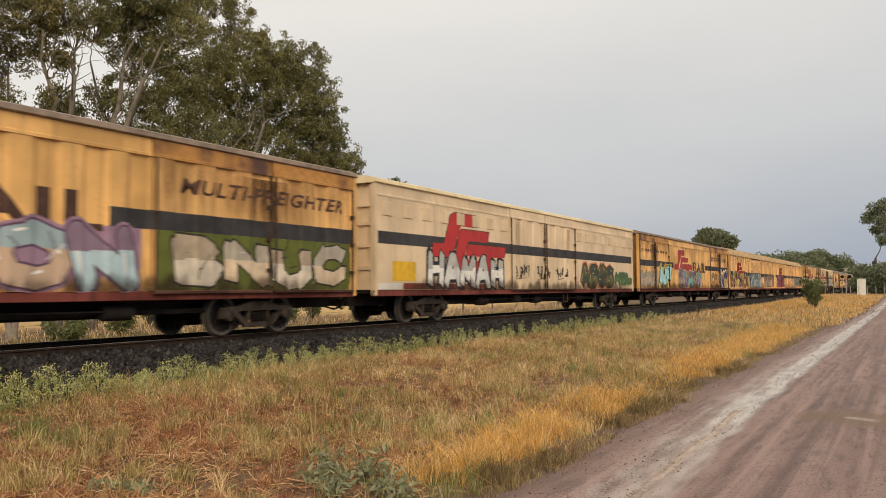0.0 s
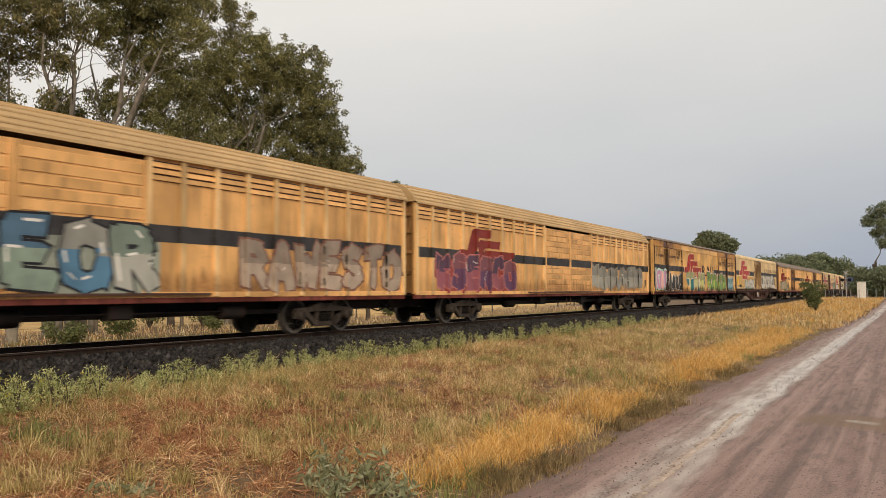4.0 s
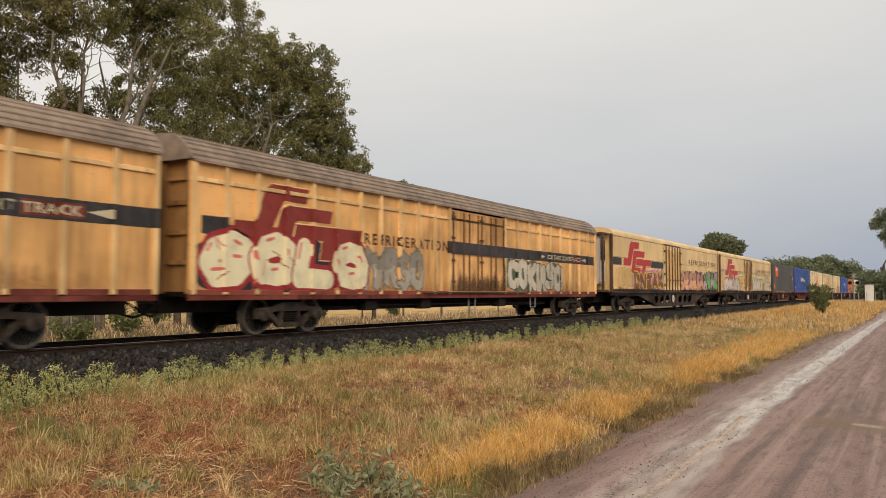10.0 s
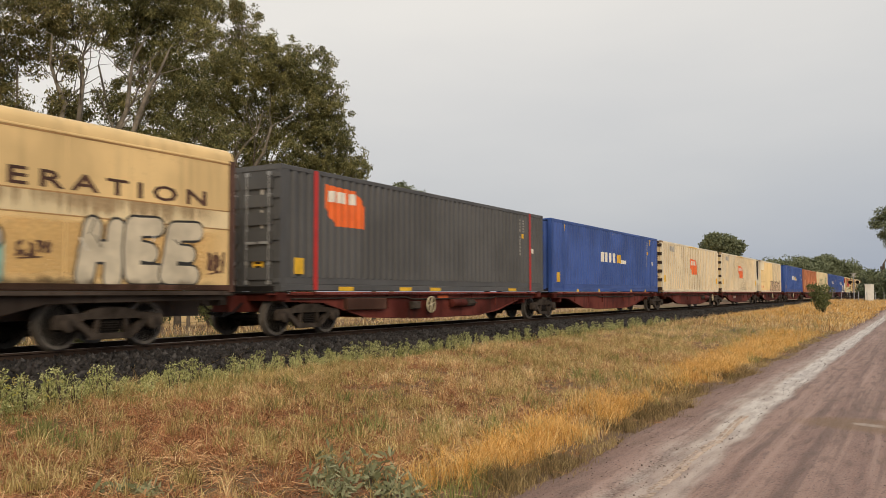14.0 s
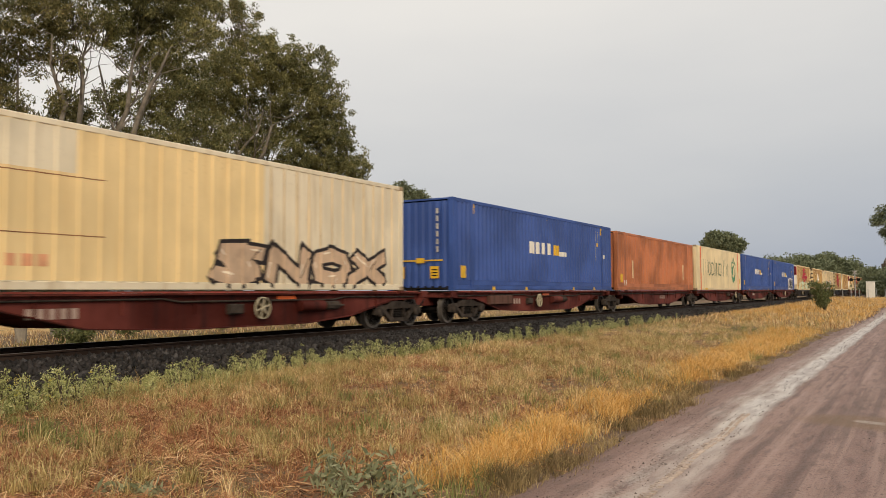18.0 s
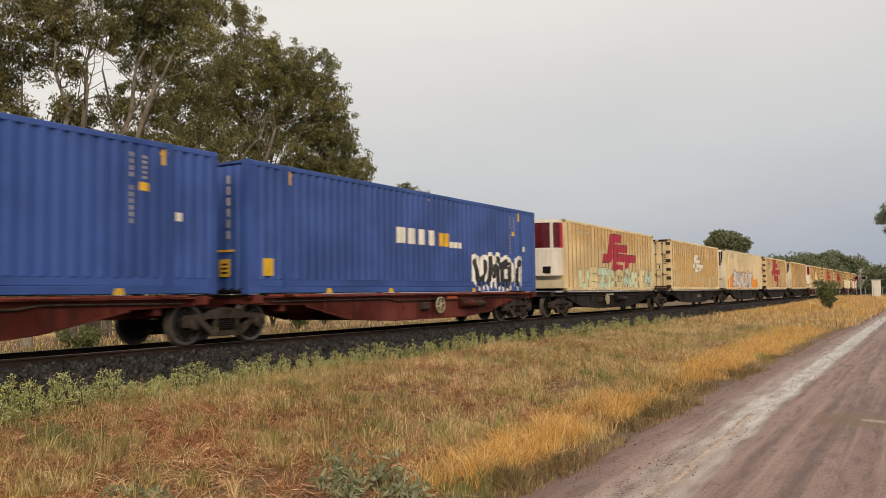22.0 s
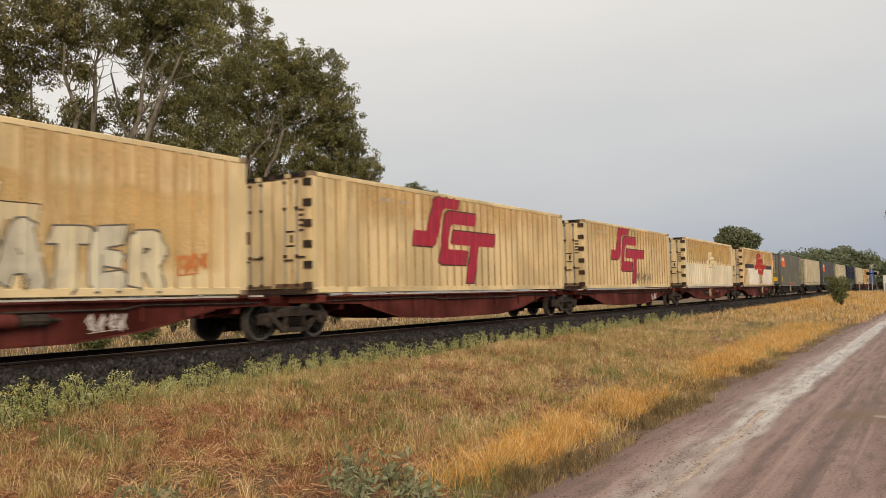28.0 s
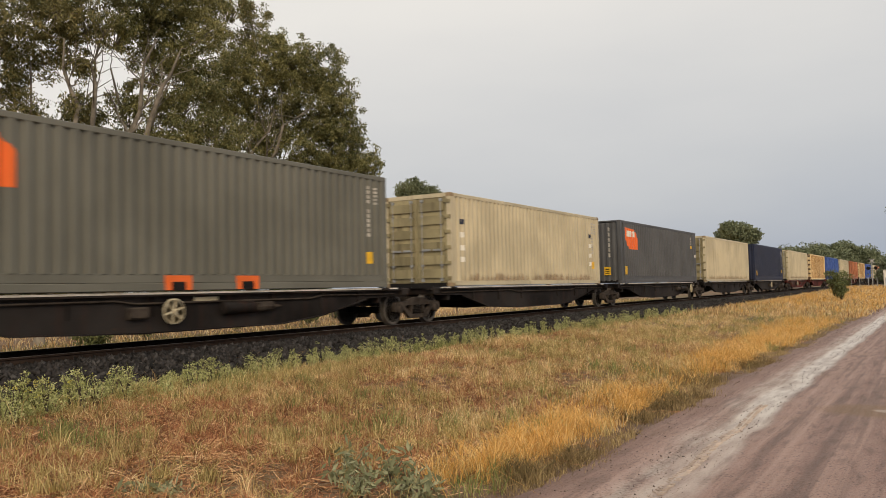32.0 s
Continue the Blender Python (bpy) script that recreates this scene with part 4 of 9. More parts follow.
def emblem(parent, prof, y0, y1, z0, z1, mat, edge=None, tall=False):
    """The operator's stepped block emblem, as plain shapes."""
    shape = EMBLEM_LONG if tall else EMBLEM
    to = lambda o, s=1.0: [(y0 + (y1 - y0) * u, z0 + (z1 - z0) * v) for u, v in o]
    if edge:
        grow = []
        for o in shape:
            cx, cz = sum(p[0] for p in o) / len(o), sum(p[1] for p in o) / len(o)
            grow.append([(u + (0.008 if u > cx else -0.008), v + (0.016 if v > cz else -0.016)) for u, v in o])
        decal("emblem_edge", parent, [to(o) for o in grow[:1]], prof, edge, 0.0035)
        decal("emblem_edge", parent, [to(o) for o in grow[1:2]], prof, edge, 0.0042)
        decal("emblem_edge", parent, [to(o) for o in grow[2:]], prof, edge, 0.0049)
    return decal("emblem", parent, [to(o) for o in shape], prof, mat, 0.0065, "stepped block emblem")


def corrugated(y0, y1, pitch, x, depth, flat=0.3):
    """A folded wall: flat outer and inner bands with slopes between."""
    n = max(1, round((y1 - y0) / pitch))
    p = (y1 - y0) / n
    out = [(y0, x)]
    for i in range(n):
        a = y0 + i * p
        out += [(a + p * flat, x), (a + p * 0.5, x - depth), (a + p * (0.5 + flat), x - depth), (a + p, x)]
    return out


def ribbed(y0, y1, at, x, depth, half, slope=0.004):
    """A flat wall at x - depth with raised ribs."""
    out = [(y0, x - depth)]
    for y in at:
        out += [(y - half - slope, x - depth), (y - half, x), (y + half, x), (y + half + slope, x - depth)]
    return out + [(y1, x - depth)]


def wall_sheet(prof, z0, z1, thick=0.04, s=1, rib_edge=False):
    """The folded sheet itself, with thickness."""
    g = Geo()
    for (a, xa), (b, xb) in zip(prof, prof[1:]):
        # narrow rib sides take the second, darker material
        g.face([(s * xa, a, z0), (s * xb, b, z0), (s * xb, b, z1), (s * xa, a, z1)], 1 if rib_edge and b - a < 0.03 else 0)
    x_in = min(x for _, x in prof) - thick
    a, b = prof[0][0], prof[-1][0]
    g.face([(s * x_in, b, z0), (s * x_in, a, z0), (s * x_in, a, z1), (s * x_in, b, z1)])
    for z in (z0, z1):
        g.face([(s * x_in, a, z), *[(s * x, y, z) for y, x in prof], (s * x_in, b, z)])
    for y, x in (prof[0], prof[-1]):
        g.face([(s * x_in, y, z0), (s * x, y, z0), (s * x, y, z1), (s * x_in, y, z1)])
    return g


# running gear
def make_bogie_meshes():
    g = Geo()
    for s in (1, -1):
        xa, xb = s * 0.96, s * 1.07
        g.slab([(-0.62, 0.52), (0.62, 0.52), (0.50, 0.66), (0.28, 0.72), (-0.28, 0.72), (-0.50, 0.66)], xa, xb)
        g.slab([(-0.60, 0.50), (-0.46, 0.64), (-1.06, 0.60), (-1.12, 0.52), (-1.12, 0.36), (-0.80, 0.36), (-0.74, 0.48)], xa, xb + s * 0.004)
        g.slab([(0.60, 0.50), (0.46, 0.64), (1.06, 0.60), (1.12, 0.52), (1.12, 0.36), (0.80, 0.36), (0.74, 0.48)], xa, xb + s * 0.004)
        g.slab([(-0.78, 0.46), (-0.64, 0.50), (-0.34, 0.26), (-0.42, 0.18)], xa, xb + s * 0.002)
        g.slab([(0.78, 0.46), (0.64, 0.50), (0.34, 0.26), (0.42, 0.18)], xa, xb + s * 0.002)
        g.slab([(-0.44, 0.16), (0.44, 0.16), (0.40, 0.27), (-0.40, 0.27)], xa, xb + s * 0.006)
        for e in (1, -1):
            g.slab([(e * 0.30, 0.26), (e * 0.36, 0.26), (e * 0.30, 0.55), (e * 0.24, 0.55)], xa, xb - s * 0.004)
    g.box(-1.0, 1.0, -0.20, 0.20, 0.50, 0.74, c=0.04)
    g.box(-0.85, 0.85, -0.60, -0.52, 0.30, 0.40)
    g.box(-0.85, 0.85, 0.52, 0.60, 0.30, 0.40)
    frame = g.mesh("bogie", M["bogie"])
    w = Geo()
    for s in (1, -1):
        tread = [(-0.065, 0.36), (-0.065, 0.455), (-0.035, 0.455), (-0.025, WHEEL_R), (0.065, WHEEL_R - 0.006), (0.065, 0.36)]
        face = [(-0.06, 0.06), (-0.05, 0.10), (-0.02, 0.15), (-0.03, 0.33), (-0.065, 0.36)]
        outer = [(0.065, 0.36), (0.035, 0.33), (0.03, 0.16), (0.075, 0.11), (0.08, 0.06)]
        for prof, mi in ((face, 0), (tread, 1), (outer, 0)):
            w.lathe([(s * a, r) for a, r in (prof if s > 0 else prof)], s * 0.775, 0, 0, "x", 26, mi)
        w.lathe([(s * -0.02, 0.075), (s * 0.26, 0.075)], s * 0.82, 0, 0, "x", 10, 0)
        for k in range(3):
            t = 2 * math.pi * k / 3
            w.box(s * 1.08 - 0.008, s * 1.08 + 0.008, 0.045 * math.cos(t) - 0.012, 0.045 * math.cos(t) + 0.012, 0.045 * math.sin(t) - 0.012, 0.045 * math.sin(t) + 0.012, 1)
    w.lathe([(-0.80, 0.07), (0.80, 0.07)], 0, 0, 0, "x", 10, 0)
    wheel = w.mesh("wheelset", [M["wheel"], M["worn_rim"]], smooth=True)
    sp = Geo()
    prof = []
    for k in range(11):
        prof += [(0.27 + k * 0.022, 0.052 if k % 2 else 0.066)]
    sp.lathe(prof, 0, 0, 0, "z", 8)
    spring = sp.mesh("spring", M["wheel"], smooth=True)
    bx = Geo().lathe([(-0.06, 0.13), (0.05, 0.13), (0.07, 0.09)], 0, 0, 0, "x", 12)
    return frame, wheel, spring, bx.mesh("axle_box", M["bogie"], smooth=True)


BOGIE = make_bogie_meshes()


def bogie(thing, y, home):
    """A bogie at y on its wagon, whose centre starts at home on the line."""
    frame_me, wheel_me, spring_me, box_me = BOGIE
    b = part("bogie", frame_me, None, thing, "grimy cast bogie frame")
    b.location = (0, y, 0)
    for s in (1, -1):
        for k in (-0.13, 0.0, 0.13):
            part("spring", spring_me, None, b, at=pose(s * 1.015, k, 0))
        for k in (-0.89, 0.89):
            part("axle_box", box_me, None, b, at=pose(s * 1.05, k, WHEEL_R, 0, 0, 0 if s > 0 else 180))
    for k in (-0.89, 0.89):
        w = part("wheelset", wheel_me, None, b, "rusty wheelset with bright worn treads")
        w.location = (0, k, WHEEL_R)
        WHEELS.append((w, (0, k, WHEEL_R), home + y + k))


def coupler(thing, y, way):
    g = Geo().box(-0.10, 0.10, min(y, y + way * 0.75), max(y, y + way * 0.75), 0.80, 0.98, c=0.02)
    a = y + way * 0.75
    g.slab([(a - 0.05, 0.70), (a + way * 0.28, 0.72), (a + way * 0.30, 1.02), (a - 0.05, 1.05)], -0.16, 0.17)
    part("coupler", g, M["bogie"], thing, "cast automatic coupler")
    h = Geo()
    h.tube([(0.35, y, 0.75), (0.38, y + way * 0.3, 0.55), (0.33, y + way * 0.6, 0.45), (0.2, y + way * 0.9, 0.55)], [0.025] * 4, 6)
    part("air_hose", h, M["black"], thing)


def top(name, label, category, group, y):
    ob = tagged(new(name), label, category, group)
    ob.location = (TRACK, y, 0)
    MOVERS.append((ob, y))
    return ob


# containers
CASTING = {}


def casting(mat):
    """A corner casting, one mesh for each paint."""
    if mat.name not in CASTING:
        CASTING[mat.name] = Geo().box(-0.09, 0.09, -0.09, 0.09, 0, 0.12, c=0.015).mesh("corner_casting", mat)
    return CASTING[mat.name]


def lock_rods(door_part, x, y, z0, z1, w):
    for k in (-0.32, 0.32):
        g = Geo()
        g.lathe([(z0 + 0.06, 0.02), (z1 - 0.06, 0.02)], x + k * w, y - 0.035, 0, "z", 8)
        for z in (z0 + 0.1, z0 + 0.55, z1 - 0.6, z1 - 0.1):
            g.box(x + k * w - 0.05, x + k * w + 0.05, y - 0.05, y, z - 0.04, z + 0.04)
        g.box(x + k * w - 0.02, x + k * w + 0.30 * (1 if k < 0 else -1), y - 0.06, y - 0.03, z0 + 0.98, z0 + 1.04)
        part("lock_rod", g, M["galv"], door_part)


def hinged_doors(th, a, z0, z1, hw):
    """Stained insulated doors: proud leaves, shade-brown grooves with lock rods, rusty strap hinges, grimy foot."""
    lo, hi = z0 + 0.10, z1 - 0.10
    for s in (1, -1):
        x0, x1 = (0.02, hw - 0.10) if s > 0 else (-hw + 0.10, -0.02)
        # brown backing gives the grooves between the leaves their shade by colour
        dr = part("door", Geo().box(x0, x1, a + 0.045, a + 0.10, lo, hi), M["grime"], th, "stained cream cargo door")
        w = x1 - x0
        for k, (u0, u1) in enumerate(((0.0, 0.30), (0.36, 0.64), (0.70, 1.0))):
            part("door_leaf", Geo().box(x0 + u0 * w, x0 + u1 * w, a - 0.012, a + 0.044, lo + 0.04, hi - 0.05, c=0.012), M["door_cream"], dr)
        for u in (0.33, 0.67):
            x = x0 + u * w
            g = Geo().lathe([(lo + 0.02, 0.018), (hi - 0.02, 0.018)], x, a + 0.005, 0, "z", 8)
            rod = part("lock_rod", g, M["galv"], dr)
            for zz in (lo + 0.12, lo + 0.80, hi - 0.75, hi - 0.12):
                part("rod_bracket", Geo().box(x - 0.055, x + 0.055, a - 0.03, a + 0.03, zz - 0.035, zz + 0.035), M["hinge"], rod)
            part("lock_handle", Geo().box(x - 0.02, x + s * 0.26, a - 0.045, a - 0.015, lo + 0.62 + 0.2 * u, lo + 0.66 + 0.2 * u), M["hinge"], rod)
        for k in range(6):
            zz, xx = lo + 0.10 + k * (hi - lo - 0.25) / 5, s * (hw - 0.12)
            part("hinge", Geo().box(xx - 0.13, xx + 0.115, a - 0.04, a + 0.06, zz - 0.085, zz + 0.085, c=0.01), M["hinge"], dr, "rusty strap hinge")
        part("grimy_foot", Geo().box(x0 + 0.04, x1 - 0.04, a - 0.018, a - 0.0125, lo + 0.05, lo + (0.15 if s > 0 else 0.11)), M["grime"], dr, "brown grime along the foot")
    part("placard", Geo().box(-0.92, -0.72, a - 0.02, a - 0.0125, z0 + 1.25, z0 + 1.55), M["grime"], th, "brown faded placard")
    part("stencil_frame", Geo().box(0.42, 0.68, a - 0.02, a - 0.0125, z0 + 1.46, z0 + 1.50).box(0.42, 0.68, a - 0.02, a - 0.0125, z0 + 1.12, z0 + 1.16).box(0.55, 0.62, a - 0.02, a - 0.0125, z0 + 1.22, z0 + 1.40), M["black"], th, "black stencilled bars")
    for k in range(5):
        part("code_bar", Geo().box(0.82, 0.98, a - 0.018, a - 0.0125, z0 + 1.95 - k * 0.12, z0 + 2.01 - k * 0.12), M["dark_dec"], th)
    part("door_sill", Geo().box(-hw + 0.10, hw - 0.10, a, a + 0.1, z0, z0 + 0.098), M["hinge"], th)
    part("door_header", Geo().box(-hw + 0.12, hw - 0.12, a + 0.02, a + 0.1, z1 - 0.10, z1 - 0.01), M["black"], th)
    for k in range(5):
        x = -0.95 + k * 0.475
        part("header_cam", Geo().box(x - 0.08, x + 0.08, a - 0.02, a + 0.019, z1 - 0.12, z1 - 0.02), M["door_cream"] if k % 2 else M["hinge"], th)


PALE = [M[k] for k in ("white_box", "cream_lt", "cream_box", "cream_box2", "tan")]


def container(y, L, H, mat, style, near_end, label, posts=None, z0=1.012, kind="container"):
    """A box on the line: folded or ribbed side sheets, posts, rails, roof, ends."""
    th = top("shipping_container", label, kind, "containers on the train", y)
    a, b, z1, hw = -L / 2, L / 2, z0 + H, 1.22
    thick_post = 0.17
    lo = z0 + (0.33 if style == "steel" else 0.16)
    if style == "steel":
        prof = corrugated(a + thick_post, b - thick_post, 0.278, hw + 0.008, 0.060, 0.34)
    elif style == "iso":
        prof = corrugated(a + thick_post, b - thick_post, 0.278, hw + 0.008, 0.060, 0.34)
    elif style == "flat":
        prof = corrugated(a + thick_post, b - thick_post, 0.29, hw + 0.010, 0.022, 0.36)
    else:
        at = [a + 0.5 + k * (L - 1.0) / round((L - 1.0) / 0.43) for k in range(round((L - 1.0) / 0.43) + 1)]
        prof = ribbed(a + thick_post, b - thick_post, at, hw + 0.014, 0.034, 0.035, 0.022)
    for s in (1, -1):
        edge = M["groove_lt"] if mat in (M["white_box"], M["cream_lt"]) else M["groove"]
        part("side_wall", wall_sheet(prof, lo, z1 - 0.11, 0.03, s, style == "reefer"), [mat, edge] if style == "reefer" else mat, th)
        part("bottom_rail", Geo().box(min(s * hw, s * (hw - 0.1)), max(s * hw, s * (hw - 0.1)), a + 0.05, b - 0.05, z0 + 0.02, z0 + 0.165, c=0.01), mat, th)
        part("top_rail", Geo().box(min(s * hw, s * (hw - 0.08)), max(s * hw, s * (hw - 0.08)), a + 0.05, b - 0.05, z1 - 0.115, z1 - 0.005, c=0.012), mat, th)
        if style == "steel":
            part("side_skirt", Geo().box(min(s * (hw - 0.012), s * (hw - 0.06)), max(s * (hw - 0.012), s * (hw - 0.06)), a + 0.1, b - 0.1, z0 + 0.168, lo + 0.004, c=0.008), mat, th)
        for e, y_e in ((1, a), (-1, b)):
            g = Geo().box(min(s * hw, s * (hw - 0.15)), max(s * hw, s * (hw - 0.15)), min(y_e, y_e + e * thick_post), max(y_e, y_e + e * thick_post), z0 + 0.1, z1 - 0.1, c=0.015)
            part("corner_post", g, mat, th)
            for z in (z0, z1 - 0.12):
                c = part("corner_casting", casting(M["grime_lt"] if mat in PALE else mat), None, th)
                c.location = (s * (hw - 0.085), y_e + e * 0.09, z)
        for yp in posts or ():
            for q in (-yp, yp):
                g = Geo().box(min(s * (hw + 0.012), s * (hw - 0.08)), max(s * (hw + 0.012), s * (hw - 0.08)), q - 0.09, q + 0.09, z0 + 0.02, z1 - 0.004, c=0.012)
                part("load_post", g, mat, th)
    film = ()
    if mat in (M["cream_box"], M["cream_box2"]):
        film = (("st_ochre", 2.0, z1 - 0.12),) if mat == M["cream_box"] else (("st_ochre", 2.2, z1 - 0.12),)
    elif style == "iso":
        film = (("st_rust_up", lo, lo + 0.35),)
    for k, (what, za, zb) in enumerate(film if y < 700 else ()):
        dirty(th, prof, a + 0.25, b - 0.25, za, zb, what, 0.0010 + 0.0005 * k)
    g = Geo()
    if style in ("steel", "iso"):
        n = max(2, round(L / 0.6))
        for k in range(n):
            q0, q1 = a + 0.1 + (L - 0.2) * k / n, a + 0.1 + (L - 0.2) * (k + 0.6) / n
            g.box(-hw + 0.1, hw - 0.1, q0, q1, z1 - 0.03, z1 + 0.002)
    g.box(-hw + 0.06, hw - 0.06, a + 0.04, b - 0.04, z1 - 0.06, z1 - 0.022)
    part("roof", g, mat, th)
    part("floor", Geo().box(-hw + 0.1, hw - 0.1, a + 0.06, b - 0.06, z0 + 0.05, z0 + 0.14), M["black"], th)
    part("end_wall", Geo().box(-hw + 0.1, hw - 0.1, b - 0.09, b - 0.04, z0 + 0.1, z1 - 0.06), mat, th)
    if near_end == "plain":
        pr = corrugated(-hw + 0.16, hw - 0.16, 0.26, -a - 0.03, 0.04)
        g = Geo()
        for (p, q), (r, t) in zip(pr, pr[1:]):
            g.face([(p, -q, z0 + 0.1), (r, -t, z0 + 0.1), (r, -t, z1 - 0.1), (p, -q, z1 - 0.1)])
        part("end_wall", g, mat, th)
    elif near_end == "doors":
        for s in (1, -1):
            x0, x1 = (0.01, hw - 0.15) if s > 0 else (-hw + 0.15, -0.01)
            dm = M["tan_door"] if mat == M["tan"] else mat
            dr = part("door", Geo().box(x0, x1, a + 0.02, a + 0.08, z0 + 0.12, z1 - 0.12), dm, th)
            for k in range(6):
                zz = z0 + 0.2 + k * (H - 0.4) / 6
                part("door_panel", Geo().box(x0 + 0.10, x1 - 0.10, a - 0.030, a + 0.019, zz + 0.07, zz + (H - 0.4) / 6 - 0.07, c=0.012), dm, dr)
            lock_rods(dr, (x0 + x1) / 2, a + 0.02, z0 + 0.1, z1 - 0.1, x1 - x0)
            for k in range(6):
                zz, xx = z0 + 0.25 + k * (H - 0.5) / 5, s * (hw - 0.11)
                part("hinge", Geo().box(xx - 0.10, xx + 0.105, a - 0.03, a + 0.06, zz - 0.05, zz + 0.05), M["tan_door"] if mat == M["tan"] else mat, dr)
        part("door_sill", Geo().box(-hw + 0.15, hw - 0.15, a, a + 0.1, z0 + 0.0, z0 + 0.12), M["black"], th)
        part("door_header", Geo().box(-hw + 0.15, hw - 0.15, a, a + 0.1, z1 - 0.12, z1), mat, th)
    elif near_end == "hinged":
        hinged_doors(th, a, z0, z1, hw)
    elif near_end == "reefer":
        part("end_wall", Geo().box(-hw + 0.1, hw - 0.1, a + 0.03, a + 0.07, z0 + 0.1, z1 - 0.06), M["white"], th)
        u = part("cooling_unit", Geo().box(-1.0, 1.0, a - 0.36, a + 0.03, z0 + 0.75, z1 - 0.12, c=0.10), M["white"], th, "white bolted-on cooling unit")
        part("grille_frame", Geo().slab([(0, 0)] * 0 or [(a - 0.39, z1 - 1.15), (a - 0.36, z1 - 1.15), (a - 0.36, z1 - 0.2), (a - 0.39, z1 - 0.2)], -0.98, 0.98), M["black"], u)
        for k in range(8):
            zz = z1 - 1.08 + k * 0.105
            part("grille_slat", Geo().box(-0.9, 0.9, a - 0.43, a - 0.392, zz, zz + 0.05, c=0.01), M["white"], u)
        part("side_panel", Geo().slab([(a - 0.34, z1 - 1.0), (a + 0.02, z1 - 0.45), (a + 0.02, z1 - 0.14), (a - 0.34, z1 - 0.14)], 1.002, 1.03), M["black"], u)
        part("fuel_tank", Geo().box(-0.8, 0.8, a - 0.36, a + 0.03, z0 + 0.12, z0 + 0.55, c=0.08), M["black"], th)
        part("control_box", Geo().box(0.35, 0.72, a - 0.41, a - 0.362, z0 + 0.85, z0 + 1.12), M["black"], u)
    elif near_end == "nose":
        # rounded cooling nose: white below, dark red panels above a slanting belt
        part("end_wall", Geo().box(-hw + 0.1, hw - 0.1, a + 0.03, a + 0.07, z0 + 0.1, z1 - 0.06), M["white"], th)
        arc = [(math.sin(t) * 1.16, -0.20 - 0.50 * math.cos(t)) for t in [radians(v) for v in (-90, -70, -50, -30, -10, 10, 30, 50, 70, 90)]]

        def shell(za, zb, grow):
            g = Geo()
            pts = [(x * (1 + grow), a + 0.02 + dy * (1 + grow)) for x, dy in arc]
            pts = [(pts[0][0], a + 0.03)] + pts + [(pts[-1][0], a + 0.03)]
            for (x0, q0), (x1, q1) in zip(pts, pts[1:]):
                g.face([(x0, q0, za), (x1, q1, za), (x1, q1, zb), (x0, q0, zb)])
            g.face([(x, q, za) for x, q in pts])
            g.face([(x, q, zb) for x, q in pts])
            return g
        u = part("cooling_unit", shell(z0 + 0.62, z0 + 1.70, 0.0), M["white"], th, "white rounded cooling unit")
        part("upper_panel", shell(z0 + 1.70, z1 - 0.16, -0.03), M["glass"], u, "dark red panel")
        part("cap", shell(z1 - 0.16, z1 - 0.03, 0.01), M["white"], u)
        part("belt", shell(z0 + 1.62, z0 + 1.72, 0.012), M["white"], u)
        for t in (-70, -30, 10, 50):
            x, dy = math.sin(radians(t)) * 1.17, -0.20 - 0.51 * math.cos(radians(t))
            part("mullion", Geo().box(x - 0.05, x + 0.05, a + dy - 0.0, a + dy + 0.10, z0 + 1.72, z1 - 0.16), M["white"], u)
        part("wing_panel", Geo().box(1.02, 1.17, a - 0.2, a + 0.0, z0 + 1.72, z1 - 0.17), M["crimson"], u, "bright red side panel")
        part("blank_panel", Geo().slab([(a - 0.62, z0 + 1.73), (a - 0.18, z0 + 1.73), (a - 0.18, z1 - 0.17), (a - 0.62, z1 - 0.17)], -1.12, -0.62), M["white"], u, "white blanked-off panel")
        part("vent_box", Geo().box(0.55, 0.85, a - 0.62, a - 0.50, z0 + 0.72, z0 + 0.98), M["black"], u)
        part("bumper", shell(z0 + 0.12, z0 + 0.45, 0.02), M["tan"], th, "weathered lower guard")
    elif near_end == "frame":
        part("end_wall", Geo().box(-hw + 0.1, hw - 0.1, a + 0.03, a + 0.07, z0 + 0.1, z1 - 0.06), M["white"], th)
        u = part("cooling_unit", Geo().box(-0.95, 0.95, a - 0.55, a + 0.03, z0 + 0.7, z1 - 0.05, c=0.12), M["white"], th, "white cooling unit in a frame")
        for k in range(6):
            zz = z1 - 1.0 + k * 0.13
            part("grille_slat", Geo().box(-0.85, 0.85, a - 0.60, a - 0.552, zz, zz + 0.07, c=0.01), M["black"], u)
        part("side_cowl", Geo().slab([(a - 0.5, z0 + 1.6), (a - 0.05, z0 + 1.1), (a - 0.02, z1 - 0.1), (a - 0.5, z1 - 0.1)], 0.952, 1.0), M["black"], u)
        part("guard_frame", Geo().tube([(1.1, a, z0 + 0.1), (1.1, a - 0.6, z0 + 0.2), (1.1, a - 0.6, z0 + 0.65), (1.1, a, z0 + 0.75)], [0.035] * 4, 6), mat, th)
    return th, prof


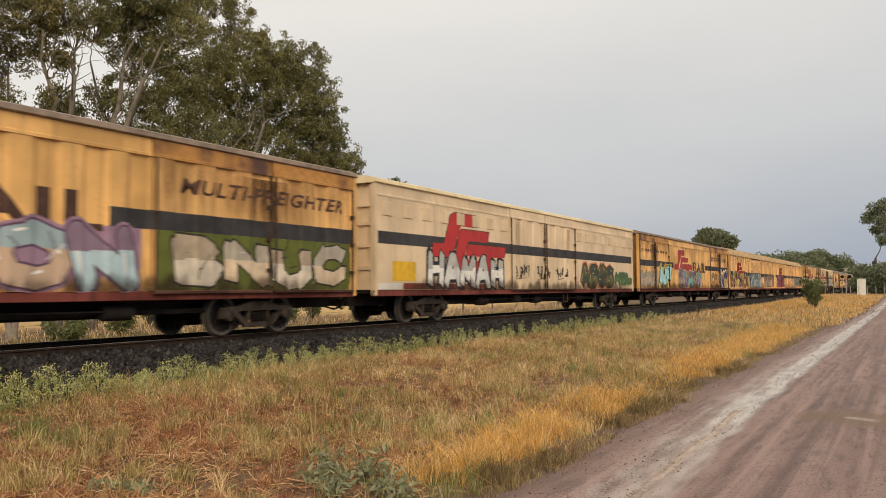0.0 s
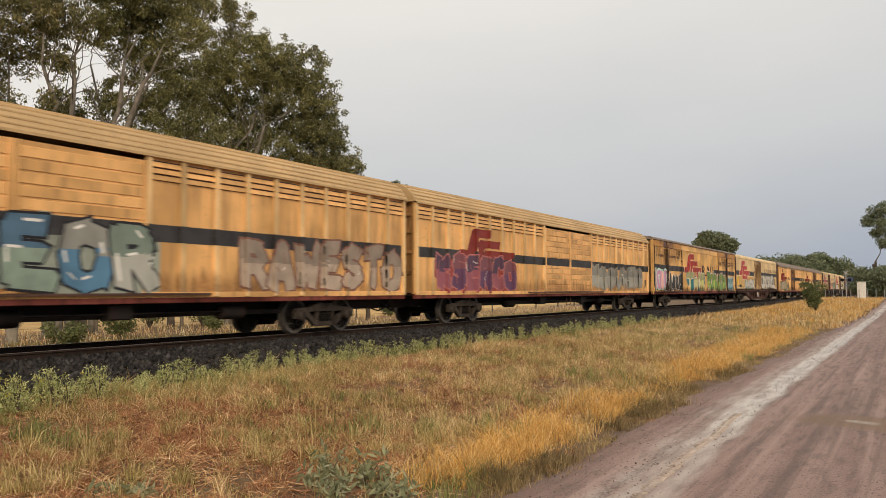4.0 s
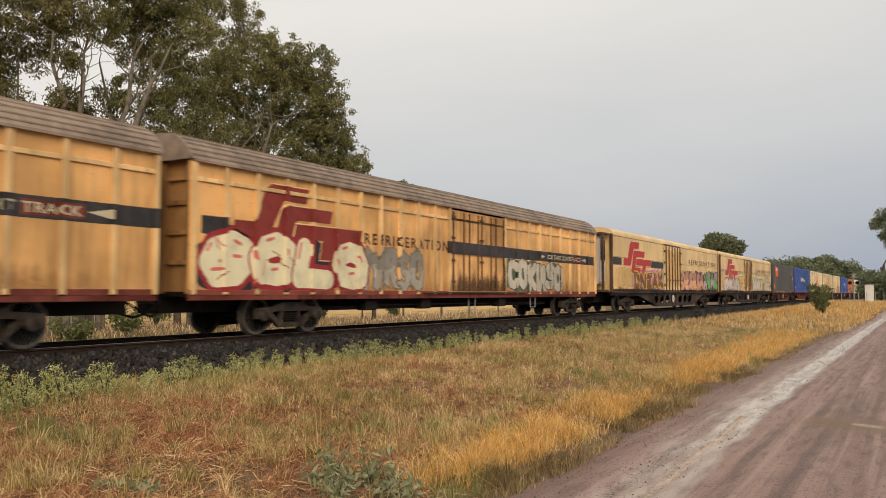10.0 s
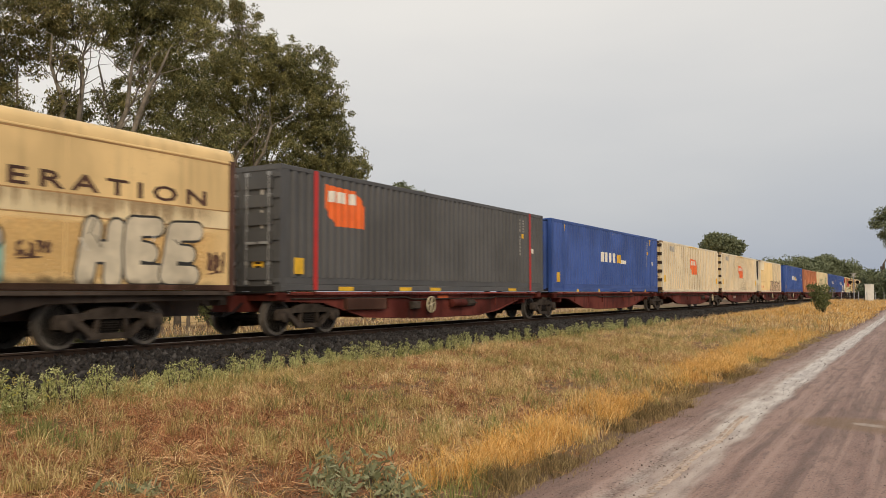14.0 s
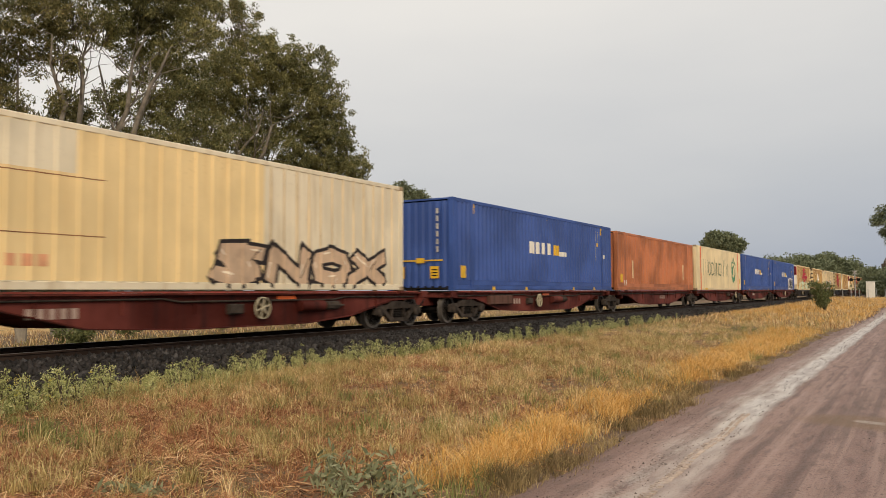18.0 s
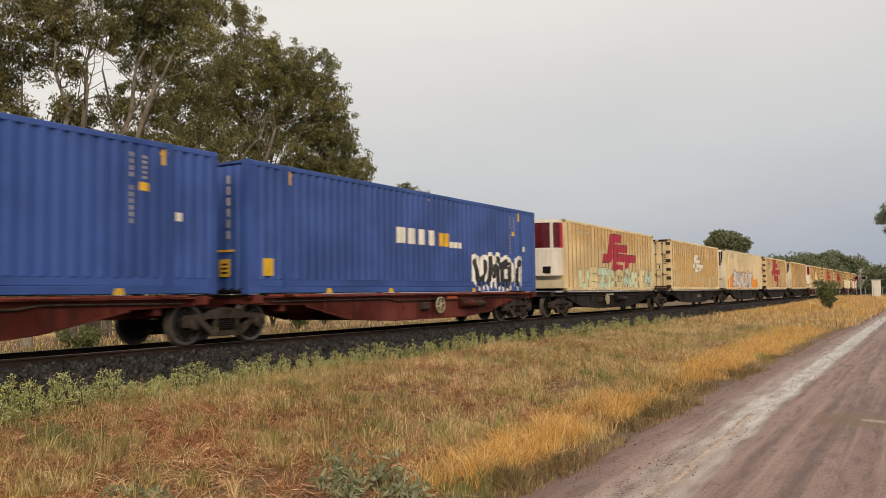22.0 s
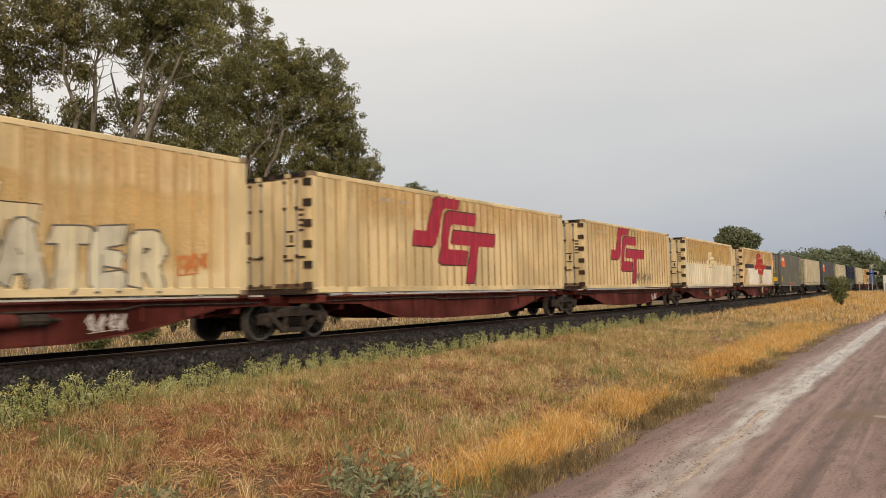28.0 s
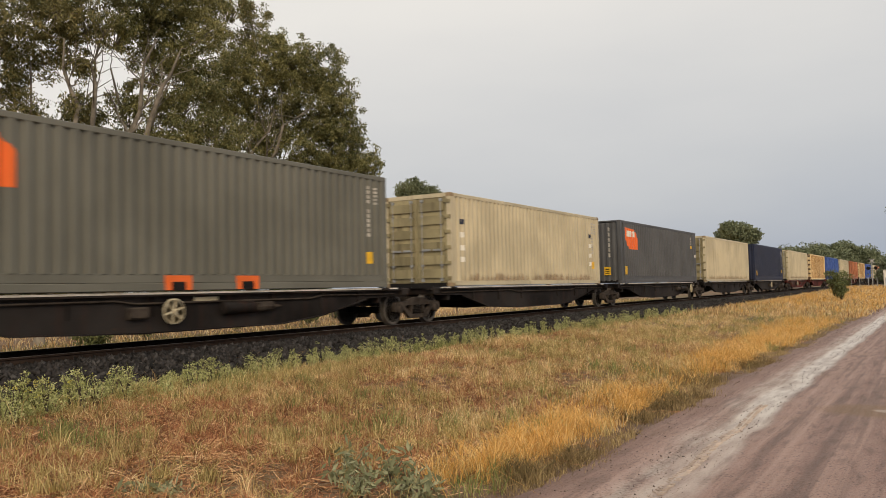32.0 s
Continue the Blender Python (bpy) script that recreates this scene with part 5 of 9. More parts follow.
def flat_wagon(y, kind, wheel=None, mark=None, scrawl=None, last=False, first=False):
    """One platform of an articulated container wagon; it carries the bogie at its leading joint.

    wheel, mark, scrawl: where along it the hand brake, the painted code and a sprayed scribble are, if any.
    """
    mat = M["frame_red"] if kind == "red" else M["frame_black"]
    word = "dark red" if kind == "red" else "black"
    th = top("container_wagon", "%s fish-belly platform of an articulated container wagon" % word, "wagon", "container wagons", y)
    a, b = -7.72, 7.72
    if first:
        a = -8.0
    if last:
        b = 8.0
    for s in (1, -1):
        out = [(a + 0.9, 0.93), (a + 0.9, 0.78), (a + 2.4, 0.74), (a + 4.1, 0.36), (-1.5, 0.27), (2.2, 0.27), (b - 4.1, 0.40), (b - 2.4, 0.74), (b - 0.9, 0.78), (b - 0.9, 0.93)]
        part("side_beam", Geo().slab(out, min(s * 1.02, s * 1.06), max(s * 1.02, s * 1.06)), mat, th, "deep fish-belly side beam")
        part("top_flange", Geo().box(min(s * 1.0, s * 1.17), max(s * 1.0, s * 1.17), a + 0.5, b - 0.5, 0.931, 0.965), mat, th)
        low = [(p, q) for p, q in out[1:-1]]
        g = Geo()
        for (p, q), (r, t) in zip(low[1:-1], low[2:-1]):
            g.face([(s * 0.96, p, q - 0.001), (s * 1.12, p, q - 0.001), (s * 1.12, r, t - 0.001), (s * 0.96, r, t - 0.001)])
            g.face([(s * 0.96, p, q - 0.026), (s * 1.12, p, q - 0.026), (s * 1.12, r, t - 0.026), (s * 0.96, r, t - 0.026)])
            g.face([(s * 1.12, p, q - 0.026), (s * 1.12, p, q - 0.001), (s * 1.12, r, t - 0.001), (s * 1.12, r, t - 0.026)])
        part("bottom_flange", g, mat, th)
        for yy in (-4.6, -2.9, -1.2, 1.9, 3.6, 5.0) if s > 0 and y < 640 else ():
            part("stiffener", Geo().box(min(s * 1.061, s * 1.10), max(s * 1.061, s * 1.10), yy - 0.012, yy + 0.012, 0.56, 0.93), mat, th)
    # plates close the gap; their black paints the shadow line below the container
    part("deck", Geo().box(-1.15, 1.15, a + 0.55, b - 0.55, 0.967, 1.009), M["black"], th, "deck plates, black for the shadow line under the container")
    for s in (1, -1):
        # the white strip paints light along the flange; earlier wagons have it red
        part("deck_edge", Geo().box(min(s * 1.152, s * 1.178), max(s * 1.152, s * 1.178), a + 1.1, b - 1.1, 0.968, 1.004), M["deck_white"] if y > 420 else M["deck_red"], th, "thin deck edge strip, painted as a bright line")
    part("air_pipe", Geo().tube([(1.10, a + 1.2, 0.84), (1.10, -2.0, 0.86), (1.10, -1.6, 0.80), (1.10, 3.2, 0.80), (1.10, 3.6, 0.86), (1.10, b - 1.2, 0.84)], [0.022] * 6, 6), M["bogie"], th)
    g = Geo().box(-0.28, 0.28, a + 0.1, b - 0.1, 0.55, 0.92)
    part("centre_sill", g, mat, th)
    for yy in (-6.0, -4.0, -2.0, 0.0, 2.0, 4.0, 6.0):
        part("cross_member", Geo().box(-1.02, 1.02, yy - 0.07, yy + 0.07, 0.62, 0.925), mat, th)
    for yy in (a + 0.62, b - 0.9):
        part("end_plate", Geo().box(-1.2, 1.2, yy, yy + 0.28, 0.80, 0.99, c=0.02), mat, th)
    for yy in (-6.0, 6.0):
        for s in (1, -1):
            part("twist_lock", Geo().box(s * 1.19 - 0.07, s * 1.19 + 0.07, yy - 0.12, yy + 0.12, 0.93, 1.01, c=0.02), mat, th)
    flat = [(-7.0, 1.063), (7.0, 1.063)]
    if wheel is not None:
        br = part("brake_valve", Geo().box(1.065, 1.18, wheel - 0.95, wheel - 0.55, 0.52, 0.74, c=0.03), M["bogie"], th)
        part("brake_cylinder", Geo().lathe([(-0.30, 0.03), (-0.28, 0.11), (0.18, 0.11), (0.22, 0.04), (0.45, 0.025)], 1.13, wheel + (2.5 if wheel < 4 else -2.5), 0.66, "y", 10), M["bogie"], br)
        part("air_reservoir", Geo().lathe([(-0.45, 0.02), (-0.42, 0.13), (0.42, 0.13), (0.45, 0.02)], 1.14, wheel + (1.7 if wheel < 4 else -1.7), 0.66, "y", 12), mat, th, smooth=True)
        hw = Geo().lathe([(-0.012, 0.245), (0.012, 0.245), (0.02, 0.225), (-0.02, 0.225), (-0.012, 0.245)], 1.20, wheel, 0.64, "x", 22)
        for k in range(6):
            t = math.pi * k / 3 + 0.3
            hw.tube([(1.20, wheel, 0.64), (1.20, wheel + 0.23 * math.cos(t), 0.64 + 0.23 * math.sin(t))], [0.018, 0.018], 5)
        hw.lathe([(-0.13, 0.03), (0.03, 0.05)], 1.19, wheel, 0.64, "x", 8)
        part("hand_brake_wheel", hw, M["tan"], th, "six-spoked hand brake wheel")
        part("label_plate", Geo().box(1.062, 1.072, wheel + 0.6, wheel + 1.2, 0.79, 0.90), M["orange"] if kind == "red" else M["tan"], th)
        # boxed air tank on leading red platforms
        if first and kind == "red":
            part("tool_box", Geo().box(1.063, 1.20, wheel - 4.0, wheel - 2.3, 0.54, 0.84, c=0.02), M["frame_brown"], th)
    if mark is not None:
        bars(th, flat, mark - 0.48, mark + 0.55, 0.54, 0.72, spray((0.40, 0.30, 0.25)), 5, 0.38)
    if scrawl is not None:
        tags(th, flat, scrawl - 0.55, scrawl + 0.75, 0.36, 0.90, (0.60, 0.54, 0.50), 1, 9, 0.016)
    bogie(th, -6.1 if first else -7.73, y)
    if last:
        bogie(th, 6.1, y)
        coupler(th, b - 0.4, 1)
    if first:
        coupler(th, a + 0.4, -1)
    return th


def box_label(th, prof, L, z0, H, mat_dark=False):
    """Code columns and data stickers near the end posts."""
    y = 5.24 if L > 13 else L / 2 - 0.75
    marks = [rect(y - 0.03, y + 0.03, z0 + H - 0.37 - k * 0.122, z0 + H - 0.285 - k * 0.122) for k in range(11) if k != 4]
    marks += [rect(y + 0.25, y + 0.35, z0 + H - 0.37 - k * 0.095, z0 + H - 0.315 - k * 0.095) for k in range(5)]
    tagged(decal("code_marks", th, marks, prof, M["grey_dec"], 0.005, "columns of plain bars"), kind="stuff")
    if L > 13 and mat_dark:
        decal("data_sticker", th, [rect(y + 0.20, y + 0.42, z0 + H - 0.97, z0 + H - 0.81)], prof, M["yellow_sign"], 0.005, "orange-yellow data sticker")
        decal("notice", th, [rect(6.28, 6.44, 2.43, 2.60)], prof, M["white_dec"], 0.005, "small white notice")
    else:
        decal("data_sticker", th, [rect(y - 0.13, y + 0.13, z0 + 0.62, z0 + 0.92)], prof, M["yellow_sign"], 0.005, "yellow data sticker")


def end_marks(th, L, z0, arrow_line=True):
    """Yellow arrow line, stickers, code column and grime on the near end and corner."""
    a = -L / 2 - 0.004
    if arrow_line:
        part("yellow_arrow", Geo().box(-0.95, 0.85, a - 0.004, a, z0 + 0.92, z0 + 0.965), M["yellow_sign"], th, "yellow arrow line")
        part("yellow_arrow_tag", Geo().box(-0.12, 0.18, a - 0.008, a - 0.0045, z0 + 0.86, z0 + 1.02), M["yellow_sign"], th)
    for x in (-0.72, 0.55):
        st = part("data_sticker", Geo().box(x - 0.16, x + 0.16, a - 0.004, a, z0 + 0.38, z0 + 0.76), M["yellow_sign"], th, "yellow data sticker")
        for k in range(3):
            part("writing_bar", Geo().box(x - 0.10, x + 0.10, a - 0.007, a - 0.0045, z0 + 0.45 + k * 0.09, z0 + 0.49 + k * 0.09), M["black"], st)
    for k in range(0, 12, 2):
        part("code_bar", Geo().box(0.62, 0.70, a - 0.004, a, z0 + 2.40 - k * 0.12, z0 + 2.575 - k * 0.12), M["grey_dec"], th)
    y = -L / 2 + 0.62
    part("data_sticker", Geo().box(1.229, 1.233, y - 0.16, y + 0.16, z0 + 0.40, z0 + 0.78), M["yellow_sign"], th, "yellow data sticker")


def arrow(th, prof, y, z, s=1.0):
    decal("arrow_mark", th, [rect(y - 0.035 * s, y + 0.035 * s, z, z + 0.2 * s), [(y - 0.1 * s, z + 0.2 * s), (y + 0.1 * s, z + 0.2 * s), (y, z + 0.32 * s)]], prof, M["yellow_sign"])


def cut_panel(th, prof, y0, y1, z0, z1):
    """An orange cut-corner panel with plain pale bars."""
    w, h = y1 - y0, z1 - z0
    decal("orange_panel", th, [[(y0 + 0.26 * w, z0), (y1, z0), (y1, z0 + 0.58 * h), (y1 - 0.24 * w, z1 - 0.06 * h), (y0, z1), (y0, z0 + 0.42 * h)]], prof, M["orange"], 0.004, "orange cut-corner panel")
    bars(th, prof, y0 + 0.06 * w, y0 + 0.80 * w, z0 + 0.58 * h, z0 + 0.86 * h, M["white_dec"], 3, 0.22, off=0.008)


# ---- bogie vans ----
# bogie centres of each van, from its middle
BOGIES_AT = {5: (-8.4, 8.4), 29: (-8.4, 8.15), 53: (-8.6, 8.25), 78: (-8.6, 8.4), 102: (-8.5, 8.5), 126: (-8.9, 7.85), 150: (-8.3, 8.7), 174: (-8.8, 8.05), 175: (-8.8, 8.05), 198: (-8.35, 8.9), 223: (-8.6, 8.15), 247: (-8.3, 8.6)}


HOLES = (-3.67, -2.55, -1.41, 1.4, 2.55, 3.67)


def holed_plate(g, y0, y1, z0, z1, cy, cz, ry, rz, x0, x1):
    """A plate between x0 and x1 with an oval opening through it."""
    n = 20
    hole, edge = [], []
    for k in range(n):
        t = 2 * math.pi * k / n
        c, s = math.cos(t), math.sin(t)
        hole.append((cy + ry * c, cz + rz * s))
        f = min((y1 - cy) / c if c > 1e-6 else 1e9, (y0 - cy) / c if c < -1e-6 else 1e9, (z1 - cz) / s if s > 1e-6 else 1e9, (z0 - cz) / s if s < -1e-6 else 1e9)
        edge.append((cy + f * c, cz + f * s))
    for k in range(n):
        m = (k + 1) % n
        corner = []
        (p, q), (r, t) = edge[k], edge[m]
        if abs(p - r) > 1e-6 and abs(q - t) > 1e-6:
            corner = [(p, t) if p in (y0, y1) or abs(p - y0) < 1e-6 or abs(p - y1) < 1e-6 else (r, q)]
        loop = [hole[k], edge[k]] + corner + [edge[m], hole[m]]
        for x in (x0, x1):
            g.face([(x, a, b) for a, b in loop])
        g.face([(x0, *hole[k]), (x1, *hole[k]), (x1, *hole[m]), (x0, *hole[m])])
    return g


def van_frame(y, L, name, label, mat, half=11.0, deep=False):
    th = top(name, label, "freight wagon", "bogie vans", y)
    a, b = -L / 2, L / 2
    if deep:
        for s in (1, -1):
            xa, xb = min(s * 1.08, s * 1.12), max(s * 1.08, s * 1.12)
            g = Geo()
            g.slab([(a + 0.1, 1.0), (a + 0.1, 0.84), (a + 4.4, 0.80), (a + 7.7, 0.26), (HOLES[0] - 0.56, 0.24), (HOLES[0] - 0.56, 1.0)], xa, xb)
            g.slab([(HOLES[-1] + 0.56, 1.0), (HOLES[-1] + 0.56, 0.24), (b - 6.4, 0.26), (b - 4.0, 0.80), (b - 0.1, 0.84), (b - 0.1, 1.0)], xa, xb)
            for k, c in enumerate(HOLES):
                holed_plate(g, c - 0.56, c + 0.56, 0.24, 1.0, c, 0.60, 0.42, 0.225, xa, xb)
                gap = (HOLES[k + 1] - 0.56 if k + 1 < len(HOLES) else c + 0.56) - (c + 0.56)
                if gap > 0.01:
                    g.box(xa, xb, c + 0.56, c + 0.56 + gap, 0.24, 1.0)
            part("side_beam", g, mat, th, "deep side beam with oval openings")
            part("bottom_flange", Geo().box(min(s * 1.0, s * 1.2), max(s * 1.0, s * 1.2), a + 7.7, b - 6.4, 0.21, 0.238), mat, th)
            for c in HOLES:
                if s > 0:
                    ring = [(1.125, c + 0.42 * math.cos(t), 0.60 + 0.225 * math.sin(t)) for t in [2 * math.pi * k / 20 for k in range(21)]]
                    part("opening_rim", Geo().tube(ring, [0.018] * 21, 5), mat, th)
            for yy in (HOLES[0] - 0.6, 0.4, HOLES[-1] + 0.6):
                part("stiffener", Geo().box(min(s * 1.121, s * 1.15), max(s * 1.121, s * 1.15), yy - 0.04, yy + 0.04, 0.24, 0.98), mat, th)
            part("top_flange", Geo().box(min(s * 1.0, s * 1.24), max(s * 1.0, s * 1.24), a, b, 0.94, 1.02), mat, th)
        part("centre_sill", Geo().box(-0.3, 0.3, a, b, 0.5, 0.98), mat, th)
        hw = Geo().lathe([(-0.012, 0.22), (0.012, 0.22), (0.02, 0.20), (-0.02, 0.20), (-0.012, 0.22)], 1.19, -0.4, 0.62, "x", 22)
        for k in range(6):
            t = math.pi * k / 3 + 0.3
            hw.tube([(1.19, -0.4, 0.62), (1.19, -0.4 + 0.21 * math.cos(t), 0.62 + 0.21 * math.sin(t))], [0.018, 0.018], 5)
        part("hand_brake_wheel", hw, M["white"], th, "pale spoked hand brake wheel")
    else:
        for s in (1, -1):
            part("side_sill", Geo().box(min(s * 1.14, s * 1.22), max(s * 1.14, s * 1.22), a, b, 0.78, 0.95, c=0.01), M["sill_red"], th)
        part("centre_sill", Geo().box(-0.35, 0.35, a, b, 0.52, 0.90), M["frame_black"], th)
        part("floor", Geo().box(-1.14, 1.14, a + 0.05, b - 0.05, 0.86, 0.96), M["frame_black"], th)
        part("truss_bar", Geo().box(0.70, 0.78, a + 4.6, b - 4.6, 0.50, 0.60), M["frame_black"], th)
    for e, at in zip((-1, 1), BOGIES_AT.get(round(y), (-8.4, 8.4))):
        bogie(th, at, y)
        coupler(th, e * (L / 2), e)
    return th


def brake_gear(th, seed, span=5.5, name_of=""):
    rnd = random.Random(seed)
    part("brake_rigging", Geo().tube([(0.95, -span, 0.62), (0.95, span, 0.58)], [0.02, 0.02], 5), M["frame_black"], th)
    for k in range(5):
        y = -span + 0.6 + k * (2 * span - 1) / 4 + rnd.uniform(-0.3, 0.3)
        g = Geo()
        t = rnd.choice((0, 1, 2))
        if t == 0:
            g.lathe([(-0.35, 0.05), (-0.32, 0.15), (0.32, 0.15), (0.35, 0.05)], 0.85, y, 0.56, "y", 12)
            part("brake_cylinder", g, M["frame_black"], th, smooth=True)
        elif t == 1:
            g.tube([(1.12, y - 0.22, 0.80), (1.12, y - 0.22, 0.42), (1.12, y + 0.22, 0.42), (1.12, y + 0.22, 0.80)], [0.022] * 4, 5)
            part("foot_step", g, M["galv"] if name_of == "refrigerated_van" else M["frame_brown"], th)
        else:
            g.box(0.75, 1.05, y - 0.25, y + 0.25, 0.48, 0.78, c=0.03)
            part("valve_box", g, M["frame_black"], th)


def end_wall(th, y_e, e, z0, z1, mat, posts=5):
    """A van's end with posts and cross rails."""
    w = part("end_wall", Geo().box(-1.18, 1.18, min(y_e, y_e - e * 0.06), max(y_e, y_e - e * 0.06), z0, z1), mat, th)
    for k in range(posts):
        x = -1.12 + 2.24 * k / (posts - 1)
        part("end_post", Geo().box(x - 0.05, x + 0.05, min(y_e, y_e + e * 0.10), max(y_e, y_e + e * 0.10), z0, z1 - 0.02), mat, w)
    for zz in (1.5, 2.1, 2.7, 3.2):
        part("end_rail", Geo().box(-1.07, 1.07, min(y_e, y_e + e * 0.06), max(y_e, y_e + e * 0.06), zz, zz + 0.09), mat, w)


def arched_roof(th, L, eave, crown, mat):
    g = Geo()
    n = 18
    arc = []
    for k in range(n + 1):
        u = -math.cos(math.pi * (0.06 + 0.88 * k / n)) / math.cos(math.pi * 0.06)
        x = 1.285 * u
        z = eave + (crown - eave) * (1 - abs(u) ** 4.0)
        arc.append((x, z))
    for (x0, z0), (x1, z1) in zip(arc, arc[1:]):
        g.face([(x0, -L / 2 - 0.05, z0), (x1, -L / 2 - 0.05, z1), (x1, L / 2 + 0.05, z1), (x0, L / 2 + 0.05, z0)])
    for y in (-L / 2 - 0.05, L / 2 + 0.05):
        g.face([(x, y, z) for x, z in arc])
    g.face([(-1.285, -L / 2, eave), (1.285, -L / 2, eave), (1.285, L / 2, eave), (-1.285, L / 2, eave)])
    ob = part("roof", g, mat, th, "arched sheet roof", smooth=True)
    for x, z in arc[1:-1:1]:
        part("roof_seam", Geo().box(x - 0.018, x + 0.018, -L / 2, L / 2, z - 0.01, z + 0.018), mat, ob)
    part("gutter", Geo().box(1.262, 1.292, -L / 2, L / 2, eave - 0.05, eave - 0.002), mat, ob)
    return ob


def flat_roof(th, L, eave, crown, mat):
    g = Geo().prism([(-1.24, eave), (1.24, eave), (1.285, eave + 0.02), (1.27, eave + 0.115), (1.02, crown - 0.03), (0.6, crown), (-0.6, crown), (-1.02, crown - 0.03), (-1.27, eave + 0.115), (-1.285, eave + 0.02)], -L / 2 - 0.03, L / 2 + 0.03)
    ob = part("roof", g, mat, th, "low pitched sheet roof")
    return ob


def big_van(y, L, name, label, body, door_mat, roof_mat, doors, smooth_panels=False):
    """High-capacity van with plug doors; doors: list of (y0, y1) leaves on each side."""
    th = van_frame(y, L, name, label, M["frame_brown"])
    a, b = -L / 2, L / 2
    spans, y_at = [], a + 0.06
    for d0, d1 in sorted(doors):
        if d0 - y_at > 0.3:
            spans.append((y_at, d0 - 0.03))
        y_at = d1 + 0.03
    if b - 0.06 - y_at > 0.3:
        spans.append((y_at, b - 0.06))
    whole = [(a, 1.23)]
    pieces = sorted([(p, q, "wall") for p, q in spans] + [(p, q, "door") for p, q in doors])
    for p, q, kind in pieces:
        if kind == "wall":
            pr = corrugated(p, q, 0.95, 1.235, 0.045, 0.40) if not smooth_panels else ribbed(p, q, [], 1.235, 0.0, 0.05)
        else:
            pr = corrugated(p + 0.02, q - 0.02, 0.98, 1.262, 0.045, 0.42)
        whole += pr
        for s in (1, -1):
            m = body if kind == "wall" else door_mat
            w = part("side_panel" if kind == "wall" else "plug_door", wall_sheet(pr, 0.955, 3.50, 0.03, s), m, th, "" if kind == "wall" else "tall plug door with folded panels")
            c = 1.235 if kind == "wall" else 1.262
            tb = M["scorched"] if kind == "door" and not smooth_panels else m
            part("top_band", Geo().prism([(s * (c - 0.05), 3.50), (s * (c + 0.012), 3.50), (s * (c + 0.012), 3.55), (s * c, 3.57), (s * (c - 0.02), 3.835), (s * (c - 0.12), 3.835)], p, q), tb, w)
            if kind == "door":
                part("door_rail", Geo().box(min(s * 1.2, s * 1.30), max(s * 1.2, s * 1.30), p, q, 0.90, 0.965, c=0.01), M["frame_brown"], w)
                for k in (p + 0.05, q - 0.05):
                    part("lock_bar", Geo().lathe([(0.98, 0.022), (3.5, 0.022)], s * 1.285, k, 0, "z", 8), M["hinge"], w)
                for zz in (1.35, 2.05, 2.75):
                    part("hinge", Geo().box(min(s * 1.25, s * 1.31), max(s * 1.25, s * 1.31), q - 0.12, q - 0.0, zz, zz + 0.09), M["hinge"], w)
            elif smooth_panels and s > 0:
                n = round((q - p) / 1.0)
                for k in range(n):
                    y_k = p + (k + 0.5) * (q - p) / n
                    part("pressed_panel", Geo().box(1.236, 1.262, y_k - 0.24, y_k + 0.24, 2.98, 3.36, c=0.008), body, w)
    whole += [(b, 1.23)]
    whole = [w for i, w in enumerate(whole) if i == 0 or w[0] > whole[i - 1][0] + 1e-6]
    for e in (-1, 1):
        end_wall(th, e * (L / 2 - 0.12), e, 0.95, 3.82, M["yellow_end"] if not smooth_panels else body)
        for s in (1, -1):
            part("corner_post", Geo().box(min(s * 1.12, s * 1.25), max(s * 1.12, s * 1.25), min(e * b, e * (b - 0.10)), max(e * b, e * (b - 0.10)), 0.80, 3.83, c=0.015), body, th)
    flat_roof(th, L, 3.84, 4.06, roof_mat)
    for s in (1, -1):
        out = [(a + 4.6, 0.80), (a + 6.6, 0.44), (b - 6.6, 0.44), (b - 4.6, 0.80)]
        part("centre_girder", Geo().slab(out, min(s * 0.40, s * 0.46), max(s * 0.40, s * 0.46)), M["frame_black"], th, "deep tapered centre girder")
    brake_gear(th, int(y), 5.0)
    if not smooth_panels:
        for d0, d1 in doors:
            dirty(th, whole, d0 + 0.05, d1 - 0.05, 2.0, 3.5, "st_rust", 0.0012)
            dirty(th, whole, d0 + 0.05, d1 - 0.05, 0.97, 1.7, "st_rust_up", 0.0016)
    else:
        for yy in (-2.4, 0.05, 2.5):
            dirty(th, whole, yy - 0.16, yy + 0.16, 1.0, 3.4, "st_rust", 0.0012)
    dirty(th, whole, a + 0.1, b - 0.1, 0.96, 1.45, "st_grime", 0.0205)
    return th, whole


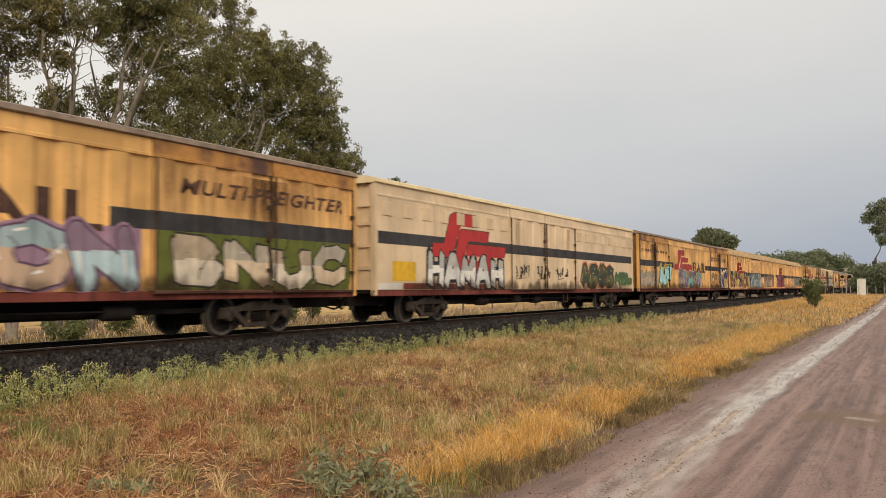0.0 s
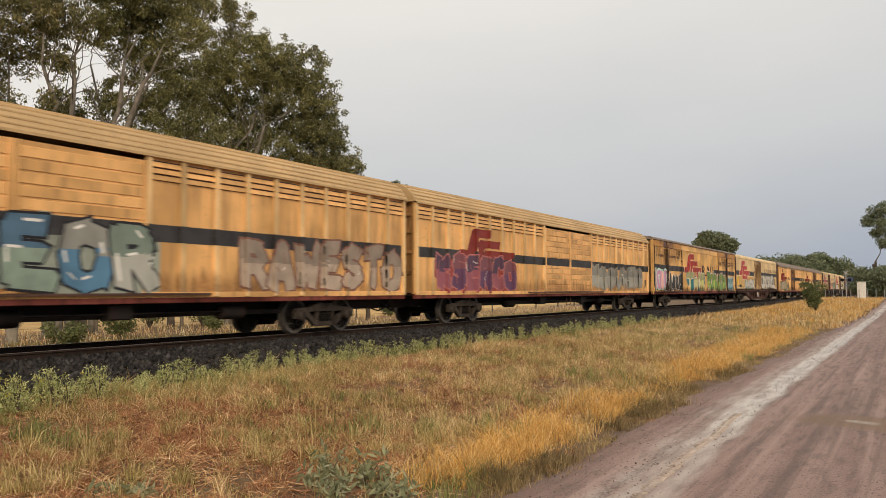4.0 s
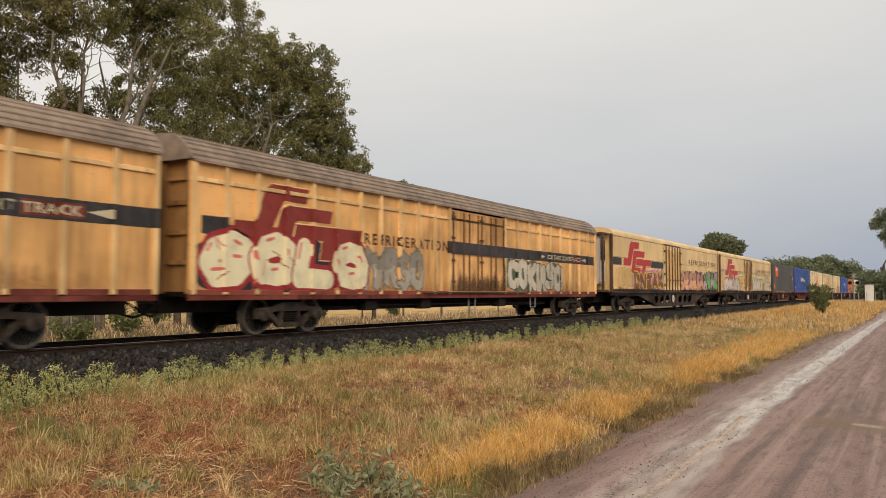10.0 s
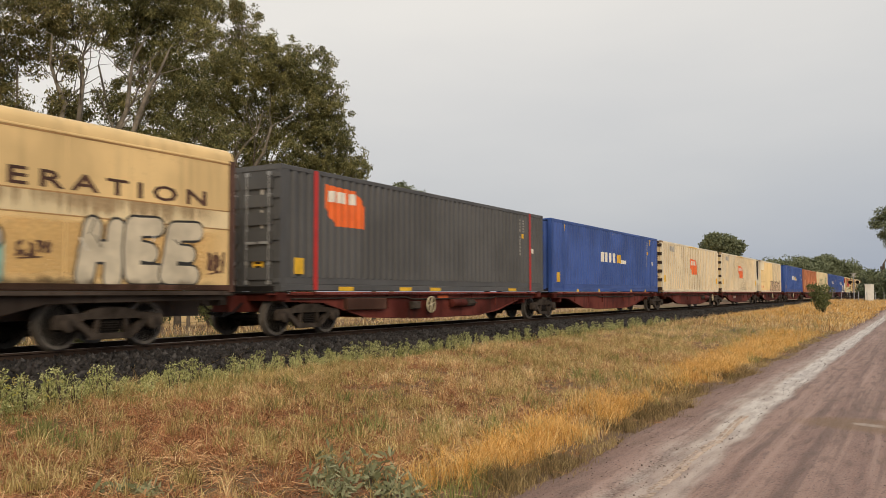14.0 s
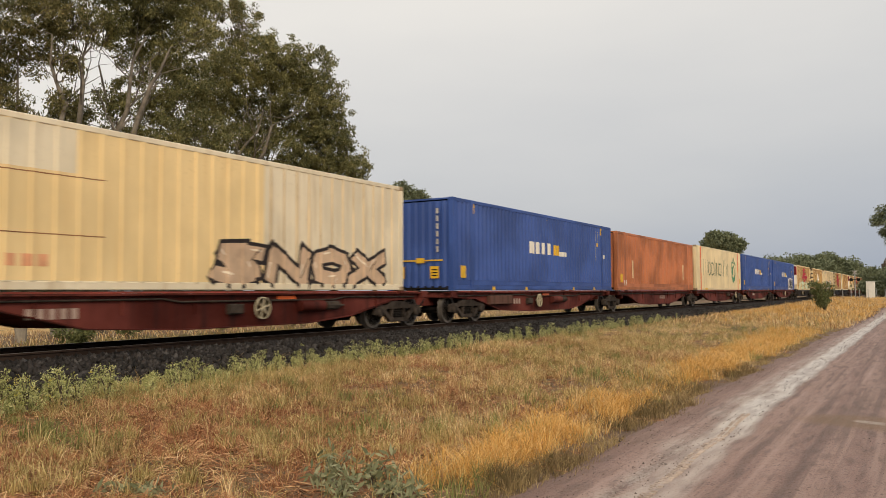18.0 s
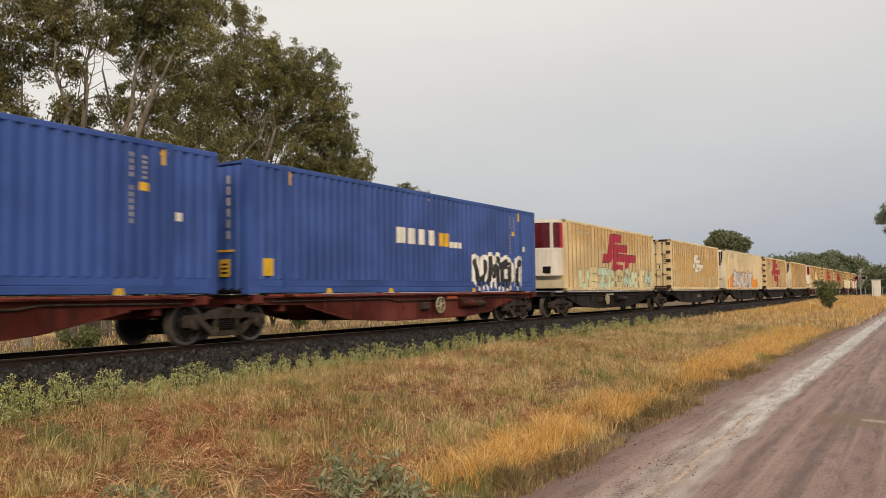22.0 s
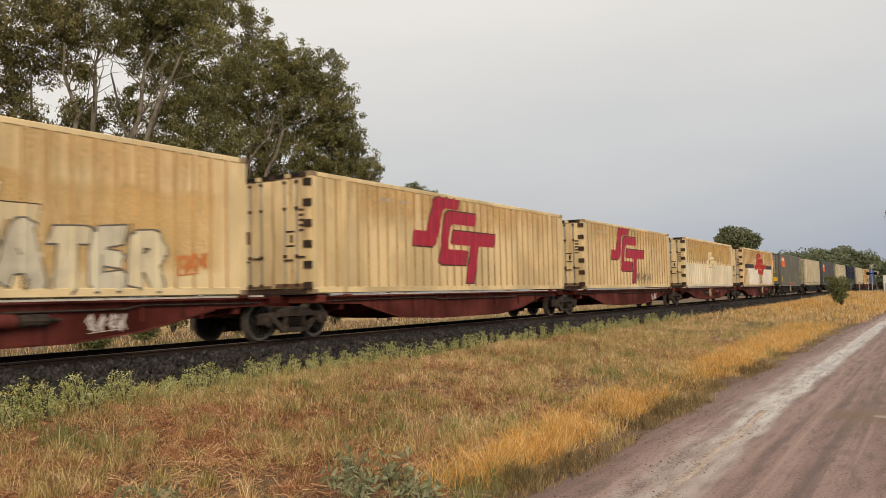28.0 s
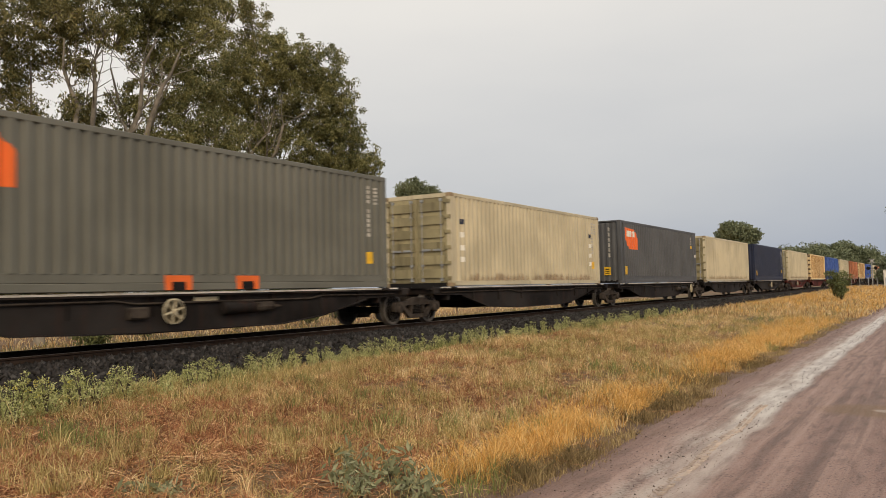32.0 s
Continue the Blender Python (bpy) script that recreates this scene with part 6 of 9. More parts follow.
def rib_van(y, L, name, label, body, roof_mat, n_ribs, door, louvre):
    """Arched-roof van with raised ribs; louvre: louvred vents along the top and boarded doors."""
    th = van_frame(y, L, name, label, M["frame_brown"])
    a, b = -L / 2, L / 2
    eave = 3.60
    d0, d1 = door
    ribs = []
    for p, q in ((a, d0), (d1, b)):
        n = max(1, round((q - p) / (L / n_ribs)))
        ribs += [p + (q - p) * k / n for k in range(1, n)]
    ribs = sorted(ribs + [a + 0.07, b - 0.07, d0 - 0.06, d1 + 0.06])
    prof = ribbed(a, b, ribs, 1.262, 0.067, 0.055)
    rib = {}
    for s in (1, -1):
        for p, q in ((a, d0), (d1, b)):
            part("side_wall", Geo().box(min(s * 1.15, s * 1.195), max(s * 1.15, s * 1.195), p, q, 0.92, eave), body, th)
        rib[s] = Geo().box(min(s * 1.19, s * 1.245), max(s * 1.19, s * 1.262), -0.055, 0.055, 0.90, eave - 0.02, c=0.012).mesh("rib", M["yellow_rib"])
        for k in ribs:
            r = part("rib", rib[s], None, th)
            r.location = (0, k, 0)
        part("waist_rail", Geo().box(min(s * 1.19, s * 1.225), max(s * 1.19, s * 1.225), a, b, 0.88, 1.0, c=0.01), M["grimy_red"] if not louvre else body, th)
        if not louvre:
            part("upper_rail", Geo().box(min(s * 1.19, s * 1.235), max(s * 1.19, s * 1.235), a, b, 3.17, 3.26, c=0.01), M["yellow_rib"], th)
        else:
            for p, q in zip(ribs, ribs[1:]):
                if q - p > 0.5 and not (p < (d0 + d1) / 2 < q):
                    # dark plate paints in the shade behind the slats
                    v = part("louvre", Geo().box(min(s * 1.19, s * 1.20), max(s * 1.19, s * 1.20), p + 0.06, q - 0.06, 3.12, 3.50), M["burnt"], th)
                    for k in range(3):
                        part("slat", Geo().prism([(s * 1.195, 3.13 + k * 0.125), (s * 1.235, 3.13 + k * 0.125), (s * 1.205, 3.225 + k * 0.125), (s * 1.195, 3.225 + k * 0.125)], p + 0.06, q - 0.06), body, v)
        mid = (d0 + d1) / 2
        for p, q in ((d0, mid - 0.01), (mid + 0.01, d1)):
            if louvre:
                w = part("sliding_door", Geo().box(min(s * 1.20, s * 1.25), max(s * 1.20, s * 1.25), p, q, 0.98, 3.46), body, th)
                for k in range(11):
                    part("board", Geo().box(min(s * 1.25, s * 1.265), max(s * 1.25, s * 1.265), p + 0.1, q - 0.1, 1.04 + k * 0.215, 1.04 + k * 0.215 + 0.18, c=0.005), body, w)
                for yy in (p + 0.04, q - 0.04):
                    part("door_stile", Geo().box(min(s * 1.25, s * 1.275), max(s * 1.25, s * 1.275), yy - 0.04, yy + 0.04, 0.98, 3.46), body, w)
            else:
                w = part("insulated_door", Geo().box(min(s * 1.20, s * 1.235), max(s * 1.20, s * 1.235), p, q, 0.98, 3.50), body, th)
                for yy in (p + 0.12, p + 0.42 * (q - p), p + 0.62 * (q - p), q - 0.12):
                    part("lock_bar", Geo().lathe([(1.0, 0.025), (3.45, 0.025)], s * 1.262, yy, 0, "z", 8), M["burnt"], w, "rusty lock bar")
                for zz in (1.25, 1.9, 2.6, 3.25):
                    part("hinge", Geo().box(min(s * 1.235, s * 1.28), max(s * 1.235, s * 1.28), p + 0.02, p + 0.22, zz, zz + 0.07), M["burnt"], w)
        part("door_track", Geo().box(min(s * 1.20, s * 1.29), max(s * 1.20, s * 1.29), d0 - 1.6, d1 + 1.6, 0.93, 0.975), M["burnt"], th)
    for e in (-1, 1):
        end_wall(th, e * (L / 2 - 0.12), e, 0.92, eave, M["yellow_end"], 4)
    arched_roof(th, L, eave, 4.18, roof_mat)
    brake_gear(th, int(y), 5.5, name)
    prof = [(p, q if not (d0 < p < d1) else 1.268) for p, q in prof]
    extra = [(d0 + 0.001, 1.268), (d1 - 0.001, 1.268)]
    prof = sorted(prof + extra)
    dirty(th, prof, a + 0.1, b - 0.1, 1.0, 1.7, "st_rust_up", 0.0014)
    if not louvre:
        dirty(th, prof, d0 - 0.1, d1 + 0.1, 1.0, 3.5, "st_rust", 0.0018)
        dirty(th, prof, d0 - 0.1, d1 + 0.1, 1.0, 1.9, "st_grime", 0.0022)
    return th, prof


def reefer_van(y, L, label, body, frame_mat):
    """Smooth insulated van on a deep fish-belly underframe."""
    th = van_frame(y, L, "refrigerated_van", label, frame_mat, deep=True)
    a, b = -L / 2, L / 2
    d0, d1 = -2.5, 1.15
    prof = [(a, 1.24), (d0 - 0.02, 1.24), (d0 - 0.01, 1.262), (d1 + 0.01, 1.262), (d1 + 0.02, 1.24), (b, 1.24)]
    for s in (1, -1):
        for p, q in ((a, d0 - 0.02), (d1 + 0.02, b)):
            w = part("side_wall", Geo().box(min(s * 1.14, s * 1.24), max(s * 1.14, s * 1.24), p, q, 1.03, 3.66), body, th, "smooth cream side")
            part("cant_rail", Geo().box(min(s * 1.2, s * 1.252), max(s * 1.2, s * 1.252), p, q, 3.655, 3.70, c=0.01), body, w)
            part("sill_strip", Geo().box(min(s * 1.2, s * 1.25), max(s * 1.2, s * 1.25), p, q, 1.028, 1.14, c=0.008), M["frame_brown"], w)
            for zz in (2.285, 2.665):
                part("waist_seam", Geo().box(min(s * 1.238, s * 1.2425), max(s * 1.238, s * 1.2425), p, q, zz - 0.011, zz + 0.011), M["groove"], w, "grimy seam")
            part("cant_seam", Geo().box(min(s * 1.238, s * 1.2465), max(s * 1.238, s * 1.2465), p, q, 3.632, 3.652), M["groove"], w, "grimy seam")
            n = max(2, round((q - p) / 1.35))
            for k in range(1, n):
                yy = p + (q - p) * k / n
                part("panel_joint", Geo().box(min(s * 1.238, s * 1.2412), max(s * 1.238, s * 1.2412), yy - 0.012, yy + 0.012, 1.14, 3.65), body, w)
        mid = d0 + 1.9
        part("door_frame", Geo().box(min(s * 1.16, s * 1.235), max(s * 1.16, s * 1.235), d0 - 0.02, d1 + 0.02, 1.03, 3.68), M["burnt"], th, "rusty door frame")
        for p, q in ((d0 + 0.03, mid - 0.02), (mid + 0.02, d1 - 0.03)):
            w = part("insulated_door", Geo().box(min(s * 1.236, s * 1.262), max(s * 1.236, s * 1.262), p, q, 1.10, 3.60, c=0.01), body, th)
            for yy in (p + 0.30, (p + q) / 2, q - 0.25):
                part("lock_bar", Geo().lathe([(1.1, 0.028), (3.58, 0.028)], s * 1.292, yy, 0, "z", 8), M["burnt"], w, "rusty lock bar")
                part("lock_handle", Geo().box(min(s * 1.28, s * 1.33), max(s * 1.28, s * 1.33), yy - 0.03, yy + 0.28, 1.66, 1.71), M["burnt"], w)
            for zz in (1.35, 1.95, 2.6, 3.25):
                part("hinge", Geo().box(min(s * 1.262, s * 1.31), max(s * 1.262, s * 1.31), (p - 0.06) if p < mid - 1 else q - 0.12, (p + 0.12) if p < mid - 1 else q + 0.06, zz, zz + 0.10), M["burnt"], w)
    for e in (-1, 1):
        w = part("end_wall", Geo().box(-1.2, 1.2, min(e * b, e * (b - 0.08)), max(e * b, e * (b - 0.08)), 1.03, 3.70), body, th)
        part("end_frame", Geo().box(1.14, 1.262, min(e * (b - 0.10), e * (b + 0.05)), max(e * (b - 0.10), e * (b + 0.05)), 1.0, 3.72), M["burnt"], w)
    g = Geo().prism([(-1.24, 3.70), (1.24, 3.70), (1.235, 3.80), (1.19, 3.89), (1.08, 3.965), (0.7, 4.04), (-0.7, 4.04), (-1.08, 3.965), (-1.19, 3.89), (-1.235, 3.80)], a, b)
    part("roof", g, body, th, "smooth rounded roof", smooth=True)
    for p, q in ((a + 0.1, d0 - 0.06), (d1 + 0.06, b - 0.1)):
        dirty(th, prof, p, q, 1.15, 2.27, "st_orange", 0.0010)
        dirty(th, prof, p, q, 1.04, 1.36, "st_grime", 0.0208)
    dirty(th, prof, d0 + 0.05, d1 - 0.05, 1.12, 3.58, "st_orange", 0.0012)
    for yy in (d0 + 0.35, d0 + 0.95, d0 + 1.62, d0 + 2.3, d0 + 2.85, d0 + 3.4):
        dirty(th, prof, yy - 0.10, yy + 0.10, 1.12, 3.58, "st_rust" if yy < d0 + 2 else "st_black", 0.0016)
    return th, prof


def cooling_end(th, y_e, mat):
    """A cooling plant in the recess at a van's leading end."""
    g = Geo().box(-0.95, 0.95, y_e - 0.75, y_e, 1.35, 3.55, c=0.12)
    u = part("cooling_unit", g, mat, th, "cooling plant at the van's end")
    for k in range(9):
        part("grille_slat", Geo().box(-0.8, 0.8, y_e - 0.80, y_e - 0.752, 2.45 + k * 0.115, 2.50 + k * 0.115), M["black"], u)
    part("side_grille", Geo().box(0.951, 0.97, y_e - 0.65, y_e - 0.08, 2.45, 3.40), M["black"], u)
    part("platform", Geo().box(-1.1, 1.1, y_e - 0.95, y_e, 1.0, 1.10), M["frame_brown"], th)
    part("canopy", Geo().box(-1.15, 1.2, y_e - 0.95, y_e, 3.62, 3.72, c=0.02), M["burnt"], th)
    part("canopy_post", Geo().box(1.10, 1.20, y_e - 0.95, y_e - 0.85, 1.1, 3.62), M["burnt"], th)


# ---- the consist ----
def stripe(th, prof, y0, y1, z0, z1, mat=None):
    decal("stripe", th, [rect(y0, y1, z0, z1)], prof, mat or M["stripe"], 0.0035, "black waist stripe")


def dirty(th, prof, y0, y1, z0, z1, mat, off=0.0022):
    """A film of dirt on a wall."""
    words = {"st_rust": "soft brown rust runs", "st_rust_up": "brown rust splashes", "st_drip": "thin brown drips", "st_black": "dark grease runs", "st_grime": "brown grime splashed up the side", "st_ochre": "ochre weather stain", "st_orange": "orange weather stain", "st_pale": "chalky worn paint"}
    return decal("stain", th, [rect(y0, y1, z0, z1)], prof, M[mat], off, words[mat])


def scorch(th, prof, y0, y1, z0, z1, off=0.0024):
    """Dark grease and rust running down from the top of a door joint."""
    dirty(th, prof, y0, y1, z0, z1, "st_rust", off)
    mid = (y0 + y1) / 2
    dirty(th, prof, mid - 0.45, mid + 0.35, z0 + 0.2, z1, "st_black", off + 0.0006)


def consist():
    W, K = (0.76, 0.74, 0.70), (0.02, 0.02, 0.025)
    # ochre high vans
    mf = [(-11.7, -8.75), (-8.65, -5.75), (5.35, 8.55), (8.65, 11.6)]
    th, pr = big_van(4.95, 23.5, "bogie_van", "ochre high-capacity van with dark stripe and mauve graffiti", M["yellow"], M["yellow_door"], M["roof"], mf)
    stripe(th, pr, 4.4, 11.6, 2.12, 2.48)
    lettering(th, "MULTI-FREIGHTER", pr, 6.0, 11.2, 2.87, 3.19, M["dark_dec"], 0.1)
    lettering(th, "RAIL", pr, 0.7, 4.3, 2.02, 2.70, M["dark_dec"])
    scorch(th, pr, 7.6, 9.2, 1.2, 3.4)
    graffiti(th, pr, 0.9, 5.0, 0.95, 2.22, ((0.36, 0.24, 0.34), (0.50, 0.36, 0.26), (0.44, 0.58, 0.64)), (0.10, 0.055, 0.10), (0.30, 0.19, 0.27), (0.30, 0.19, 0.27), "CON", 5, 0.15, W, 0.04, bubble=True)
    decal("sprayed_ground", th, [rect(5.45, 11.5, 0.97, 2.17)], pr, spray((0.13, 0.15, 0.03)), 0.0022, "olive sprayed ground")
    graffiti(th, pr, 5.75, 11.4, 0.97, 2.07, ((0.72, 0.64, 0.52), (0.70, 0.56, 0.40)), (0.035, 0.035, 0.025), None, (0.13, 0.15, 0.03), "BNUC", 8, 0.15, None, 0.04)
    th, pr = big_van(28.99, 22.88, "bogie_van", "pale cream high van with small pressed panels and black stripe", M["cream_van"], M["cream_van"], M["cream_lt"], [(-3.1, 0.0), (0.1, 3.25)], True)
    stripe(th, pr, -11.3, 11.2, 2.21, 2.55)
    emblem(th, pr, -8.5, -3.5, 1.5, 3.35, M["logo"], M["dark_dec"])
    for q0, q1, mm in ((-11.3, -10.1, "white_dec"), (-10.05, -5.0, "grimy_red")):
        decal("base_strip", th, [rect(q0, q1, 0.965, 1.14)], pr, M[mm])
    graffiti(th, pr, -8.8, -3.7, 0.95, 2.15, (W, (0.65, 0.65, 0.63)), K, K, None, "HAMAH", 11, 0.12)
    decal("yellow_panel", th, [rect(-10.6, -9.4, 1.2, 1.75)], pr, M["yellow_sign"])
    graffiti(th, pr, 3.9, 8.3, 0.95, 2.05, ((0.05, 0.07, 0.04), (0.12, 0.12, 0.05)), (0.03, 0.03, 0.025), (0.60, 0.20, 0.07), (0.66, 0.56, 0.42), "ABCS", 21, 0.19, (0.45, 0.40, 0.12))
    graffiti(th, pr, 8.5, 11.1, 1.1, 1.75, ((0.10, 0.19, 0.06),), (0.06, 0.12, 0.04), None, (0.62, 0.54, 0.42), "HEL", 23, 0.2, bubble=True)
    tags(th, pr, -2.8, 2.9, 1.25, 2.05, (0.05, 0.04, 0.04), 3, 3, 0.026)
    th, pr = big_van(53.2, 23.46, "bogie_van", "ochre high-capacity van with rusty plug doors and graffiti", M["yellow"], M["yellow_door"], M["roof"], mf)
    stripe(th, pr, -11.6, -4.6, 2.17, 2.49)
    stripe(th, pr, 3.9, 11.5, 2.17, 2.49)
    bars(th, pr, -11.2, -5.9, 2.95, 3.09, M["dark_dec"], 21, 0.42)
    emblem(th, pr, -4.4, 0.17, 1.66, 3.33, M["logo_old"], M["cream_lt"])
    lettering(th, "RAIL", pr, 0.45, 4.0, 1.98, 2.64, M["dark_dec"])
    lettering(th, "MULTI-FREIGHTER", pr, 5.7, 11.2, 2.85, 3.15, M["dark_dec"], 0.1)
    scorch(th, pr, -9.6, -7.8, 1.1, 3.4)
    scorch(th, pr, 7.7, 9.3, 1.0, 3.4)
    graffiti(th, pr, -11.5, -8.0, 1.0, 2.0, ((0.40, 0.33, 0.24), (0.46, 0.40, 0.33)), (0.25, 0.20, 0.16), None, None, "RSMUS", 31, 0.17)
    graffiti(th, pr, -7.7, -5.0, 1.0, 2.25, ((0.38, 0.66, 0.70),), (0.03, 0.035, 0.04), (0.50, 0.42, 0.07), None, "NF", 33, 0.17, None, 0.06, two_tone=False)
    graffiti(th, pr, -3.3, 2.6, 0.96, 2.15, ((0.24, 0.19, 0.15), (0.17, 0.14, 0.28), (0.16, 0.42, 0.34)), (0.62, 0.52, 0.40), (0.16, 0.075, 0.06), (0.16, 0.075, 0.06), "MUSOC", 35, 0.15, None, 0.035, bubble=True)
    graffiti(th, pr, 5.9, 8.5, 1.0, 2.0, ((0.50, 0.27, 0.10),), (0.22, 0.12, 0.08), None, None, "OSA", 36, 0.14)
    graffiti(th, pr, 9.0, 11.4, 0.98, 2.3, ((0.07, 0.05, 0.22), (0.62, 0.35, 0.06)), W, W, None, "WG", 38, 0.2, (0.05, 0.30, 0.28), bubble=True)
    # louvred vans
    th, pr = rib_van(77.5, 23.49, "louvred_van", "ochre louvred van with boarded sliding doors and graffiti", M["yellow_ref"], M["roof_tan"], 26, (-2.35, 2.85), True)
    stripe(th, pr, -11.6, 11.6, 1.95, 2.28)
    emblem(th, pr, -9.2, -5.2, 1.7, 3.05, M["logo_dull"])
    graffiti(th, pr, -11.6, -3.6, 0.94, 2.25, ((0.16, 0.075, 0.06), (0.20, 0.09, 0.07), (0.50, 0.42, 0.10)), (0.58, 0.46, 0.26), None, (0.115, 0.05, 0.042), "YARKSXY", 41, 0.11, (0.66, 0.58, 0.40), 0.04)
    graffiti(th, pr, -3.1, 3.1, 0.95, 2.3, ((0.26, 0.34, 0.28), (0.10, 0.22, 0.35), (0.40, 0.40, 0.36)), K, None, (0.30, 0.33, 0.28), "DMSEOR", 43, 0.13, W)
    graffiti(th, pr, 5.3, 11.5, 0.95, 2.25, ((0.48, 0.38, 0.30),), (0.24, 0.12, 0.09), None, None, "RAWESTO", 45, 0.12)
    th, pr = rib_van(101.6, 23.6, "louvred_van", "ochre louvred van with grey block graffiti", M["yellow_ref"], M["roof_tan"], 26, (-2.35, 2.85), True)
    stripe(th, pr, -11.6, 11.7, 2.0, 2.30)
    emblem(th, pr, -9.2, -5.2, 1.7, 3.05, M["logo_dull"])
    graffiti(th, pr, -10.6, -5.0, 0.95, 2.2, ((0.30, 0.10, 0.13), (0.13, 0.06, 0.12)), (0.45, 0.17, 0.16), None, (0.30, 0.06, 0.05), "KSERCO", 51, 0.15)
    graffiti(th, pr, 2.8, 10.7, 1.05, 2.2, ((0.36, 0.35, 0.31),), (0.30, 0.28, 0.24), None, None, "KOSUNEO", 53, 0.19, bubble=True)
    tags(th, pr, 11.0, 11.6, 1.1, 1.7, (0.10, 0.06, 0.03), 1, 8, 0.03)
    th, pr = big_van(126.3, 23.9, "bogie_van", "ochre high-capacity van with pink bubble graffiti", M["yellow"], M["yellow_door"], M["roof"], [(-11.8, -9.1), (-8.95, -5.6), (5.1, 8.2), (8.35, 11.7)])
    stripe(th, pr, -11.8, -4.75, 2.16, 2.48)
    stripe(th, pr, 3.9, 11.6, 2.16, 2.48)
    bars(th, pr, -11.4, -6.2, 2.93, 3.07, M["dark_dec"], 21, 0.42)
    emblem(th, pr, -4.73, -0.03, 1.72, 3.36, M["logo_old"], M["cream_lt"])
    lettering(th, "RAIL", pr, 0.15, 4.2, 1.99, 2.69, M["dark_dec"])
    lettering(th, "MULTI-FREIGHTER", pr, 5.5, 11.2, 2.82, 3.15, M["dark_dec"], 0.1)
    scorch(th, pr, -9.9, -8.2, 1.0, 3.4)
    scorch(th, pr, -6.9, -5.4, 2.3, 3.45)
    scorch(th, pr, 7.4, 8.9, 1.0, 3.4)
    graffiti(th, pr, -11.8, -9.2, 1.05, 2.25, ((0.70, 0.38, 0.38), (0.52, 0.26, 0.42)), (0.40, 0.62, 0.54), (0.46, 0.66, 0.58), K, "IOBU", 61, 0.19, bubble=True, two_tone=False)
    graffiti(th, pr, -9.6, -5.4, 0.98, 2.1, ((0.035, 0.035, 0.035), (0.06, 0.06, 0.055)), W, None, None, "ZAKUS", 63, 0.16, None, 0.035)
    graffiti(th, pr, -4.3, 0.9, 0.98, 2.25, ((0.56, 0.54, 0.22), (0.50, 0.50, 0.24)), (0.70, 0.60, 0.50), None, (0.035, 0.17, 0.20), "TWE", 65, 0.15, None, 0.05)
    graffiti(th, pr, 1.8, 4.9, 0.98, 2.25, ((0.33, 0.42, 0.10), (0.20, 0.36, 0.10)), (0.05, 0.10, 0.03), (0.66, 0.55, 0.48), None, "RONG", 67, 0.17)
    graffiti(th, pr, 5.0, 8.0, 0.98, 2.25, ((0.36, 0.46, 0.12), (0.22, 0.40, 0.14)), (0.10, 0.16, 0.05), (0.68, 0.50, 0.44), None, "BOGO", 69, 0.17)
    graffiti(th, pr, 8.3, 10.6, 1.0, 2.0, ((0.24, 0.46, 0.55), (0.30, 0.52, 0.58)), (0.06, 0.20, 0.26), (0.60, 0.58, 0.52), (0.25, 0.45, 0.52), "KOLK", 71, 0.13)
    # smooth refrigerated vans
    th, pr = reefer_van(149.65, 22.46, "smooth cream refrigerated van with silver graffiti", M["cream"], M["frame_brown"])
    stripe(th, pr, -11.15, -9.75, 2.29, 2.63)
    stripe(th, pr, -4.9, -2.6, 2.29, 2.63)
    stripe(th, pr, 1.2, 11.1, 2.36, 2.66)
    emblem(th, pr, -9.66, -4.99, 1.88, 3.51, M["logo"], M["cream_lt"])
    lettering(th, "REFRIGERATION", pr, 3.2, 10.8, 2.72, 3.02, M["dark_dec"], 0.0, 1.35)
    graffiti(th, pr, -7.2, -2.7, 1.1, 2.0, ((0.56, 0.53, 0.48),), (0.10, 0.04, 0.04), None, (0.10, 0.36, 0.28), "AMOK", 81, 0.17, None, 0.03, bubble=True, two_tone=False)
    graffiti(th, pr, 1.1, 9.7, 1.08, 2.55, ((0.60, 0.56, 0.50),), (0.025, 0.022, 0.022), None, (0.16, 0.16, 0.10), "LDUSOEL", 83, 0.125, (0.78, 0.74, 0.68), 0.075, bubble=True, two_tone=False)
    decal("yellow_panel", th, [rect(-10.9, -10.0, 1.45, 2.05)], pr, M["yellow_sign"])
    decal("notice_panel", th, [rect(-9.7, -8.8, 1.3, 1.48)], pr, M["black"])
    # ribbed refrigerated vans
    for yc, L, sd in ((174.5, 22.6, 1), (198.07, 22.98, 2)):
        th, pr = rib_van(yc, L, "refrigerated_van", "ochre ribbed refrigerated van with arched grey roof and graffiti", M["yellow_ref"], M["roof"], 24, (-2.3 if sd == 1 else -1.3, 1.45 if sd == 1 else 2.4), False)
        stripe(th, pr, -11.2, -10.5, 2.13, 2.50)
        stripe(th, pr, -1.45, 11.3, 2.15, 2.52)
        emblem(th, pr, -10.36, -5.9, 1.72, 3.36, M["logo_dull"], M["yellow_rib"])
        lettering(th, "REFRIGERATION", pr, -5.7, -1.4, 2.2, 2.5, M["dark_dec"], 0.0, 1.2)
        decal("slogan_panel", th, [rect(8.6, 9.75, 2.20, 2.46)], pr, M["grimy_red"], 0.0045)
        lettering(th, "ON THE RIGHT TRACK", pr, 6.2, 9.7, 2.24, 2.42, M["tan"])
        for q, s in ((5.7, 1), (10.1, -1)):
            decal("arrow_mark", th, [[(q - 0.2 * s, 2.24), (q + 0.3 * s, 2.33), (q - 0.2 * s, 2.42)]], pr, M["tan"], 0.0048)
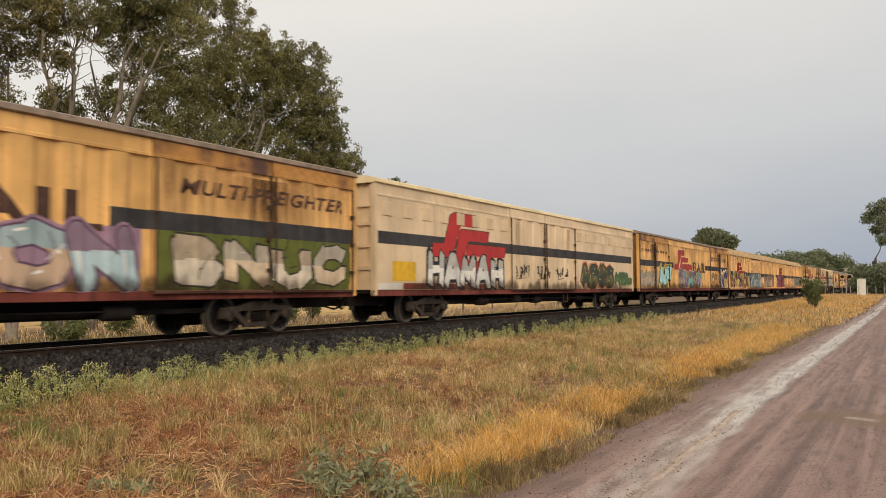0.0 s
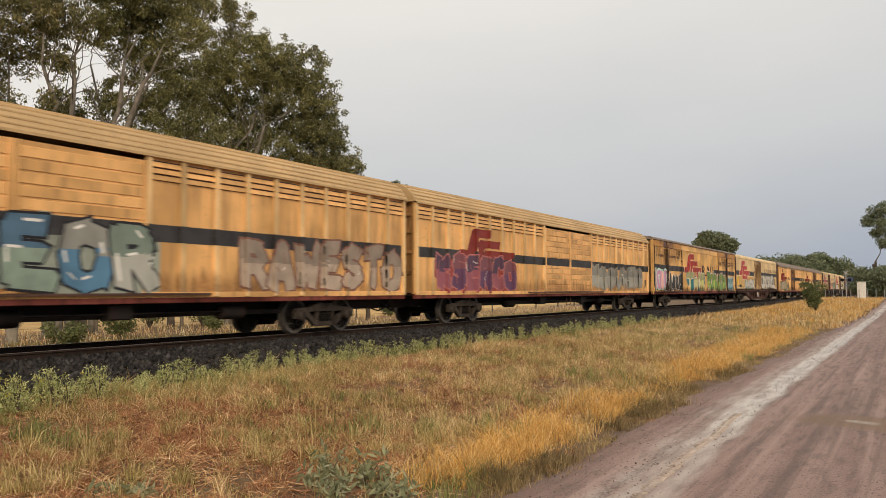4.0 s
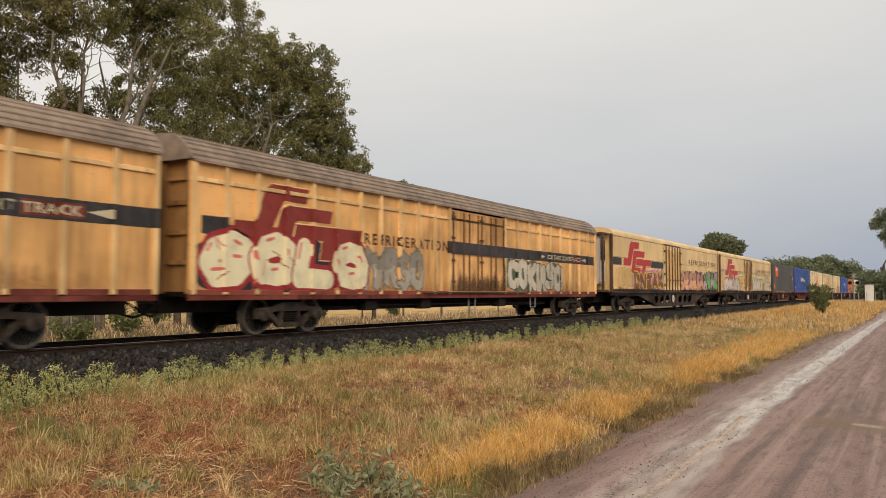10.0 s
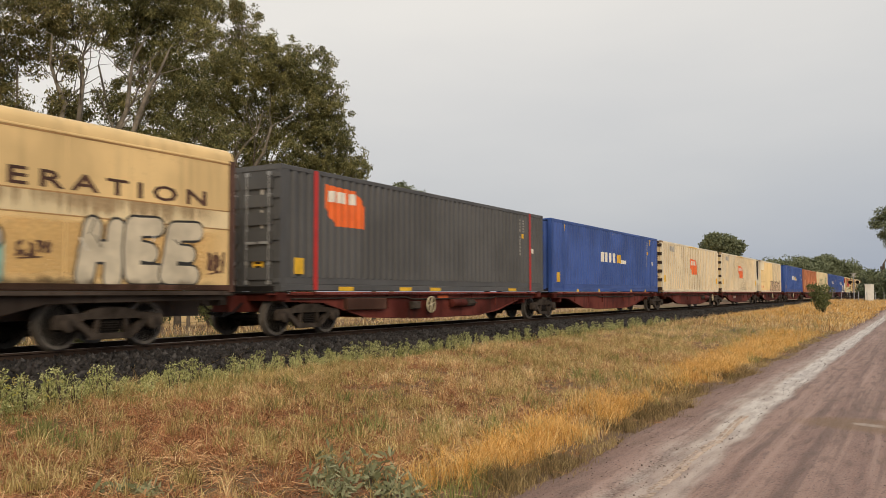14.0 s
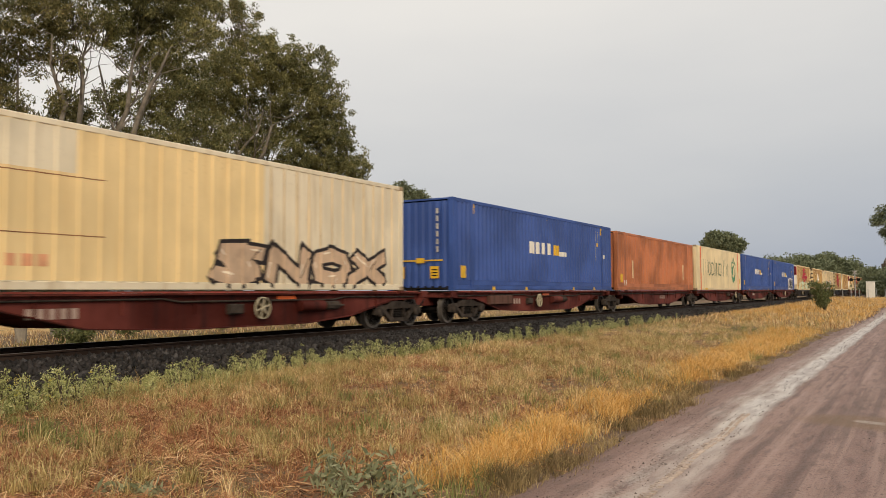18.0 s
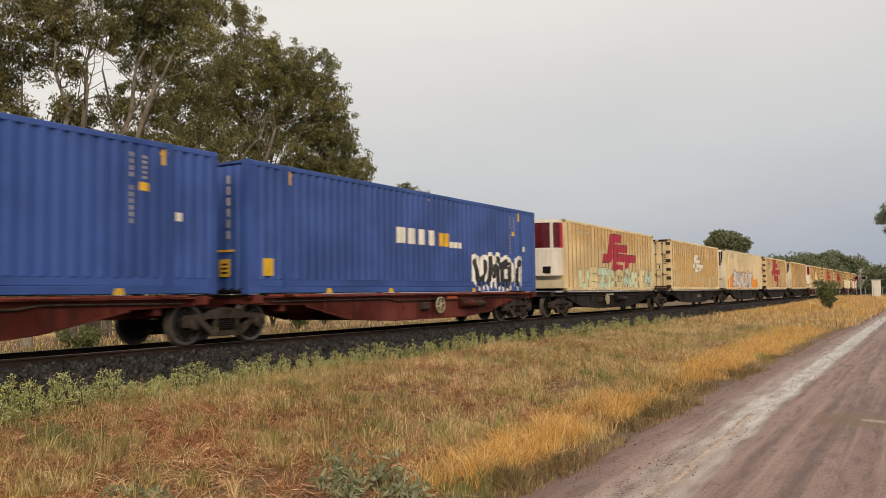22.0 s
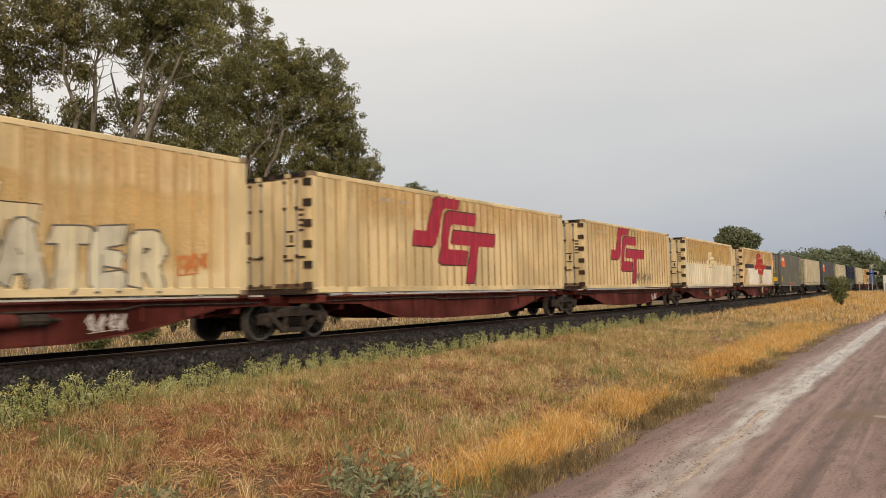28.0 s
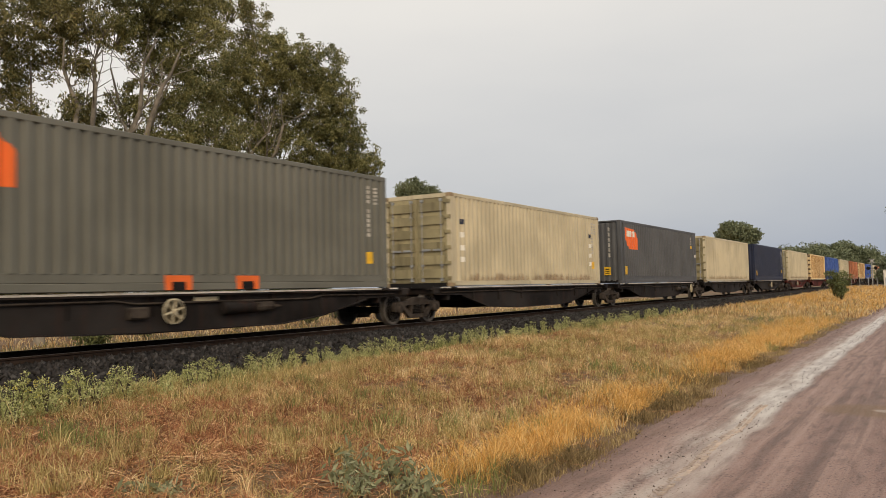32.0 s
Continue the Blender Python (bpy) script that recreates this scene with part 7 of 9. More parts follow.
        if sd == 1:
            graffiti(th, pr, -10.6, -4.2, 0.95, 2.05, ((0.44, 0.38, 0.28), (0.38, 0.34, 0.26)), (0.06, 0.05, 0.045), None, (0.14, 0.20, 0.11), "RUNDRLS", 91, 0.15, None, 0.04, two_tone=False)
        else:
            graffiti(th, pr, -11.2, -5.6, 0.97, 2.3, ((0.72, 0.66, 0.46),), (0.30, 0.03, 0.035), (0.30, 0.03, 0.035), (0.03, 0.025, 0.03), "GOLO", 93, 0.19, (0.60, 0.16, 0.14), 0.05, bubble=True, two_tone=False)
            graffiti(th, pr, -6.1, -2.9, 0.95, 2.15, ((0.38, 0.35, 0.30),), (0.20, 0.17, 0.14), None, None, "WYRSO", 95, 0.15)
            graffiti(th, pr, 2.7, 7.6, 0.97, 2.15, ((0.54, 0.50, 0.42),), (0.10, 0.09, 0.08), None, (0.10, 0.13, 0.08), "COKMSO", 97, 0.17, None, 0.035, bubble=True, two_tone=False)
        if sd == 1:
            cooling_end(th, -L / 2 - 0.1, M["black"])
    for yc, L, sd in ((223.0, 22.6, 1), (246.57, 22.64, 2)):
        th, pr = reefer_van(yc, L, "smooth cream refrigerated van with bright graffiti", M["cream"], M["frame_grey"])
        emblem(th, pr, -9.66, -4.95, 1.88, 3.51, M["logo"], M["cream_lt"])
        lettering(th, "REFRIGERATION", pr, 3.1, 10.6, 2.72, 3.02, M["dark_dec"], 0.0, 1.35)
        if sd == 1:
            stripe(th, pr, -11.2, -9.9, 2.3, 2.64)
            stripe(th, pr, -5.0, -2.6, 2.3, 2.64)
            graffiti(th, pr, -8.1, -2.7, 1.06, 2.12, ((0.20, 0.085, 0.03),), (0.62, 0.50, 0.06), (0.56, 0.15, 0.38), (0.03, 0.40, 0.44), "DNEAK", 101, 0.15, (0.66, 0.30, 0.50), 0.06, two_tone=False)
            graffiti(th, pr, 1.2, 6.9, 1.06, 2.3, ((0.70, 0.36, 0.20), (0.72, 0.42, 0.26)), (0.42, 0.12, 0.10), None, (0.035, 0.045, 0.15), "DESESA", 103, 0.15, None, 0.03)
            graffiti(th, pr, 7.0, 11.1, 1.06, 2.4, ((0.52, 0.40, 0.45), (0.15, 0.50, 0.12)), K, None, (0.04, 0.05, 0.12), "XGAE", 105, 0.15, (0.6, 0.16, 0.04))
            cooling_end(th, -L / 2 - 0.1, M["white"])
        else:
            graffiti(th, pr, -10.0, -4.4, 1.06, 2.10, ((0.66, 0.53, 0.50),), (0.06, 0.045, 0.10), None, (0.42, 0.60, 0.42), "ZMAULS", 111, 0.15, None, 0.05, two_tone=False)
            graffiti(th, pr, 1.55, 6.35, 1.06, 2.22, ((0.62, 0.55, 0.45),), K, None, (0.30, 0.52, 0.46), "DANKS", 113, 0.15, None, 0.05, bubble=True, two_tone=False)
            graffiti(th, pr, 7.75, 10.4, 1.06, 2.40, ((0.62, 0.55, 0.42),), (0.03, 0.03, 0.03), None, None, "HEE", 115, 0.19, None, 0.045, bubble=True, two_tone=False)
            tags(th, pr, 10.6, 11.3, 1.3, 2.0, (0.12, 0.06, 0.04), 1, 88, 0.03)
            tags(th, pr, 6.6, 7.5, 1.50, 1.95, (0.10, 0.05, 0.035), 1, 89, 0.024)
            for y0, y1 in ((-11.2, -9.7), (-4.8, -2.6), (1.25, 11.2)):
                decal("painted_over_stripe", th, [rect(y0, y1, 2.30, 2.65)], pr, M["cream_lt"], 0.0026, "waist stripe painted over in pale cream")
                dirty(th, pr, y0, y1, 2.10, 2.655, "st_drip", 0.0034)
            for k in range(5):
                decal("spot", th, [rect(-5.0 + k * 0.6, -4.86 + k * 0.6, 1.68, 1.82)], pr, M["dark_dec"], 0.016)
    # articulated container wagons, five platforms each
    packs = ((266.7, "red"), (344.8, "red"), (422.9, "black"), (500.9, "red"), (579.7, "black"), (657.9, "red"), (736.1, "black"), (814.3, "red"))
    wheels = {(2, 0): -1.09, (3, 0): -0.97, (3, 3): -0.5, (3, 4): 1.5}
    codes = {(0, 3): -1.9, (0, 4): -4.26, (1, 0): -2.7, (1, 1): 0.8, (1, 3): -1.8, (2, 0): 0.75, (2, 1): 0.85}
    scrawls = {(3, 0): 2.93, (3, 2): 3.72}
    for p, (start, kind) in enumerate(packs):
        for k in range(5):
            usual = {0: -0.8, 2: 5.35, 4: 0.6}.get(k) if p not in (2, 3) else None
            flat_wagon(start + 15.48 * k, kind, wheels.get((p, k), usual), codes.get((p, k)), scrawls.get((p, k)), k == 4, k == 0)
    at = lambda p, k: packs[p][0] + 15.48 * k
    P48 = (6.1,)

    def steel(yc, L, mat, label, H=2.9, end="plain", style="steel"):
        th, pr = container(yc, L, H, mat, style, end, label, P48 if L > 13 else None)
        if mat != M["red_box"]:
            box_label(th, pr, L, 1.012, H, mat in (M["blue"], M["grey"], M["grey2"], M["navy"]))
        end_marks(th, L, 1.012, mat == M["blue"])
        return th, pr

    def reefer(yc, L, mat, label, end="hinged"):
        return container(yc, L, 2.88, mat, "reefer", end, label, P48 if L > 13 else None)

    def logo_box(yc, L, mat, label, end, emb=True, e0=-3.0, e1=1.7, ez=1.85, tall=False):
        th, pr = reefer(yc, L, mat, label, end)
        if emb:
            emblem(th, pr, e0, e1, ez, 3.78 if tall else 3.60, M["crimson"], M["dark_dec"], tall)
        for yy in (-4.6, -3.7):
            bars(th, pr, yy, yy + 0.45, 3.42, 3.50, M["grey_dec"], 3, 0.3)
        return th, pr

    def unit(th, pr, z=2.38):
        bars(th, pr, -1.7, 0.45, z, z + 0.44, M["white_dec"], 4, 0.2)
        bars(th, pr, 0.5, 1.35 - 0.2, z, z + 0.40, M["yellow_sign"], 2, 0.2)
        bars(th, pr, 1.2, 1.9, z - 0.02, z + 0.16, M["white_dec"], 3, 0.25)
        for yy in (-6.0, 0.0, 6.0):
            arrow(th, pr, yy, 3.48)
        for yy in (-4.6, -2.0, 2.6, 5.0):
            t = decal("fork_mark", th, [[(yy - 0.13, 1.02), (yy + 0.13, 1.02), (yy + 0.07, 1.14), (yy - 0.07, 1.14)]], [(-7, 1.222), (7, 1.222)], M["yellow_sign"], 0.006)

    th, pr = steel(at(0, 0), 14.63, M["grey"], "dark grey steel container with orange panel and red posts", end="doors")
    cut_panel(th, pr, -5.75, -4.1, 2.62, 3.62)
    for yy in (-6.1, 6.1):
        part("red_post_stripe", Geo().box(1.234, 1.24, yy - 0.075, yy + 0.075, 1.05, 3.88), M["logo"], th)
    for yy in (-4.9, -2.2, -0.6, 4.6):
        part("yellow_patch", Geo().box(1.222, 1.227, yy - 0.3, yy + 0.3, 1.03, 1.13), M["yellow_sign"], th)
    th, pr = steel(at(0, 1), 14.63, M["blue"], "blue corrugated steel container with white and yellow bars")
    unit(th, pr)
    for k, H in ((2, 2.9), (3, 2.9)):
        th, pr = reefer(at(0, k), 14.4, M["white_box"], "off-white ribbed insulated container with orange panel")
        cut_panel(th, pr, -0.8, 0.95, 2.12, 3.1)
        bars(th, pr, -5.5, -4.5, 3.36, 3.66, M["grey_dec"], 3, 0.25)
        decal("yellow_strip", th, [rect(-1.2, 1.0, 3.79, 3.84)], [(-7, 1.222), (7, 1.222)], M["yellow_sign"])
        for yy in (-6.6, 6.6):
            decal("data_sticker", th, [rect(yy - 0.16, yy + 0.16, 1.6, 1.95)], pr, M["yellow_sign"])
    th, pr = reefer(at(0, 4), 12.19, M["white_box"], "cream insulated container with faded yellow panel", "frame")
    decal("yellow_panel", th, [rect(-5.92, 0.62, 1.19, 3.78)], pr, M["sun_yellow"], 0.0024, "faded yellow half of the side")
    decal("patched_panel", th, [rect(-5.92, -3.95, 3.02, 3.77)], pr, M["white_box"], 0.0032, "patched off-white panel")
    bars(th, pr, -5.75, -4.35, 1.42, 1.62, spray((0.72, 0.36, 0.20)), 5, 0.35, off=0.0045)
    for zz in (2.95, 1.95):
        decal("scratch", th, [rect(-5.8, -3.4, zz, zz + 0.02)], pr, M["rust_run"], 0.004)
    graffiti(th, pr, -0.9, 5.2, 1.04, 2.15, ((0.54, 0.39, 0.27),), (0.022, 0.016, 0.016), None, None, "SNOX", 124, 0.14, (0.78, 0.68, 0.54), 0.085, two_tone=False)
    th, pr = steel(at(1, 0), 14.63, M["blue"], "blue corrugated steel container with white and yellow bars")
    unit(th, pr)
    th, pr = steel(at(1, 1), 14.63, M["red_box"], "rusty red corrugated steel container", 2.82, "plain")
    for yy in (-4.9, 4.9):
        decal("scraped_strip", th, [rect(yy - 0.03, yy + 0.03, 1.6, 2.5)], pr, M["groove_lt"])
    decal("worn_patch", th, [rect(-6.3, -5.9, 1.25, 1.5)], pr, M["white_dec"])
    th, pr = container(at(1, 2), 14.63, 2.9, M["cream_lt"], "flat", "plain", "cream container with orange stripes and green bars", P48)
    for y0, y1 in ((-6.2, -5.98), (6.0, 6.22)):
        part("orange_stripe", Geo().box(1.234, 1.2385, y0, y1, 1.02, 3.88), M["orange"], th)
    # plain rings and uprights in place of a name, then a looped emblem
    for y0, zt in ((-5.30, 3.05), (-4.70, 3.05), (-4.12, 3.05), (-2.09, 3.28), (-1.85, 2.92), (-1.32, 2.92), (-0.80, 2.92), (0.36, 2.92), (0.95, 3.16), (1.40, 3.28), (1.95, 2.80), (2.40, 2.92)):
        decal("writing_bar", th, [rect(y0 - 0.045, y0 + 0.045, 2.0, zt)], pr, M["green_dec"], 0.005, "plain dark green bar")
    for cy in (-3.60, -2.68, -0.28):
        oval = [(cy + 0.40 * math.cos(2 * math.pi * k / 20), 2.46 + 0.47 * math.sin(2 * math.pi * k / 20)) for k in range(20)]
        inner = [(cy + 0.315 * math.cos(2 * math.pi * k / 20), 2.46 + 0.385 * math.sin(2 * math.pi * k / 20)) for k in range(20)]
        decal("writing_ring", th, [[oval[k], oval[(k + 1) % 20], inner[(k + 1) % 20], inner[k]] for k in range(20)], pr, M["green_dec"], 0.005, "plain dark green ring")

    def band_arc(cy, cz, ry, rz, t0, t1, w0, w1, off):
        loops = []
        n = 14
        for k in range(n):
            q = []
            for u, sgn in ((k / n, 1), ((k + 1) / n, 1), ((k + 1) / n, -1), (k / n, -1)):
                t = radians(t0 + (t1 - t0) * u)
                w = (w0 + (w1 - w0) * (1 - abs(2 * u - 1))) / 2 * sgn
                q.append((cy + (ry + w) * math.cos(t), cz + (rz + w) * math.sin(t)))
            loops.append(q)
        return decal("emblem_band", th, loops, pr, spray((0.085, 0.24, 0.13)), off, "green looped emblem")
    band_arc(4.45, 2.38, 0.56, 0.62, 150, 390, 0.20, 0.40, 0.005)
    band_arc(4.10, 2.75, 0.40, 0.36, 40, 200, 0.10, 0.20, 0.0062)
    band_arc(4.80, 2.75, 0.40, 0.36, -20, 140, 0.10, 0.20, 0.0062)
    band_arc(4.45, 2.45, 0.27, 0.36, -10, 250, 0.10, 0.20, 0.0074)
    decal("emblem_leaf", th, [[(4.20, 3.18), (4.42, 3.26), (4.70, 3.12), (4.70, 3.35), (4.45, 3.50), (4.25, 3.42)]], pr, spray((0.12, 0.22, 0.13)), 0.0062)
    decal("data_sticker", th, [rect(6.75, 6.95, 1.5, 1.85)], pr, M["yellow_sign"])
    decal("yellow_patch", th, [rect(-4.9, -4.2, 1.04, 1.15)], [(-7, 1.222), (7, 1.222)], M["yellow_sign"])
    for k in (3, 4):
        th, pr = steel(at(1, k), 14.63, M["blue"], "blue corrugated steel container with white and yellow bars")
        unit(th, pr)
    graffiti(th, pr, 2.6, 6.3, 1.06, 2.2, (K,), W, W, None, "UMOI", 131, 0.13, None, 0.06, bubble=True)
    # insulated boxes on the black wagon
    CB, C2 = M["cream_box"], M["cream_box2"]
    th, pr = logo_box(at(2, 0), 12.19, C2, "yellowed cream insulated container with rounded cooling nose", "nose", True, -1.7, 3.0)
    graffiti(th, pr, -4.6, 5.6, 1.06, 2.05, ((0.56, 0.62, 0.45), (0.66, 0.56, 0.32), (0.50, 0.60, 0.48)), (0.20, 0.19, 0.12), None, None, "UEZDOAKEM", 141, 0.14, None, 0.022, two_tone=False)
    th, pr = logo_box(at(2, 1), 12.19, CB, "yellowed cream insulated container with worn white emblem", "hinged", False)
    emblem(th, pr, -1.3, 1.45, 2.05, 3.2, M["white_dec"], M["stripe"])
    dirty(th, pr, -5.8, 5.8, 1.05, 3.3, "st_orange", 0.0024)
    for y0, y1, z0, z1 in ((-5.86, -5.26, 1.25, 2.15), (-4.71, -4.18, 1.25, 2.1), (-4.08, -3.66, 1.5, 1.95), (-3.66, -3.18, 1.25, 1.65), (-2.61, -0.91, 1.45, 1.95), (0.78, 2.2, 1.45, 1.75), (2.66, 3.71, 1.2, 1.7), (3.71, 5.07, 1.3, 1.85)):
        dirty(th, pr, y0 - 0.15, y1 + 0.15, z0 - 0.1, z1 + 0.15, "st_pale", 0.0034)
    th, pr = reefer(at(2, 2), 14.63, M["cream_lt"], "cream insulated container with orange and silver graffiti", "reefer")
    for k in range(12):
        c = -6.3 + k * 0.93
        decal("spray_cloud", th, [[(y, max(1.04, z)) for y, z in capsule((c, 1.30), (c + 0.7, 1.45 + 0.25 * math.sin(k * 1.7)), 0.42 + 0.40 * math.sin(math.pi * (k + 0.5) / 12), 8)]], pr, spray((0.72, 0.28, 0.05)), 0.0020 + 0.00006 * k, "orange sprayed cloud")
    graffiti(th, pr, -4.8, 2.5, 1.06, 2.42, ((0.55, 0.54, 0.52),), (0.08, 0.035, 0.085), None, None, "SKNUNE", 151, 0.15, W, 0.05, bubble=True, two_tone=False)
    bars(th, pr, -5.2, -4.2, 3.36, 3.62, M["grey_dec"], 3, 0.25)
    th, pr = logo_box(at(2, 3), 12.19, CB, "yellowed cream insulated container with crimson emblem", "hinged", True, -3.0, 1.7, 1.27, True)
    th, pr = logo_box(at(2, 4), 12.19, C2, "plain cream insulated container with cooling unit", "reefer", False)
    th, pr = logo_box(at(3, 0), 12.19, CB, "yellowed cream insulated container with black tag graffiti", "nose", False)
    emblem(th, pr, -1.15, 1.55, 1.9, 3.2, M["cream_lt"], M["dark_dec"])
    dirty(th, pr, -5.8, 5.8, 1.3, 3.2, "st_orange", 0.0024)
    graffiti(th, pr, -5.8, -1.4, 1.06, 2.3, ((0.62, 0.52, 0.34),), (0.10, 0.085, 0.07), None, None, "ZILO", 161, 0.15, None, 0.035, bubble=True, two_tone=False)
    graffiti(th, pr, 0.0, 4.0, 1.06, 2.30, ((0.66, 0.58, 0.40), (0.62, 0.57, 0.44)), (0.12, 0.11, 0.10), None, None, "OATER", 163, 0.13, None, 0.030, two_tone=False)
    tags(th, pr, 4.2, 5.3, 1.35, 2.05, (0.58, 0.20, 0.06), 1, 21, 0.03)
    th, pr = logo_box(at(3, 1), 14.6, C2, "cream insulated container with crimson emblem", "hinged", True, -3.1, 1.7, 1.27, True)
    th, pr = logo_box(at(3, 2) + 0.1, 12.19, C2, "cream insulated container with crimson emblem", "hinged", True, -3.0, 1.7, 1.27, True)
    tags(th, pr, 0.5, 3.0, 1.3, 1.9, (0.20, 0.18, 0.14), 3, 14)
    th, pr = logo_box(at(3, 3), 12.19, CB, "two-tone cream container, whiter below, with pale emblem", "hinged", False)
    dirty(th, pr, -5.8, 5.8, 2.43, 3.76, "st_ochre", 0.0020)
    dirty(th, pr, -5.8, 5.8, 2.43, 3.76, "st_orange", 0.0024)
    decal("white_band", th, [rect(-5.92, 5.92, 1.178, 2.42)], pr, M["white_box"], 0.003, "whiter lower half")
    emblem(th, pr, -1.3, 1.5, 2.2, 3.2, M["cream_lt"], M["dark_dec"])
    for q in (-5.985, 5.985):
        part("white_post_foot", Geo().box(1.221, 1.2245, q - 0.08, q + 0.08, 1.12, 2.42), M["white_box"], th)
    part("white_rail_face", Geo().box(1.221, 1.2245, -6.0, 6.0, 1.04, 1.17), M["white_box"], th)
    th, pr = logo_box(at(3, 4) + 0.35, 12.55, C2, "cream container, whiter below, with black stripe and red emblem", "hinged", False)
    decal("white_band", th, [rect(-4.3, 0.0, 1.178, 2.36), rect(1.25, 5.4, 1.178, 2.36)], pr, M["white"], 0.003, "whiter lower half")
    stripe(th, pr, -5.4, -2.05, 2.37, 2.68)
    stripe(th, pr, 3.05, 5.6, 2.37, 2.68)
    emblem(th, pr, -1.85, 2.9, 1.90, 3.57, M["logo"], M["dark_dec"])
    # mixed boxes
    th, pr = steel(at(4, 0), 12.19, M["grey2"], "olive grey steel container with orange panels")
    cut_panel(th, pr, -5.65, -3.85, 2.7, 3.68)
    end = [(-1.0, 1.0)]
    e = Geo()
    for o in ([(-0.85 + 0.26 * 1.5, 2.62), (0.65, 2.62), (0.65, 3.2), (0.3, 3.55), (-0.85, 3.62), (-0.85, 3.0)],):
        e.v += [(x, -6.10, z) for x, z in o]
        e.f.append(tuple(range(len(o))))
        e.mi.append(0)
    part("orange_panel", e, M["orange"], th, "orange cut-corner panel on the end")
    part("end_bars", Geo().box(-0.75, -0.35, -6.115, -6.105, 3.15, 3.45).box(-0.27, 0.1, -6.115, -6.105, 3.15, 3.45).box(0.18, 0.5, -6.115, -6.105, 3.15, 3.45), M["white_dec"], th, "plain bars")
    part("yellow_bar", Geo().box(-1.0, 0.85, -6.115, -6.105, 2.22, 2.27), M["yellow_sign"], th)
    part("data_sticker", Geo().box(0.55, 0.9, -6.115, -6.105, 1.42, 1.78), M["yellow_sign"], th)
    for yy in (-0.7, 1.1):
        part("fork_surround", Geo().box(1.2, 1.224, yy - 0.32, yy + 0.32, 1.04, 1.32), M["orange"], th)
        part("fork_pocket", Geo().box(1.2, 1.228, yy - 0.16, yy + 0.16, 1.04, 1.20), M["black"], th)
    th, pr = container(at(4, 1), 12.19, 2.82, M["tan"], "iso", "doors", "sandy corrugated steel container with cargo doors")
    box_label(th, pr, 12.19, 1.012, 2.82)
    for zz in (2.9, 2.5, 2.1, 1.75):
        for yy in (-5.6, 4.9):
            decal("mark", th, [rect(yy, yy + 0.28, zz, zz + 0.16)], pr, M["navy"] if zz > 2.6 else M["white_dec"])
    th, pr = steel(at(4, 2), 13.2, M["grey"], "dark grey steel container with orange panel")
    cut_panel(th, pr, -5.9, -4.2, 2.6, 3.6)
    container(at(4, 3), 13.1, 2.85, M["tan"], "iso", "doors", "sandy corrugated steel container with doors")
    steel(at(4, 4), 13.0, M["navy"], "navy blue corrugated steel container")
    mixed = (("tan", "iso", "doors"), ("cream_box2", "reefer", "hinged"), ("blue", "steel", "plain"), ("tan", "iso", "doors"), ("red_box", "steel", "plain"))
    for p in (5, 6, 7):
        for k in range(5):
            m, st, en = mixed[(k + p - 5) % 5]
            container(at(p, k), 13.2 if st != "steel" else 14.4, 2.88, M[m], st, en, {"tan": "sandy corrugated steel container on a wagon", "cream_box2": "cream insulated container on a wagon", "blue": "blue corrugated steel container on a wagon", "red_box": "rusty red steel container on a wagon"}[m], P48)


track = build_track()
build_ground()
build_road()
consist()


# ---- ballast, grass, plants ----
def build_stones():
    """Loose crushed stones lying over the bed's near shoulder."""
    rs = np.random.RandomState(3)
    octa = np.array([(1, 0, 0), (-1, 0, 0), (0, 1, 0), (0, -1, 0), (0, 0, 1), (0, 0, -1)], float)
    tri = np.array([(0, 2, 4), (2, 1, 4), (1, 3, 4), (3, 0, 4), (2, 0, 5), (1, 2, 5), (3, 1, 5), (0, 3, 5)])
    V, T, k = [], [], 0
    for (ya, yb, n, r0, r1) in ((3, 22, 17000, 0.030, 0.080), (22, 48, 11000, 0.034, 0.075), (48, 110, 6000, 0.05, 0.09)):
        x = rs.uniform(0.95, 2.50, n)
        y = rs.uniform(ya, yb, n)
        z = np.where(x < 1.35, -0.17, np.where(x < 1.70, -0.17 - 0.03 * (x - 1.35) / 0.35, -0.20 - 0.583 * (x - 1.70)))
        r = rs.uniform(r0, r1, n)
        s = octa[None] * rs.uniform(0.55, 1.3, (n, 6, 1)) * r[:, None, None] + rs.normal(0, 0.22, (n, 6, 3)) * r[:, None, None]
        a = rs.uniform(0, 6.28, n)
        c, d = np.cos(a)[:, None], np.sin(a)[:, None]
        s = np.stack([s[..., 0] * c - s[..., 2] * d, s[..., 1], s[..., 0] * d + s[..., 2] * c], -1)
        s += np.stack([x + TRACK, y, z + r * 0.3], -1)[:, None]
        V.append(s.reshape(-1, 3))
        T.append((tri[None] + (6 * np.arange(n) + k)[:, None, None]).reshape(-1, 3))
        k += 6 * n
    m, nt, p, nn, l = shader("ballast_stone")
    g, ramp = nn("ShaderNodeNewGeometry"), nn("ShaderNodeValToRGB")
    el = ramp.color_ramp.elements
    el[0].color, el[1].color = (0.005, 0.0045, 0.004, 1), (0.036, 0.031, 0.030, 1)
    el[1].position = 0.82
    el.new(1.0).color = (0.075, 0.070, 0.068, 1)
    l(g.outputs["Random Per Island"], ramp.inputs[0])
    l(ramp.outputs[0], p.inputs["Base Color"])
    p.inputs["Roughness"].default_value = 0.62
    p.inputs["Specular IOR Level"].default_value = 0.28
    ob = new("ballast_stones", np_mesh("ballast_stones", np.concatenate(V), tris=np.concatenate(T), mat=m))
    tagged(ob, "dark wet crushed basalt stones", "ballast", kind="stuff")


